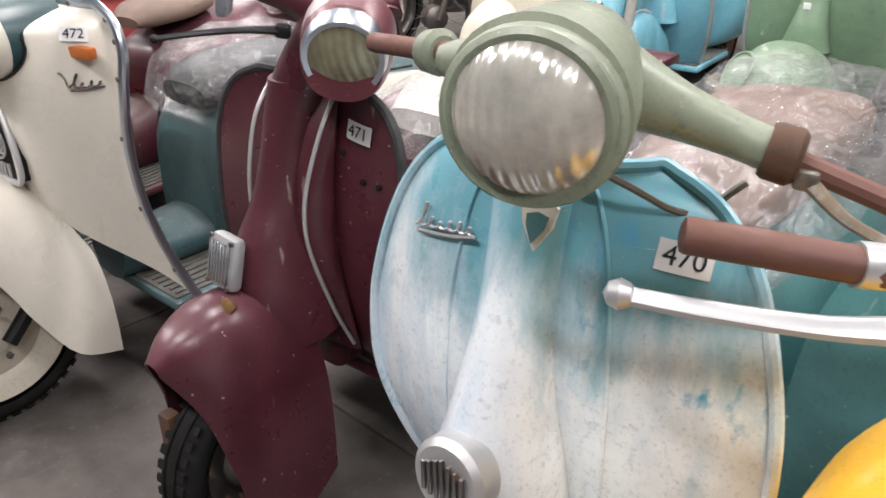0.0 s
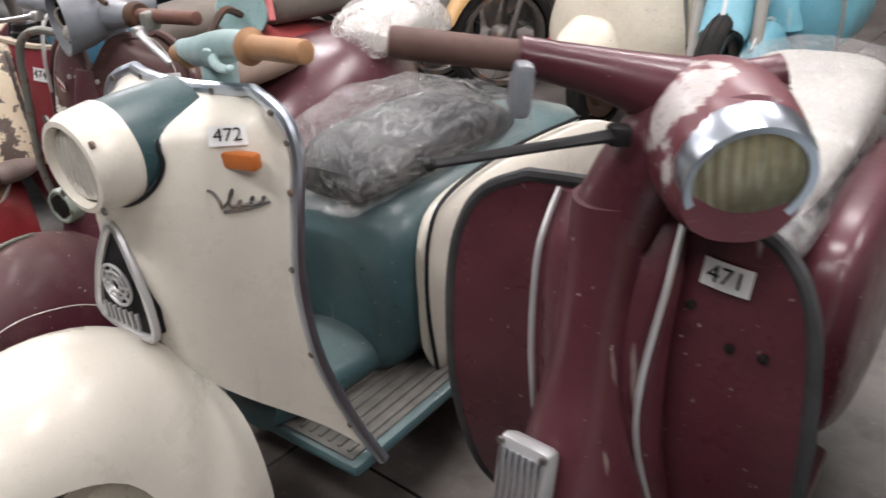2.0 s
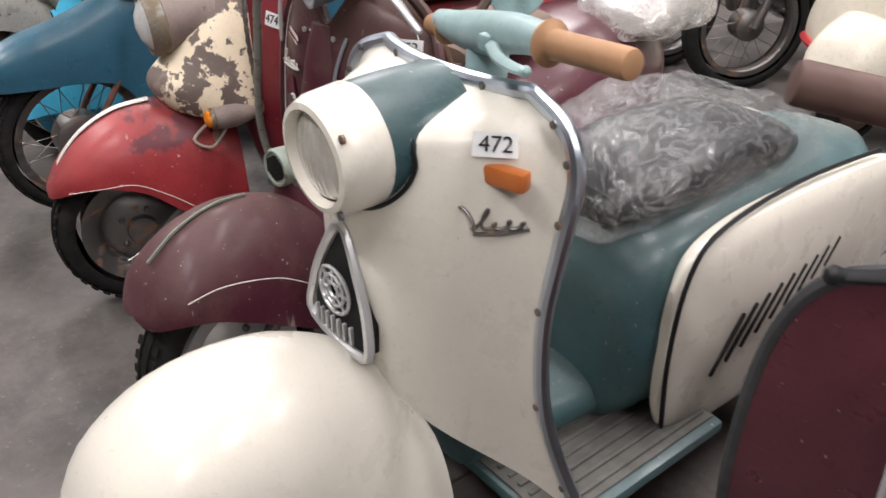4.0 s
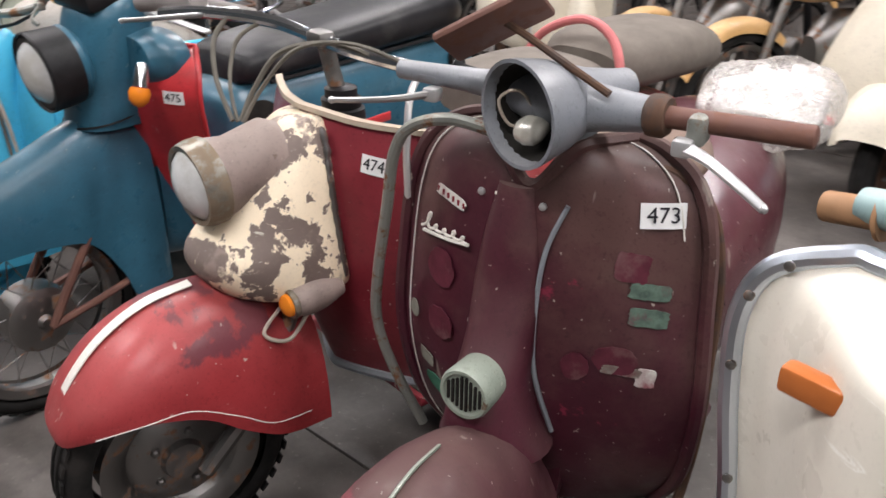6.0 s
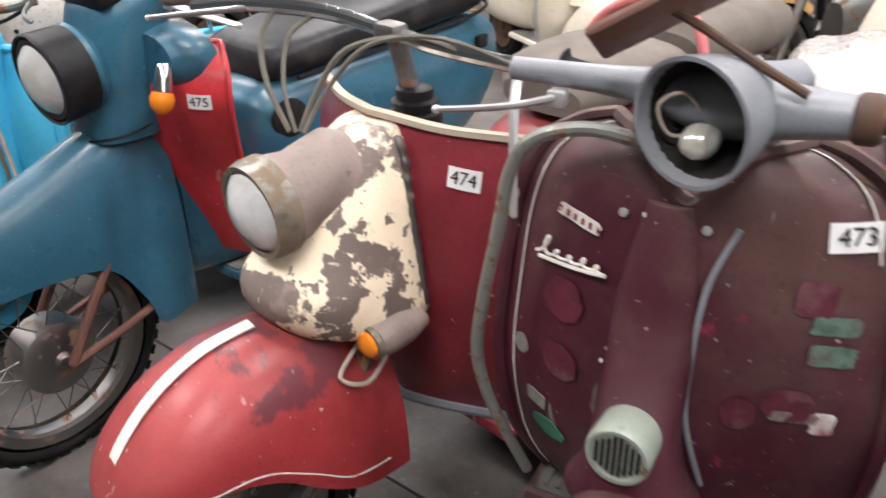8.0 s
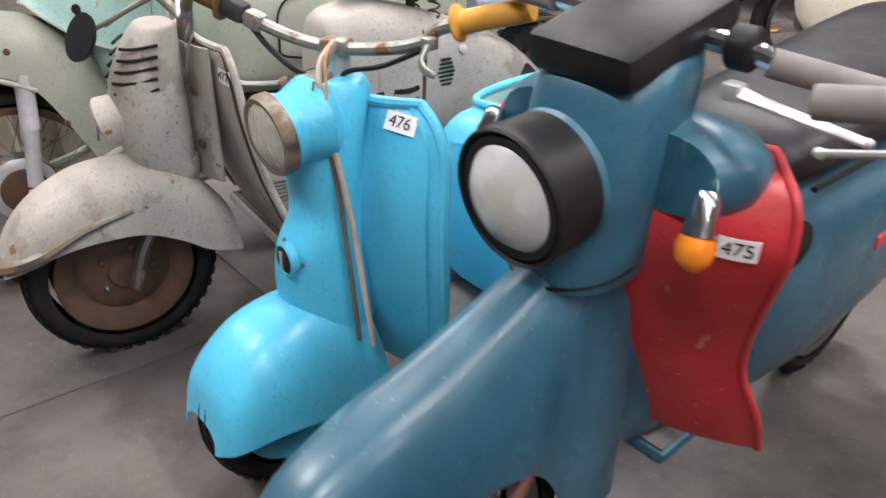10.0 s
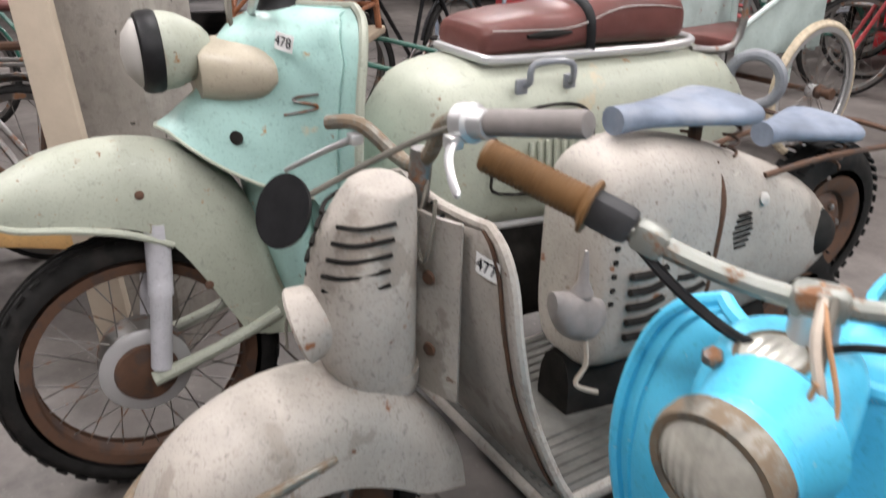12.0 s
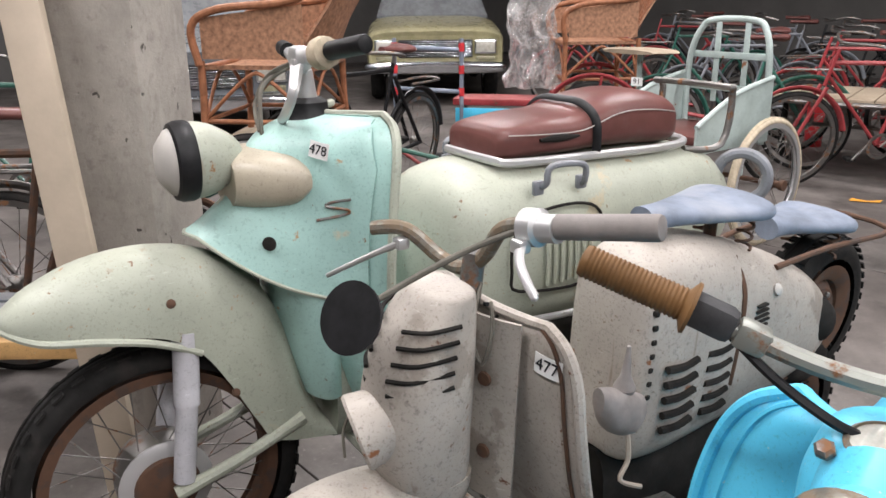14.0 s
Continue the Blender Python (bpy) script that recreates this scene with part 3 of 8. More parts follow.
def wheel(parent, y, z, r, w, rim_r, style="disc", rim_mat=ALU, m=None, x=0.0, spokes=28, hub_r=0.05, tyre_mat=RUBBER, knobs=40):
    """A wheel about the x axis: tyre with tread blocks, rim, hub, and pressed disc or wire spokes."""
    t = (r - rim_r) / 2
    c = r - t
    prof = []
    for k in range(15):
        a = math.pi * (-0.62 + 1.24 * k / 14)
        prof.append((c + t * math.cos(a), w / 2 * math.sin(a) / math.sin(math.pi * 0.5)))
    bm = lathe(prof, (x, y, z), (1, 0, 0), 44, cap=False)
    for k in range(knobs):
        a = 2 * math.pi * k / knobs
        for sx in (-1, 1):
            block((x + sx * w * 0.26, y + math.cos(a) * (r - 0.005), z + math.sin(a) * (r - 0.005)), (w * 0.3, 0.55 * 2 * math.pi * r / knobs, 0.005), 0, Matrix.Rotation(a - math.pi / 2 + 0.0, 4, "X"), bm)
    for kk in (-0.16, 0.16):
        tube([(x + w * kk, y + math.cos(a) * (r + 0.0005), z + math.sin(a) * (r + 0.0005)) for a in [2 * math.pi * j / 20 for j in range(20)]], 0.0035, 5, 2, bm, True)
    tyre = part("tyre", bm, tyre_mat, parent, "dusty black rubber tyre", m)
    prof = [(rim_r - 0.03, -w * 0.30), (rim_r - 0.012, -w * 0.42), (rim_r + 0.012, -w * 0.44), (rim_r + 0.006, -w * 0.36), (rim_r - 0.012, -w * 0.2), (rim_r - 0.016, 0),
            (rim_r - 0.012, w * 0.2), (rim_r + 0.006, w * 0.36), (rim_r + 0.012, w * 0.44), (rim_r - 0.012, w * 0.42), (rim_r - 0.03, w * 0.30)]
    if style == "spoked":
        prof = prof[1:-1]
    part("rim", lathe(prof, (x, y, z), (1, 0, 0), 44, cap=False), rim_mat, tyre, "", m)
    if style == "disc":
        part("wheel_disc", lathe([(rim_r - 0.028, w * 0.3), (rim_r * 0.72, w * 0.16), (rim_r * 0.55, w * 0.34), (rim_r * 0.3, w * 0.36), (rim_r * 0.26, w * 0.5), (0.0, w * 0.52)], (x, y, z), (1, 0, 0), 32, cap=False), rim_mat, tyre, "", m)
        part("wheel_disc", lathe([(rim_r - 0.028, -w * 0.3), (rim_r * 0.72, -w * 0.16), (rim_r * 0.55, -w * 0.34), (rim_r * 0.3, -w * 0.36), (rim_r * 0.26, -w * 0.5), (0.0, -w * 0.52)], (x, y, z), (1, 0, 0), 32, cap=False), rim_mat, tyre, "", m)
        for k in range(5):
            a = 2 * math.pi * k / 5
            bm = lathe([(0.009, 0), (0.009, 0.008), (0.005, 0.012)], (x + w * 0.34, y + math.cos(a) * rim_r * 0.42, z + math.sin(a) * rim_r * 0.42), (1, 0, 0), 6)
            part("wheel_nut", bm, STEEL, tyre, "", m)
    else:
        part("hub", lathe([(0.012, -w * 0.8), (0.02, -w * 0.6), (hub_r, -w * 0.5), (hub_r * 1.05, 0), (hub_r, w * 0.5), (hub_r * 0.8, w * 0.62), (0.02, w * 0.66), (0.012, w * 0.8)], (x, y, z), (1, 0, 0), 28), rim_mat if hub_r < 0.07 else STEEL, tyre, "", m)
        for k in range(spokes):
            a = 2 * math.pi * k / spokes
            b = a + (0.35 if k % 2 else -0.35)
            sx = w * 0.34 * (1 if k % 4 < 2 else -1)
            bm = tube([(x + sx, y + math.cos(a) * hub_r * 0.95, z + math.sin(a) * hub_r * 0.95), (x + sx * 0.1, y + math.cos(b) * (rim_r - 0.01), z + math.sin(b) * (rim_r - 0.01))], 0.0016, 5, 1)
            part("spoke", bm, STEEL, tyre, "", m)
    return tyre


def grip(parent, a, b, r, material, ribs=0, flange=True, name="grip", label="", m=None):
    """A rubber handlebar grip from a (inner end) to b (outer end)."""
    a, b = Vector(a), Vector(b)
    ln = (b - a).length
    prof = []
    k = max(2, ribs)
    if flange:
        prof += [(r * 1.55, 0), (r * 1.6, 0.004), (r * 1.05, 0.010)]
    else:
        prof += [(r, 0)]
    for i in range(k + 1):
        h = 0.012 + (ln - 0.018) * i / k
        if ribs:
            prof += [(r * 0.93, h), (r * 1.03, h + (ln - 0.018) / k * 0.5)] if i < k else [(r, h)]
        else:
            prof += [(r, h)]
    prof += [(r * 0.92, ln - 0.002), (r * 0.6, ln)]
    return part(name, lathe(prof, a, b - a, 18), material, parent, label, m)


def lever(parent, a, b, bow=(0, -0.03, -0.02), material=ALU, r=0.006, ball=0.010, name="brake_lever", m=None):
    a, b, w = Vector(a), Vector(b), Vector(bow)
    bm = tube([a, a.lerp(b, 0.3) + w, a.lerp(b, 0.7) + w * 0.7, b], [r * 1.5, r * 1.1, r, r * 0.9], 8, 5, flat=0.6)
    lathe([(0.001, -ball), (ball * 0.7, -ball * 0.7), (ball, 0), (ball * 0.7, ball * 0.7), (0.001, ball)], b, b - a, 12, bm)
    block(a, (0.025, 0.025, 0.022), 0.005, None, bm)
    return part(name, bm, material, parent, "", m)


def lamp(parent, at, way, r, depth, body_mat, rim_mat, lens_mat=LENS, rim_w=0.018, dome=0.02, back=0.45, name="headlamp", m=None, label="", glass=0.86):
    """A headlamp: tapered housing behind, rim, domed ribbed glass."""
    h = part(name, lathe([(r * back, -depth), (r * (back + 0.25), -depth * 0.8), (r * 0.9, -depth * 0.4), (r, -rim_w), (r, 0)], at, way, 32), body_mat, parent, label, m)
    part("rim", lathe([(r * 0.99, -rim_w), (r * 1.06, -rim_w * 0.9), (r * 1.06, -rim_w * 0.2), (r * 0.99, rim_w * 0.35), (r * glass, rim_w * 0.3), (r * glass, -0.002)], at, way, 36, cap=False), rim_mat, h, "", m)
    part("lens", lathe([(r * glass * 1.04, -0.002), (r * glass, rim_w * 0.2), (r * glass * 0.82, dome * 0.5), (r * glass * 0.47, dome * 0.85), (0.0, dome)], at, way, 32), lens_mat, h, "", m)
    return h


def script_badge(parent, at, w, h, material, normal=(0, -1, 0), tilt=0.0, loops=6, name="script_badge", r=0.0022):
    """A maker's script drawn as a plain looping stroke with an underline."""
    nrm = Vector(normal).normalized()
    right = Vector((0, 0, 1)).cross(nrm).normalized()
    up = nrm.cross(right)
    m = Matrix.Translation(at) @ Matrix((right, up, nrm)).transposed().to_4x4() @ pose(0, 0, 0, 0, 0, tilt)
    pts = []
    for k in range(loops * 10 + 1):
        a = 2 * math.pi * k / 10
        q = k / (loops * 10)
        amp = 1.35 if q < 1 / loops else 0.5 + 0.12 * math.sin(q * 11)
        rise = amp * h * 0.45 * (1 - math.cos(a)) / 1.4
        pts.append((-w / 2 + w * q + math.sin(a) * w * 0.3 / loops + rise * 0.45, -h * 0.2 + rise, 0.002))
    bm = tube(pts, r, 6, 2)
    tube([(-w * 0.45, -h * 0.42, 0.002), (w * 0.1, -h * 0.40, 0.002), (w * 0.55, -h * 0.22, 0.002)], r * 1.2, 6, 3, bm)
    return part(name, bm, material, parent, "", m)


def patch(parent, at, w, h, material, normal=(0, -1, 0), tilt=0.0, round_=False, name="sticker", seed=0):
    """A sticker with a ragged outline."""
    nrm = Vector(normal).normalized()
    right = Vector((0, 0, 1)).cross(nrm).normalized()
    up = nrm.cross(right)
    m = Matrix.Translation(at) @ Matrix((right, up, nrm)).transposed().to_4x4() @ pose(0, 0, 0, 0, 0, tilt)
    rng = random.Random(seed)
    n = 28
    ring = []
    for k in range(n):
        a = 2 * math.pi * k / n
        c, s = math.cos(a), math.sin(a)
        if not round_:
            q = 1 / max(abs(c), abs(s))
            c, s = c * q, s * q
        j = 1 + rng.uniform(-0.10, 0.02)
        ring.append((c * w / 2 * j, s * h / 2 * j))
    bm = loft([[(x, y, 0.0) for x, y in ring], [(x, y, 0.0012) for x, y in ring]])
    return part(name, bm, material, parent, "", m)


def wrapped(name, stations, material, m, label, seed=0, amp=0.012, inner=None, inner_scale=0.93, category="plastic wrap"):
    """A crumpled film bag over a seat."""
    bm = hull(stations, 56)
    bmesh.ops.subdivide_edges(bm, edges=[e for e in bm.edges if e.calc_length() > 0.03], cuts=1, use_grid_fill=True)
    for v in bm.verts:
        q = v.co * 11 + Vector((seed, 0, 0))
        k = noise.fractal(q, 0.9, 2.1, 5) * amp + abs(noise.noise(v.co * 26 + Vector((seed, 3, 1)))) * amp * 0.8
        v.co += v.co.normalized() * 0 + Vector((noise.noise(q + Vector((9, 0, 0))), noise.noise(q + Vector((0, 7, 0))), noise.noise(q + Vector((0, 0, 5))))) * amp + Vector((0, 0, k))
    ob = new(name, finish(name, bm, material, 60))
    ob.matrix_world = m
    return tagged(ob, label, category)

# ---- the hall ----
X0, X1, Y0, Y1, TOP = HALL


def box_between(a, b, bevel=0.0):
    c = [(p + q) / 2 for p, q in zip(a, b)]
    return block(c, [abs(q - p) for p, q in zip(a, b)], bevel)


solid_thing("floor", box_between((X0, Y0, -0.25), (X1, Y1, -0.02)), FLOOR, Matrix(), "stained grey concrete slab floor", "floor", kind="structure")
floor_ob = bpy.data.objects["floor"]
for gx in range(8):
    for gy in range(6):
        ax, bx = X0 + gx * 3.0, X0 + (gx + 1) * 3.0
        ay, by = Y0 + gy * 3.0, Y0 + (gy + 1) * 3.0
        part("floor_slab", box_between((ax + 0.003, ay + 0.003, -0.04), (bx - 0.003, by - 0.003, 0.0), 0.004), FLOOR, floor_ob)
solid_thing("wall_north", box_between((X0, Y1, 0), (X1, Y1 + 0.25, TOP)), WALL, Matrix(), "grey plastered hall wall", "wall", kind="structure")
solid_thing("wall_west", box_between((X0 - 0.25, Y0, 0), (X0, Y1, TOP)), WALL, Matrix(), "grey plastered hall wall", "wall", kind="structure")
solid_thing("wall_east", box_between((X1, Y0, 0), (X1 + 0.25, Y1, TOP)), WALL, Matrix(), "grey plastered hall wall", "wall", kind="structure")
# wall out of view; the wide opening behind the fill lamp is added
bm = box_between((X0, Y0 - 0.25, 0), (-7.5, Y0, TOP))
join(bm, box_between((2.5, Y0 - 0.25, 0), (X1, Y0, TOP)))
join(bm, box_between((-7.5, Y0 - 0.25, 4.0), (2.5, Y0, TOP)))
solid_thing("wall_south", bm, WALL, Matrix(), "grey hall wall out of view, with a wide added opening", "wall", kind="structure")
solid_thing("ceiling", box_between((X0, Y0, TOP), (X1, Y1, TOP + 0.2)), WALL, Matrix(), "plain grey hall ceiling", "ceiling", kind="structure")
for ly in (-1.6, 1.6, 5.0):
    for lx in (-10.5, -6.0, -1.5, 3.0):
        lightbox = empty_thing("ceiling_light", pose(lx, ly, 4.72), "white fluorescent batten hanging below the ceiling", "lamp", "ceiling lights of the hall")
        part("batten", block((0, 0, 0), (2.5, 0.14, 0.07), 0.01), WHITE_LINE, lightbox)
        for sy in (-0.045, 0.045):
            part("tube", lathe([(0.013, -1.18), (0.013, 1.18)], (0, sy, -0.055), (1, 0, 0), 12), TUBE_GLOW, lightbox)
        for sx in (-1, 1):
            part("hanger", tube([(sx, 0, 0.03), (sx, 0, TOP - 4.72)], 0.006, 6, 1), STEEL, lightbox)
column = solid_thing("column", block((0, 0, TOP / 2), (0.25, 0.30, TOP), 0.015), CONCRETE, pose(-6.37, 0.77, 0, 0, 0, 42), "bare concrete column with pockmarks", "column", kind="structure")


# ---- common scooter pieces ----


def scooter(x, y, yaw, label, lean=0.0, group="front row of scooters"):
    return empty_thing("scooter", pose(x, y, 0, 0, lean, yaw), label, "scooter", group)


def footboard(s, y0, y1, z, hw, material, mat_mat=TURQ_FLOOR, ribs=6):
    part("footboard", block((0, (y0 + y1) / 2, z - 0.015), (hw * 2, y1 - y0, 0.03), 0.012), material, s)
    part("floor_mat", block((0, (y0 + y1) / 2, z + 0.003), (hw * 1.85, (y1 - y0) * 0.95, 0.005), 0.002), mat_mat, s, "dusty ribbed rubber mat")
    for k in range(ribs):
        for sx in (-1, 1):
            part("tread_strip", block((sx * hw * (0.35 + 0.1 * k), (y0 + y1) / 2, z + 0.008), (0.009, (y1 - y0) * 0.9, 0.006), 0.002), mat_mat, s)


def belly(s, y0, y1, z0=0.16, z1=0.3):
    part("engine", hull([(y0, z0 + 0.03, z1, 0.05, 2.5), ((y0 + y1) / 2, z0, z1 + 0.02, 0.10, 3), (y1, z0 + 0.03, z1, 0.07, 2.5)], 14), DARK_HOLE, s, "grimy dark engine underneath")


def screws(parent, pts, way=(0, -1, 0), r=0.005, material=STEEL):
    for p in pts:
        part("screw", lathe([(r, -0.002), (r, 0.002), (r * 0.5, 0.0035)], p, way, 8), material, parent)


def on(fn, u, v, off=0.003):
    x, y, z = fn(u, v)
    return (x, y - off, z)


def face(fn, u, v):
    """The outward direction of a shield there."""
    a = Vector(fn(u + 0.05, v)) - Vector(fn(u - 0.05, v))
    b = Vector(fn(u, min(v + 0.04, 1))) - Vector(fn(u, max(v - 0.04, 0)))
    n = a.cross(b).normalized()
    return n if n.y < 0 else -n


def uv_of(fn, x, z):
    """Where on a shield the point with that x and z lies."""
    u, v = 0.0, 0.5
    for _ in range(30):
        lo, hi = 0.0, 1.0
        for _ in range(22):
            v = (lo + hi) / 2
            lo, hi = (v, hi) if fn(u, v)[2] < z else (lo, v)
        w = fn(1.0, v)[0]
        u = max(-1.0, min(1.0, x / max(w, 0.01)))
    return u, v


def spot(fn, x, z, off=0.003):
    return on(fn, *uv_of(fn, x, z), off)


def out(fn, x, z):
    return face(fn, *uv_of(fn, x, z))


# ---- 470: worn teal and white, sage handlebar head ----
s = scooter(-0.442, 0.662, 3.2, "worn teal and white scooter with sage green handlebar head, tag 470", lean=-2.4)
fn = shield_fn([(0.28, 0.06, 0.17), (0.40, 0.01, 0.24), (0.54, -0.02, 0.284), (0.66, -0.02, 0.288), (0.76, -0.01, 0.270), (0.85, 0.005, 0.236), (0.91, 0.015, 0.185), (0.94, 0.02, 0.12)], 0.06, 2.0)
sh = part("leg_shield", sheet(fn, 30, 30, 0.006), TEAL_OLD, s, "scratched white and teal leg shield")
part("shield_rim", tube(edge_of(fn, 22), 0.008, 8, 2), TEAL_OLD, sh)
part("spine", hull([(0.36, -0.13, 0.05, 0.085, 2.2), (0.56, -0.145, 0.05, 0.078, 2.2), (0.65, -0.125, 0.05, 0.06, 2.1), (0.74, -0.085, 0.04, 0.046, 2), (0.83, -0.05, 0.05, 0.044, 2), (0.90, -0.025, 0.05, 0.048, 2)], 24, axis="z"), TEAL_OLD, sh)
for sx in (-1, 1):
    part("bead", tube([on(fn, sx * 0.40, v, 0.001) for v in (0.1, 0.3, 0.5, 0.7, 0.86, 0.97)], 0.003, 6, 5), TEAL_OLD, sh)
hn = part("horn_cover", lathe([(0.05, -0.03), (0.05, 0.0), (0.042, 0.008), (0.036, 0.008)], (0, -0.150, 0.612), (0, -1, 0.15), 28), ALU, s, "round cast horn grille")
for k in range(7):
    part("slat", block((-0.027 + 0.009 * k, -0.161, 0.613), (0.005, 0.006, 0.064 - abs(k - 3) * 0.008), 0.001), STEEL, hn)
script_badge(sh, spot(fn, -0.133, 0.830), 0.115, 0.034, ALU, out(fn, -0.133, 0.830), 10, 6, r=0.0021)
crest = part("crest_badge", loft([[(0.049 + x * 0.022, -0.045 + 0.004 * y - 0.014 * (1 - z) * 0.5, 0.900 + z * 0.026) for x, z in ((-1, 0.75), (-0.3, 1), (0.3, 1), (1, 0.8), (0.8, 0), (0, -1), (-0.8, 0))] for y in (0, -1)]), CREAM, s, "chipped cream crest badge")
part("crest_field", loft([[(0.049 + x * 0.013, -0.0505 + 0.003 * y - 0.014 * (1 - z) * 0.5, 0.899 + z * 0.015) for x, z in ((-1, 0.75), (0, 1), (1, 0.8), (0.8, 0), (0, -1), (-0.8, 0))] for y in (0, -1)]), TEAL_DARK, crest)
number_tag(sh, "470", spot(fn, 0.17, 0.86, 0.004), out(fn, 0.17, 0.86), -8)
hm = pose(0.055, 0.03, 1.045, 0, 5, 15) @ Matrix.Translation((0, -0.2, 0)) @ Matrix.Scale(0.87, 4) @ Matrix.Translation((0, 0.2, -1.01))
head = part("handlebar_head", hull([(-0.20, -0.085, 0.085, 0.088, 2), (-0.19, -0.088, 0.088, 0.091, 2), (-0.13, -0.086, 0.09, 0.09, 2), (-0.06, -0.065, 0.088, 0.075, 2.1), (0.02, -0.05, 0.07, 0.05, 2), (0.06, -0.03, 0.05, 0.02, 2)], 32), SAGE, s, "sage green handlebar head with lamp", hm @ Matrix.Translation((0, 0, 1.01)))
lamp(head, (0, -0.20, 1.01), (0, -1, -0.08), 0.082, 0.03, SAGE, SAGE, LENS_CLEAR, 0.009, 0.034, 0.9, "headlamp", hm, "", 0.92)
for sx in (-1, 1):
    part("bar_arm", tube([(sx * 0.05, -0.06, 1.02), (sx * 0.11, -0.035, 0.995 if sx > 0 else 1.01), (sx * (0.17 if sx > 0 else 0.15), -0.02, 0.975 if sx > 0 else 1.005), (sx * (0.21 if sx > 0 else 0.17), -0.02, 0.965 if sx > 0 else 1.005)], [0.044, 0.031, 0.024, 0.023 if sx > 0 else 0.016], 14, 5), SAGE, head, "", hm)
part("clamp", lathe([(0.028, 0), (0.031, 0.006), (0.031, 0.03), (0.026, 0.036)], (0.205, -0.02, 0.966), (1, 0, -0.15), 14), RUST, head, "rusty clamp", hm)
part("bar_end", tube([(0.21, -0.02, 0.965), (0.38, -0.02, 0.92)], 0.013, 10, 1), RUST_TUBE, head, "bare rusty tube", hm)
part("collar", lathe([(0.020, 0), (0.028, 0.006), (0.026, 0.03), (0.017, 0.036)], (-0.145, 0.04, 1.035), (-0.16, 0.057, -0.016), 14), SAGE, head)
part("bar_end", tube([(-0.06, 0.01, 1.04), (-0.16, 0.045, 1.034), (-0.315, 0.10, 1.02)], [0.022, 0.0135, 0.0135], 12, 4), RUST_TUBE, head, "bare rusty tube")
part("neck", tube([(0, 0.03, 0.80), (0.02, 0.02, 1.0)], 0.035, 16, 1), SAGE, s)
lever(head, (0.25, -0.03, 0.945), (0.40, -0.10, 0.91), (0, -0.02, -0.01), BRASSY, m=hm)
part("cable", tube([(0.06, -0.02, 0.97), (0.12, 0.0, 0.94), (0.16, 0.06, 0.90), (0.2, 0.1, 0.93)], 0.004, 6), CABLE, s)
footboard(s, 0.05, 0.5, 0.26, 0.2, TEAL_DARK)
part("rear_body", hull([(0.36, 0.30, 0.60, 0.12, 3), (0.45, 0.26, 0.70, 0.19, 3), (0.75, 0.24, 0.72, 0.23, 3), (1.05, 0.28, 0.66, 0.19, 2.6), (1.2, 0.36, 0.56, 0.09, 2.4)], 30), TEAL_DARK, s, "dark teal rear bodywork")
part("seat", hull([(0.40, 0.69, 0.76, 0.10, 3), (0.55, 0.70, 0.82, 0.14, 3.2), (0.85, 0.70, 0.83, 0.15, 3.2), (1.08, 0.69, 0.79, 0.12, 3)], 24), SEAT_DUSTY, s)
part("mudguard", hood([(-0.42, 0.34), (-0.36, 0.42), (-0.26, 0.46), (-0.15, 0.46), (-0.05, 0.40)], [(-0.43, 0.30), (-0.36, 0.28), (-0.26, 0.25), (-0.15, 0.25), (-0.03, 0.25)], 0.10), TEAL_OLD, s)
wheel(s, -0.22, 0.20, 0.20, 0.09, 0.125)
wheel(s, 0.95, 0.20, 0.20, 0.09, 0.125)
belly(s, 0.5, 1.1)
wrapped("plastic_wrap", [(0.33, 0.66, 0.74, 0.15, 2.5), (0.46, 0.66, 0.83, 0.2, 2.6), (0.75, 0.67, 0.86, 0.21, 2.6), (1.02, 0.67, 0.86, 0.2, 2.5), (1.16, 0.68, 0.78, 0.14, 2.4)], FILM, s.matrix_world @ pose(0.015, 0, 0), "crumpled clear film wrapped over a scooter seat", 3, 0.012)

# ---- 469: the neighbour whose yellow mudguard and rusty bar reach into view ----
s = scooter(-0.02, 0.84, 0, "yellow scooter with a bare rusty handlebar and aluminium lever")
part("mudguard", hood([(-0.42, 0.62), (-0.36, 0.72), (-0.26, 0.785), (-0.16, 0.79), (0.0, 0.72)], [(-0.43, 0.58), (-0.38, 0.54), (-0.26, 0.52), (-0.1, 0.51), (0.02, 0.50)], 0.125, p=0.6), YELLOW, s, "yellow mudguard with chipped paint")
fn = shield_fn([(0.26, 0.08, 0.18), (0.45, 0.03, 0.22), (0.7, 0.05, 0.22), (0.86, 0.08, 0.16)], 0.06, 2.0)
part("leg_shield", sheet(fn, 16, 16, 0.006), TEAL_DARK, s, "dark teal leg shield")
part("neck", tube([(0, 0.02, 0.5), (0, 0.05, 0.92)], 0.04, 14, 2), TEAL_DARK, s)
part("handlebar", tube([(0.25, 0.05, 0.93), (0.05, -0.02, 0.93), (-0.06, -0.12, 0.93), (-0.125, -0.18, 0.938)], 0.02, 12, 4), ALU, s)
grip(s, (-0.10, -0.165, 0.935), (-0.245, -0.255, 0.953), 0.0165, RUST_TUBE, 0, False, "grip", "bare rust-brown tube end")
lever(s, (-0.05, -0.19, 0.91), (-0.275, -0.292, 0.899), (0.0, -0.012, -0.003), ALU, 0.010, 0.0145)
wheel(s, -0.20, 0.21, 0.21, 0.09, 0.13)
wheel(s, 0.95, 0.21, 0.21, 0.09, 0.13)
footboard(s, 0.1, 0.5, 0.26, 0.18, TEAL_DARK)
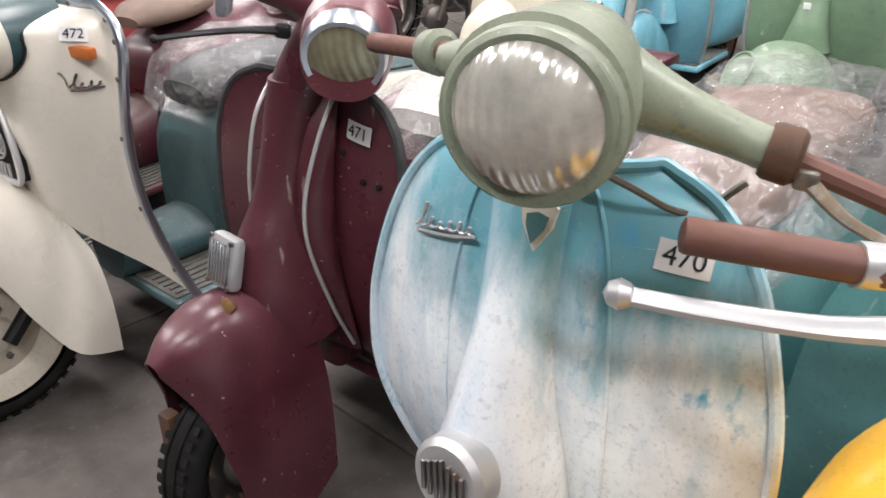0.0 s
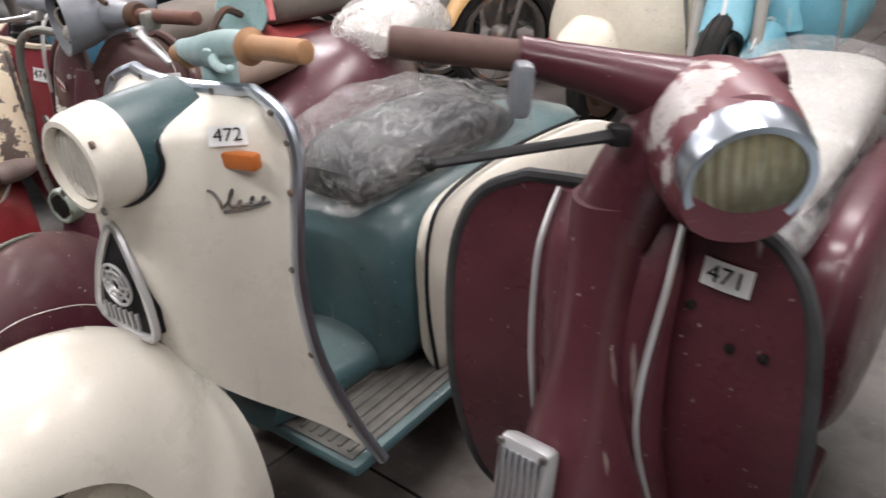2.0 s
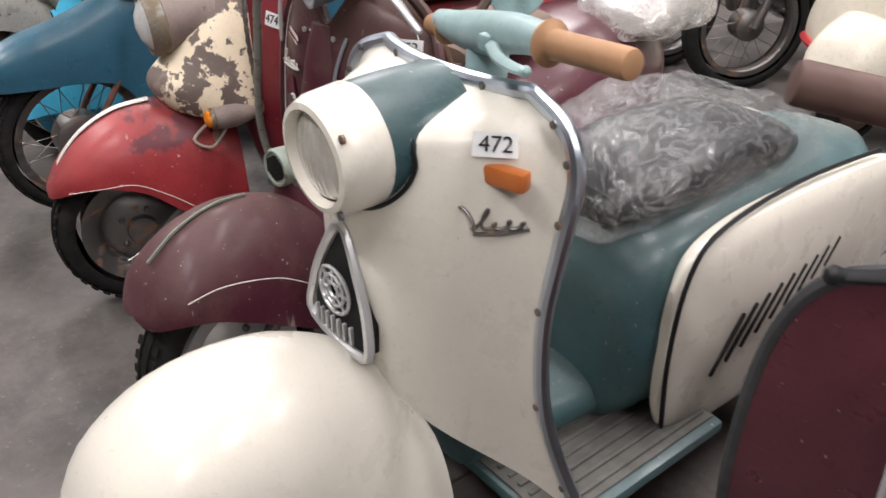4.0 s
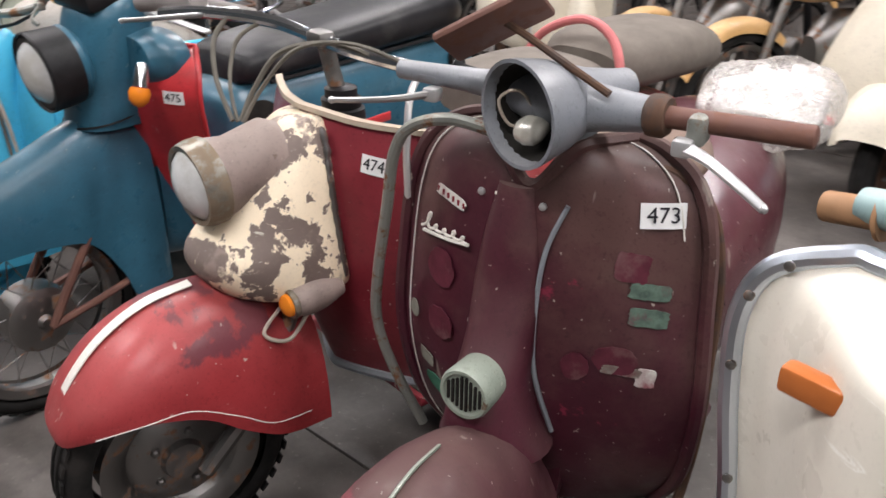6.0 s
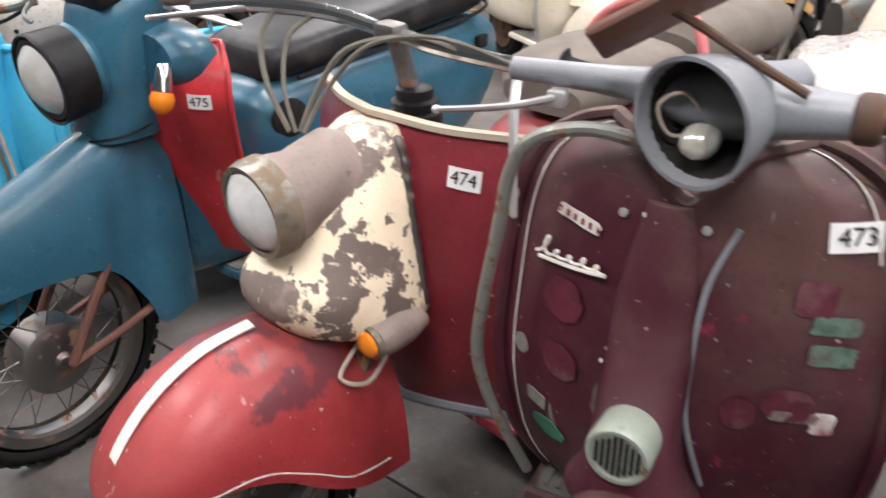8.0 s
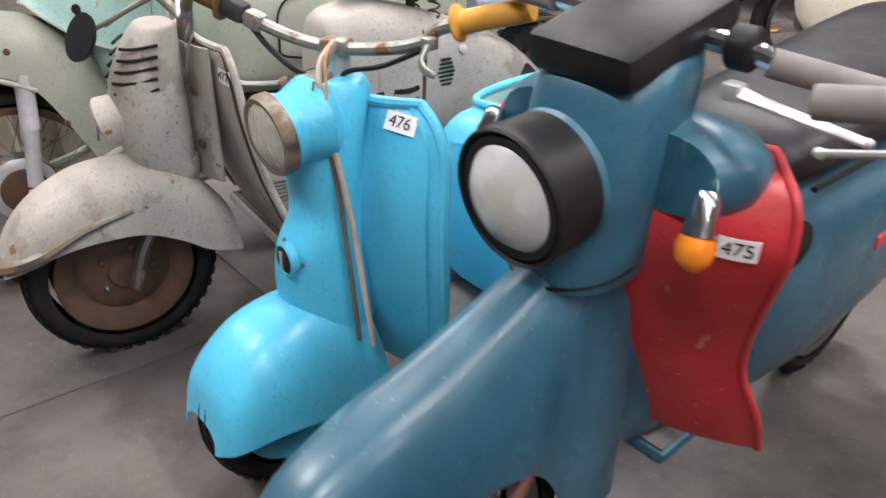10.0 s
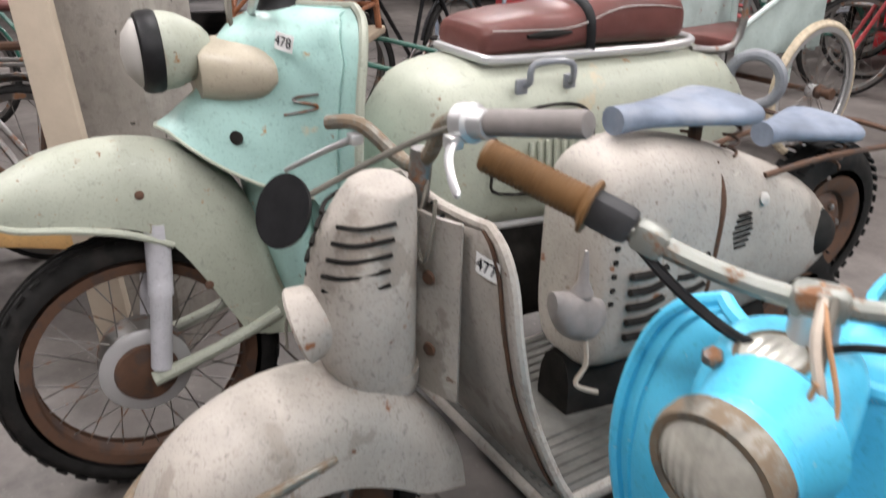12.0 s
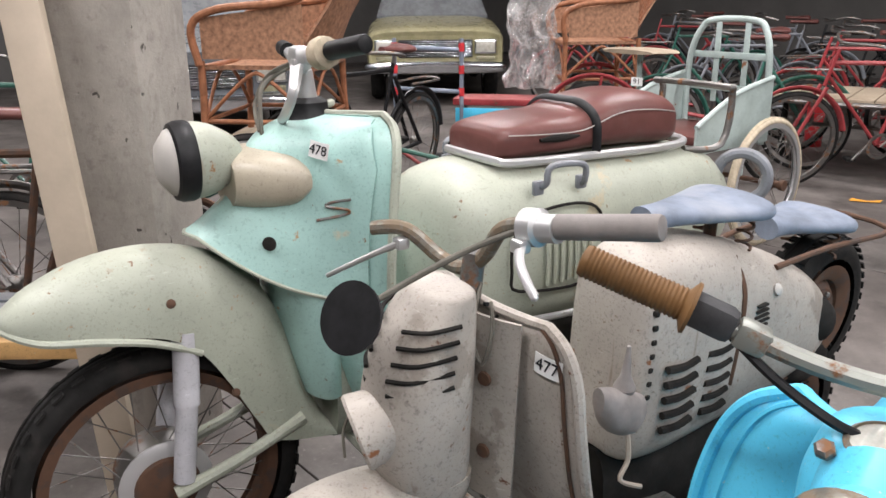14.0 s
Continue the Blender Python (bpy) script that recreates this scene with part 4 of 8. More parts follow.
part("rear_body", hull([(0.40, 0.3, 0.6, 0.12, 3), (0.6, 0.26, 0.72, 0.2, 3), (1.1, 0.32, 0.66, 0.16, 2.6)], 24), TEAL_DARK, s)

# ---- 471: maroon ----
s = scooter(-1.131, 0.858, 5.0, "maroon scooter with square headlamp rim and film-wrapped seat, tag 471", lean=-0.1)
fn = shield_fn([(0.27, 0.07, 0.20), (0.36, 0.03, 0.232), (0.52, 0.0, 0.246), (0.68, 0.0, 0.243), (0.78, 0.01, 0.228), (0.84, 0.02, 0.192), (0.87, 0.03, 0.13)], -0.01, 2.2)
sh = part("leg_shield", sheet(fn, 30, 30, 0.006), MAROON, s, "maroon leg shield with beaded panels")
part("shield_rim", tube(edge_of(fn, 22, off=0.006), 0.0095, 8, 2), EDGE_RUBBER, sh, "dark grey rubber edge strip")
part("spine", hull([(0.40, -0.17, 0.04, 0.085, 2.2), (0.50, -0.185, 0.04, 0.078, 2.2), (0.60, -0.165, 0.04, 0.062, 2.2), (0.70, -0.11, 0.05, 0.05, 2), (0.88, -0.055, 0.05, 0.047, 2)], 26, axis="z"), MAROON, sh)
for sx in (-1, 1):
    part("bead", tube([(sx * 0.080, 0.015, 0.866), (sx * 0.083, -0.035, 0.80), (sx * 0.074, -0.07, 0.70), (sx * 0.070, -0.075, 0.62), (sx * 0.074, -0.06, 0.54), (sx * 0.085, -0.03, 0.44), (sx * 0.10, 0.0, 0.36)], 0.0042, 6, 5), ALU, sh, "pale aluminium bead strip")
    part("ridge", hull([(0.34, -0.002, 0.03, 0.105, 2), (0.44, -0.035, 0.03, 0.095, 2), (0.58, -0.078, 0.03, 0.083, 2), (0.70, -0.072, 0.03, 0.084, 2), (0.80, -0.035, 0.03, 0.088, 2), (0.862, 0.01, 0.03, 0.08, 2)], 20, axis="z"), MAROON, sh) if sx > 0 else None
hm = pose(-0.018, -0.186, 0.584, -14, 0, -6)
hn = part("horn_cover", block((0, 0, 0), (0.075, 0.03, 0.10), 0.012), ALU, s, "cast rectangular horn grille", hm)
for k in range(7):
    part("slat", block((-0.027 + 0.009 * k, -0.016, 0), (0.0045, 0.008, 0.075), 0.0015), CHROME, hn, "", hm)
screws(hn, [hm @ Vector((a, -0.016, b)) for a in (-0.03, 0.03) for b in (-0.042, 0.042)])
screws(sh, [on(fn, 0.42, 0.62), on(fn, 0.62, 0.55), on(fn, 0.78, 0.55), on(fn, -0.42, 0.8), on(fn, -0.45, 0.9)], r=0.006, material=DARK_HOLE)
number_tag(sh, "471", spot(fn, 0.135, 0.800, 0.004), out(fn, 0.135, 0.800), -6)
hm = pose(0.085, 0.06, 0.985, 0, 8, 38) @ Matrix.Translation((0, 0, -1.02))
head = part("handlebar_head", hull([(-0.125, -0.08, 0.058, 0.066, 2.4), (-0.09, -0.085, 0.072, 0.074, 2.4), (-0.03, -0.075, 0.085, 0.078, 2.2), (0.03, -0.05, 0.075, 0.06, 2), (0.07, -0.02, 0.04, 0.025, 2)], 30), MAROON_HEAD, s, "maroon handlebar head with bare primer patches", hm @ Matrix.Translation((0, 0, 0.985)))
lamp(head, (0.0, -0.125, 0.977), (0, -1, -0.28), 0.066, 0.05, MAROON, ALU_TRIM, LENS_GREEN, 0.03, 0.016, 0.8, "headlamp", hm, "headlamp with broad bright rim")
part("neck", tube([(0, -0.005, 0.84), (0.02, 0.01, 0.9), (0.06, 0.03, 0.97)], [0.054, 0.05, 0.05], 20, 3), MAROON, s)
for sx in (-1, 1):
    far = 0.35 if sx > 0 else 1.0
    part("bar_arm", tube([(sx * 0.04, 0.0, 1.02), (sx * 0.11 * far, 0.01, 1.035), (sx * 0.18 * far, 0.015, 1.045), (sx * 0.22 * far, 0.015, 1.05)], [0.045, 0.03, 0.023, 0.022], 14, 5), MAROON, head, "", hm)
grip(head, (-0.20, 0.015, 1.048), (-0.36, 0.015, 1.055), 0.0175, GRIP_DARK, 0, False, "grip", "dark worn grip", hm)
lever(head, (-0.11, -0.04, 0.985), (-0.31, -0.075, 0.952), (0, -0.03, 0.012), BLACK, 0.006, 0.008, m=hm)
part("switch_plate", block((-0.215, -0.005, 1.02), (0.022, 0.05, 0.06), 0.008), SLATE, head, "dusty grey switch plate", hm)
part("mudguard", hood([(-0.378, 0.475), (-0.335, 0.512), (-0.272, 0.538), (-0.20, 0.536), (-0.12, 0.49), (-0.06, 0.41)], [(-0.374, 0.455), (-0.33, 0.36), (-0.305, 0.23), (-0.27, 0.09), (-0.16, 0.05), (-0.065, 0.09)], [0.018, 0.058, 0.09, 0.103, 0.103, 0.096], p=0.68), MAROON, s, "maroon mudguard with scratches")
part("bracket", block((-0.045, -0.335, 0.27), (0.035, 0.03, 0.12), 0.008), RUST, s, "rusty fork bracket")
part("fork_spring", tube([(-0.045 + 0.02 * math.cos(a), -0.335 + 0.02 * math.sin(a), 0.14 + 0.0032 * a) for a in [0.8 * k for k in range(32)]], 0.005, 6, 2), STEEL, s, "grimy coil spring")
part("mud_wasp_nest", hull([(-0.27, 0.52, 0.535, 0.008, 2), (-0.255, 0.53, 0.56, 0.018, 2), (-0.24, 0.53, 0.545, 0.008, 2)], 10), GRIP_OCHRE, s, "small lump of dried mud", Matrix.Translation((0.034, 0.02, -0.012)))
wheel(s, -0.20, 0.19, 0.19, 0.09, 0.12, rim_mat=STEEL)
wheel(s, 0.90, 0.20, 0.20, 0.09, 0.125)
footboard(s, 0.05, 0.45, 0.27, 0.22, MAROON)
part("tunnel", hull([(0.02, 0.26, 0.5, 0.07, 3), (0.2, 0.26, 0.42, 0.08, 3), (0.5, 0.26, 0.5, 0.1, 3)], 18), MAROON, s)
part("rear_body", hull([(0.34, 0.32, 0.58, 0.10, 3), (0.42, 0.28, 0.68, 0.15, 3), (0.8, 0.26, 0.71, 0.17, 3), (1.12, 0.38, 0.70, 0.13, 3), (1.2, 0.5, 0.69, 0.10, 3)], 26), MAROON, s)
for sx in (-1, 1):
    cw = hull([(0.33, 0.42, 0.56, 0.015, 2.6), (0.38, 0.34, 0.67, 0.045, 3), (0.55, 0.29, 0.71, 0.062, 3.2), (0.85, 0.31, 0.70, 0.062, 3.2), (1.02, 0.40, 0.66, 0.045, 3), (1.08, 0.48, 0.60, 0.015, 2.6)], 26)
    part("side_cowl", cw, MAROON, s, "dark maroon side cowl", Matrix.Translation((sx * 0.185, 0, 0)))
part("tail_bracket", block((0.07, 1.15, 0.71), (0.30, 0.12, 0.025), 0.008), MAROON, s)
part("seat", hull([(0.34, 0.68, 0.73, 0.09, 3), (0.45, 0.68, 0.765, 0.13, 3.2), (0.62, 0.68, 0.765, 0.14, 3.2), (0.72, 0.68, 0.79, 0.145, 3.2), (1.02, 0.68, 0.815, 0.14, 3.2), (1.10, 0.69, 0.77, 0.11, 3)], 26), PALE_SEAT, s, "pale grey bench seat")
belly(s, 0.4, 1.0)
wrapped("plastic_wrap", [(0.26, 0.65, 0.70, 0.12, 2.5), (0.34, 0.65, 0.755, 0.155, 2.6), (0.60, 0.67, 0.79, 0.165, 2.8), (0.80, 0.67, 0.83, 0.165, 2.8), (1.03, 0.68, 0.845, 0.16, 2.8), (1.14, 0.69, 0.78, 0.12, 2.6)], FILM, s.matrix_world.copy(), "clear plastic film wrapped over a pale bench seat", 7, 0.008)

# ---- 472: ivory and teal ----
s = scooter(-1.867, 0.731, 3.2, "ivory scooter with teal lamp housing and triangular horn grille, tag 472", lean=0.8)
fn = shield_fn([(0.235, 0.09, 0.272), (0.33, 0.06, 0.24), (0.48, 0.02, 0.215), (0.64, 0.0, 0.218), (0.77, 0.0, 0.236), (0.86, 0.01, 0.242), (0.915, 0.015, 0.216), (0.942, 0.02, 0.15)], 0.03, 2.0, 0.0, 0.135, 0.66, 0.80, 4)


def arched(u, v):
    """The same shield with its lower edge arched up over the mudguard."""
    rise = 0.36 * (1 - abs(u) ** 1.6)
    return fn(u, v + rise * (1 - v) ** 3)


sh = part("leg_shield", sheet(arched, 34, 40, 0.006), IVORY, s, "ivory leg shield")
part("shield_rim", tube(edge_of(fn, 24, off=-0.002), 0.0115, 10, 2), ALU_TRIM, sh, "riveted bluish aluminium edge")
screws(sh, [on(fn, sx * 0.985, v, 0.012) for sx in (-1, 1) for v in (0.14, 0.3, 0.46, 0.62, 0.76, 0.88)] + [on(fn, u, 0.995, 0.012) for u in (-0.6, -0.2, 0.2, 0.6)], r=0.0055)
part("lamp_fairing", hull([(-0.17, -0.072, 0.072, 0.074, 2), (-0.14, -0.077, 0.077, 0.078, 2), (-0.07, -0.082, 0.082, 0.083, 2), (0.0, -0.083, 0.083, 0.08, 2)], 32), TEAL_GREY, s, "grey teal lamp housing", Matrix.Translation((0.022, 0.004, 0.877)))
hl = part("headlamp", lathe([(0.077, -0.05), (0.080, -0.045), (0.077, 0.0), (0.070, 0.018), (0.062, 0.020), (0.058, 0.004)], (0.024, -0.172, 0.876), (0, -1, -0.06), 36, cap=False), IVORY, s, "ivory headlamp ring")
part("lens", lathe([(0.060, 0.0), (0.052, 0.010), (0.03, 0.016), (0, 0.018)], (0.024, -0.172, 0.876), (0, -1, -0.06), 30), LENS_CLEAR, hl)
part("gasket", tube([(0.022 + 0.084 * math.cos(a), spot(fn, 0.022 + 0.084 * math.cos(a), 0.868 + 0.070 * math.sin(a), 0.003)[1], 0.868 + 0.070 * math.sin(a)) for a in [2 * math.pi * k / 16 for k in range(16)]], 0.0035, 6, 3, None, True), BLACK, s, "black rubber gasket")
screws(hl, [(0.024 + 0.077 * math.cos(a), -0.185, 0.876 + 0.077 * math.sin(a)) for a in (0.6, 2.2, 3.9, 5.4)], r=0.006)
tri = [(-0.078, 0.582), (0.052, 0.574), (0.058, 0.622), (0.034, 0.692), (-0.006, 0.757), (-0.050, 0.705), (-0.082, 0.638)]


def tri_y(x, z):
    return -0.156 + 0.10 * (z - 0.58) + 1.2 * (x + 0.012) ** 2


gr = part("horn_grille", tube([(x, tri_y(x, z), z) for x, z in tri], 0.008, 8, 4, None, True), ALU, s, "triangular cast horn grille")
part("grille_back", loft([[(x, tri_y(x, z) + 0.003 + d, z) for x, z in tri] for d in (0, 0.035)]), BLACK, gr)
for rr in (0.012, 0.024, 0.036):
    part("ring", tube([(-0.014 + rr * math.cos(a), tri_y(rr * math.cos(a), 0.655) - 0.005, 0.655 + rr * math.sin(a)) for a in [2 * math.pi * k / 14 for k in range(14)]], 0.003, 6, 2, None, True), ALU, gr)
for k in range(8):
    a = 2 * math.pi * k / 8
    part("spoke", tube([(-0.014 + 0.01 * math.cos(a), tri_y(0, 0.655) - 0.006, 0.655 + 0.01 * math.sin(a)), (-0.014 + 0.034 * math.cos(a), tri_y(0.034 * math.cos(a), 0.655) - 0.005, 0.655 + 0.034 * math.sin(a))], 0.0025, 5, 1), ALU, gr)
for k in range(7):
    part("slat", block((-0.056 + 0.014 * k, tri_y(-0.042 + 0.014 * k, 0.60) - 0.004, 0.600), (0.005, 0.006, 0.03), 0.001), ALU, gr)
for x, z, turn in ((0.176, 0.858, 14), (-0.138, 0.866, -12)):
    part("reflector", block((0, 0, 0), (0.064, 0.022, 0.026), 0.005), ORANGE_REFLECTOR, s, "orange reflector", Matrix.Translation(spot(fn, x, z, 0.010)) @ pose(0, 0, 0, 0, 0, turn))
number_tag(sh, "472", spot(fn, 0.160, 0.894, 0.004), out(fn, 0.160, 0.894), -4, 0.056, 0.03, 0.028)
script_badge(sh, spot(fn, 0.172, 0.793), 0.07, 0.032, STEEL, out(fn, 0.172, 0.793), 0, 4, r=0.0021)
part("badge_ring", tube([(0.146 + 0.023 * math.cos(a), spot(fn, 0.146, 0.794)[1] - 0.002, 0.794 + 0.023 * math.sin(a)) for a in [2 * math.pi * k / 14 for k in range(11)]], 0.0024, 6, 2), STEEL, sh)
part("mudguard", hood([(-0.56, 0.455), (-0.51, 0.55), (-0.41, 0.615), (-0.29, 0.628), (-0.19, 0.598), (-0.10, 0.52), (-0.02, 0.37)], [(-0.565, 0.42), (-0.50, 0.455), (-0.40, 0.475), (-0.29, 0.42), (-0.22, 0.28), (-0.14, 0.15), (-0.03, 0.10)], [0.07, 0.115, 0.13, 0.135, 0.135, 0.13, 0.12], p=0.95), IVORY, s, "glossy ivory mudguard")
wheel(s, -0.28, 0.23, 0.23, 0.085, 0.16, rim_mat=CREAM)
part("fork", tube([(0.075, -0.16, 0.36), (0.08, -0.20, 0.30), (0.085, -0.27, 0.23)], 0.018, 10), BLACK, s)
wheel(s, 0.95, 0.23, 0.23, 0.085, 0.16, rim_mat=CREAM)
footboard(s, 0.06, 0.5, 0.245, 0.255, TEAL_GREY)
part("tunnel", hull([(0.04, 0.24, 0.44, 0.08, 2.4), (0.15, 0.24, 0.36, 0.10, 2.4), (0.30, 0.24, 0.36, 0.115, 2.2), (0.42, 0.24, 0.40, 0.11, 2.4), (0.5, 0.24, 0.5, 0.13, 3)], 22), TEAL_GREY, s, "grey teal centre tunnel")
part("rear_body", hull([(0.29, 0.24, 0.56, 0.12, 3), (0.34, 0.24, 0.62, 0.17, 3.4), (0.50, 0.26, 0.65, 0.19, 3.4), (1.0, 0.30, 0.64, 0.18, 3), (1.22, 0.42, 0.58, 0.08, 2.6)], 28), TEAL_GREY, s, "grey teal rear bodywork")
for sx in (-1, 1):
    cw = part("side_panel", hull([(0.36, 0.30, 0.55, 0.01, 2.6), (0.42, 0.22, 0.62, 0.03, 3), (0.62, 0.20, 0.64, 0.04, 3.4), (1.0, 0.24, 0.62, 0.04, 3), (1.2, 0.36, 0.56, 0.015, 2.6)], 24), IVORY, s, "ivory side panel with vent slots", Matrix.Translation((sx * 0.185, 0, 0)))
    for k in range(9):
        part("vent_slot", block((sx * 0.226, 0.50 + 0.040 * k, 0.40 + 0.010 * k), (0.006, 0.009, 0.13 - 0.008 * k), 0.003, Matrix.Rotation(radians(-35), 4, "X")), DARK_HOLE, cw)
    part("edge_strip", tube([(sx * 0.195, 0.39, 0.22), (sx * 0.205, 0.355, 0.42), (sx * 0.205, 0.375, 0.58), (sx * 0.20, 0.46, 0.64), (sx * 0.19, 0.7, 0.652), (sx * 0.19, 1.0, 0.635)], 0.0045, 6), BLACK, s)
part("seat", hull([(0.32, 0.63, 0.69, 0.09, 3), (0.42, 0.63, 0.735, 0.13, 3), (0.72, 0.63, 0.735, 0.13, 3), (0.86, 0.62, 0.68, 0.09, 3)], 22), VINYL_BLACK, s)
part("steering_stem", tube([(0, 0.09, 0.7), (0, 0.11, 0.98)], 0.03, 14, 1), PALE_TEAL, s)
bar = part("handlebar", tube([(-0.18, 0.17, 0.945), (-0.10, 0.14, 0.955), (0.0, 0.10, 0.975), (0.11, 0.05, 1.005), (0.215, 0.0, 1.028)], [0.018, 0.025, 0.03, 0.025, 0.018], 14, 5), PALE_TEAL, s, "pale teal cast handlebar")
grip(bar, (0.216, 0.002, 1.025), (0.342, -0.010, 1.033), 0.0165, GRIP_TAN, 0, True, "grip", "tan rubber grip")
grip(bar, (-0.155, 0.165, 0.94), (-0.22, 0.18, 0.93), 0.017, GRIP_TAN, 0, True, "grip", "tan rubber grip")
lever(bar, (0.08, 0.04, 0.99), (0.235, -0.05, 1.008), (0.01, -0.012, -0.004), PALE_TEAL, 0.007, 0.007)
mirror = part("mirror", lathe([(0.004, -0.012), (0.036, -0.010), (0.047, 0.0), (0.045, 0.004), (0, 0.005)], (-0.10, 0.25, 1.0), (0.65, -0.75, 0.1), 28), PALE_TEAL, s, "round teal-backed mirror")
part("mirror_stalk", tube([(-0.06, 0.14, 0.98), (-0.06, 0.18, 1.02), (-0.09, 0.24, 1.0)], 0.007, 6), RUST, mirror)
belly(s, 0.5, 1.1)
wrapped("plastic_wrap", [(0.27, 0.62, 0.69, 0.11, 2.5), (0.34, 0.62, 0.77, 0.155, 2.6), (0.54, 0.62, 0.805, 0.17, 2.6), (0.74, 0.61, 0.775, 0.165, 2.6), (0.88, 0.60, 0.69, 0.13, 2.4), (0.95, 0.60, 0.64, 0.08, 2.4)], FILM, s.matrix_world.copy(), "crumpled clear film over a black scooter seat", 11, 0.012)

# ---- 473: dusty wine ----
s = scooter(-2.503, 0.91, 10.8, "dusty wine-red scooter with double-lobed shield and empty headlamp, tag 473", lean=1.2)
fn = shield_fn([(0.26, 0.05, 0.205), (0.36, 0.01, 0.252), (0.52, -0.02, 0.270), (0.68, -0.02, 0.260), (0.80, -0.01, 0.246), (0.87, 0.0, 0.216), (0.905, 0.01, 0.165), (0.916, 0.015, 0.12)], 0.095, 2.0, 0.07)
sh = part("leg_shield", sheet(fn, 36, 34, 0.006), WINE, s, "faded wine-red leg shield with sticker ghosts")
part("shield_rim", tube(edge_of(fn, 24, off=-0.004), 0.012, 8, 2), WINE, sh)
part("pinstripe", tube(edge_of(fn, 24, 0.88, -0.004, 0.05)[:60], 0.0014, 5, 1), WHITE_LINE, sh, "thin white pinstripe")
part("crash_bar", tube([(-0.04, 0.03, 0.905), (-0.116, -0.008, 0.932), (-0.19, -0.01, 0.910), (-0.223, -0.01, 0.862), (-0.240, -0.008, 0.773), (-0.266, -0.005, 0.64), (-0.275, 0.0, 0.545), (-0.252, 0.01, 0.45), (-0.20, 0.03, 0.33)], 0.0095, 10, 5), BAR_GREY, s, "bent tubular crash bar")
part("crash_bar", tube([(0.02, 0.06, 0.85), (0.07, 0.06, 0.865), (0.11, 0.07, 0.882), (0.175, 0.085, 0.882), (0.236, 0.10, 0.835), (0.262, 0.11, 0.73), (0.268, 0.11, 0.59), (0.268, 0.11, 0.43), (0.25, 0.11, 0.25)], 0.0085, 10, 5), RUST, s, "rusty tubular crash bar")
part("spine", hull([(0.43, -0.11, 0.04, 0.095, 2.2), (0.48, -0.14, 0.04, 0.07, 2.2), (0.55, -0.135, 0.04, 0.056, 2.1), (0.615, -0.085, 0.04, 0.056, 2), (0.70, -0.046, 0.03, 0.056, 2), (0.78, -0.03, 0.03, 0.045, 2), (0.85, -0.012, 0.03, 0.03, 2)], 26, axis="z"), WINE, sh, "", Matrix.Translation((-0.016, 0, 0)))
for sx, mt in ((-1, WHITE_LINE), (1, SLATE)):
    pts = [(0.066, 0.835), (0.042, 0.76), (0.036, 0.66), (0.041, 0.56), (0.070, 0.45)] if sx > 0 else [(0.046, 0.835), (0.043, 0.763), (0.060, 0.683), (0.084, 0.601)]
    line = spline([spot(fn, sx * x, z, 0.005) for x, z in pts], 8)
    if sx > 0:
        part("bead", tube(line, 0.0042, 6, 1), mt, sh)
    else:
        for k in range(0, len(line) - 1, 2):
            part("paint_dash", tube([line[k], Vector(line[k]).lerp(line[k + 1], 0.85 - 0.3 * (k % 3))], 0.0022, 6, 1), mt, sh)
hn = part("horn_cover", lathe([(0.040, -0.05), (0.042, 0.0), (0.039, 0.007), (0.034, 0.007), (0.032, 0.003), (0.0, 0.003)], (-0.013, -0.142, 0.574), (-0.02, -1, 0.02), 32), HORN_GREY, s, "round pale horn ring with slats")
for k in range(8):
    part("slat", block((-0.013 - 0.026 + 0.0075 * k, -0.1455, 0.574), (0.0042, 0.006, 0.062 - abs(k - 3.5) * 0.009), 0.001), DARK_HOLE, hn)
number_tag(sh, "473", spot(fn, 0.187, 0.830, 0.004), out(fn, 0.187, 0.830), 0, 0.064, 0.036, 0.032)
plate = patch(sh, spot(fn, -0.134, 0.80), 0.075, 0.018, STICKER, out(fn, -0.134, 0.80), -8, False, "name_plate", 1)
for k in range(6):
    part("bar_mark", block(Vector(spot(fn, -0.134 - 0.03 + 0.012 * k, 0.80 + 0.004 - 0.0017 * k, 0.005)), (0.004, 0.003, 0.009), 0.0005), DARK_RED, plate)
script_badge(sh, spot(fn, -0.145, 0.742), 0.118, 0.03, WHITE_LINE, out(fn, -0.145, 0.742), 5, 5, r=0.0026)
for x, z, w, h, mt, rd, sd in ((-0.148, 0.676, 0.07, 0.07, STICKER_GHOST, True, 2), (-0.146, 0.576, 0.066, 0.06, STICKER_GHOST, True, 3), (-0.220, 0.566, 0.032, 0.035, STICKER_PALE, True, 4), (-0.190, 0.48, 0.042, 0.03, STICKER_PALE, False, 5),
                               (-0.168, 0.430, 0.07, 0.04, STICKER_GREEN, True, 6), (0.188, 0.719, 0.062, 0.026, STICKER_FADED, False, 7), (0.190, 0.678, 0.060, 0.030, STICKER_FADED, False, 8),
                               (0.10, 0.587, 0.045, 0.05, STICKER_GHOST, True, 9), (0.155, 0.605, 0.07, 0.05, STICKER_GHOST, True, 10), (0.165, 0.588, 0.06, 0.016, STICKER_PALE, False, 11), (0.198, 0.578, 0.03, 0.034, STICKER, False, 12),
                               (0.16, 0.755, 0.05, 0.045, STICKER_GHOST, False, 13)):
    patch(sh, spot(fn, x, z, 0.0025), w, h, mt, out(fn, x, z), -6, rd, "sticker", sd)
screws(sh, [spot(fn, -0.073, 0.828, 0.004), spot(fn, 0.03, 0.828, 0.004)], r=0.006, material=ALU)
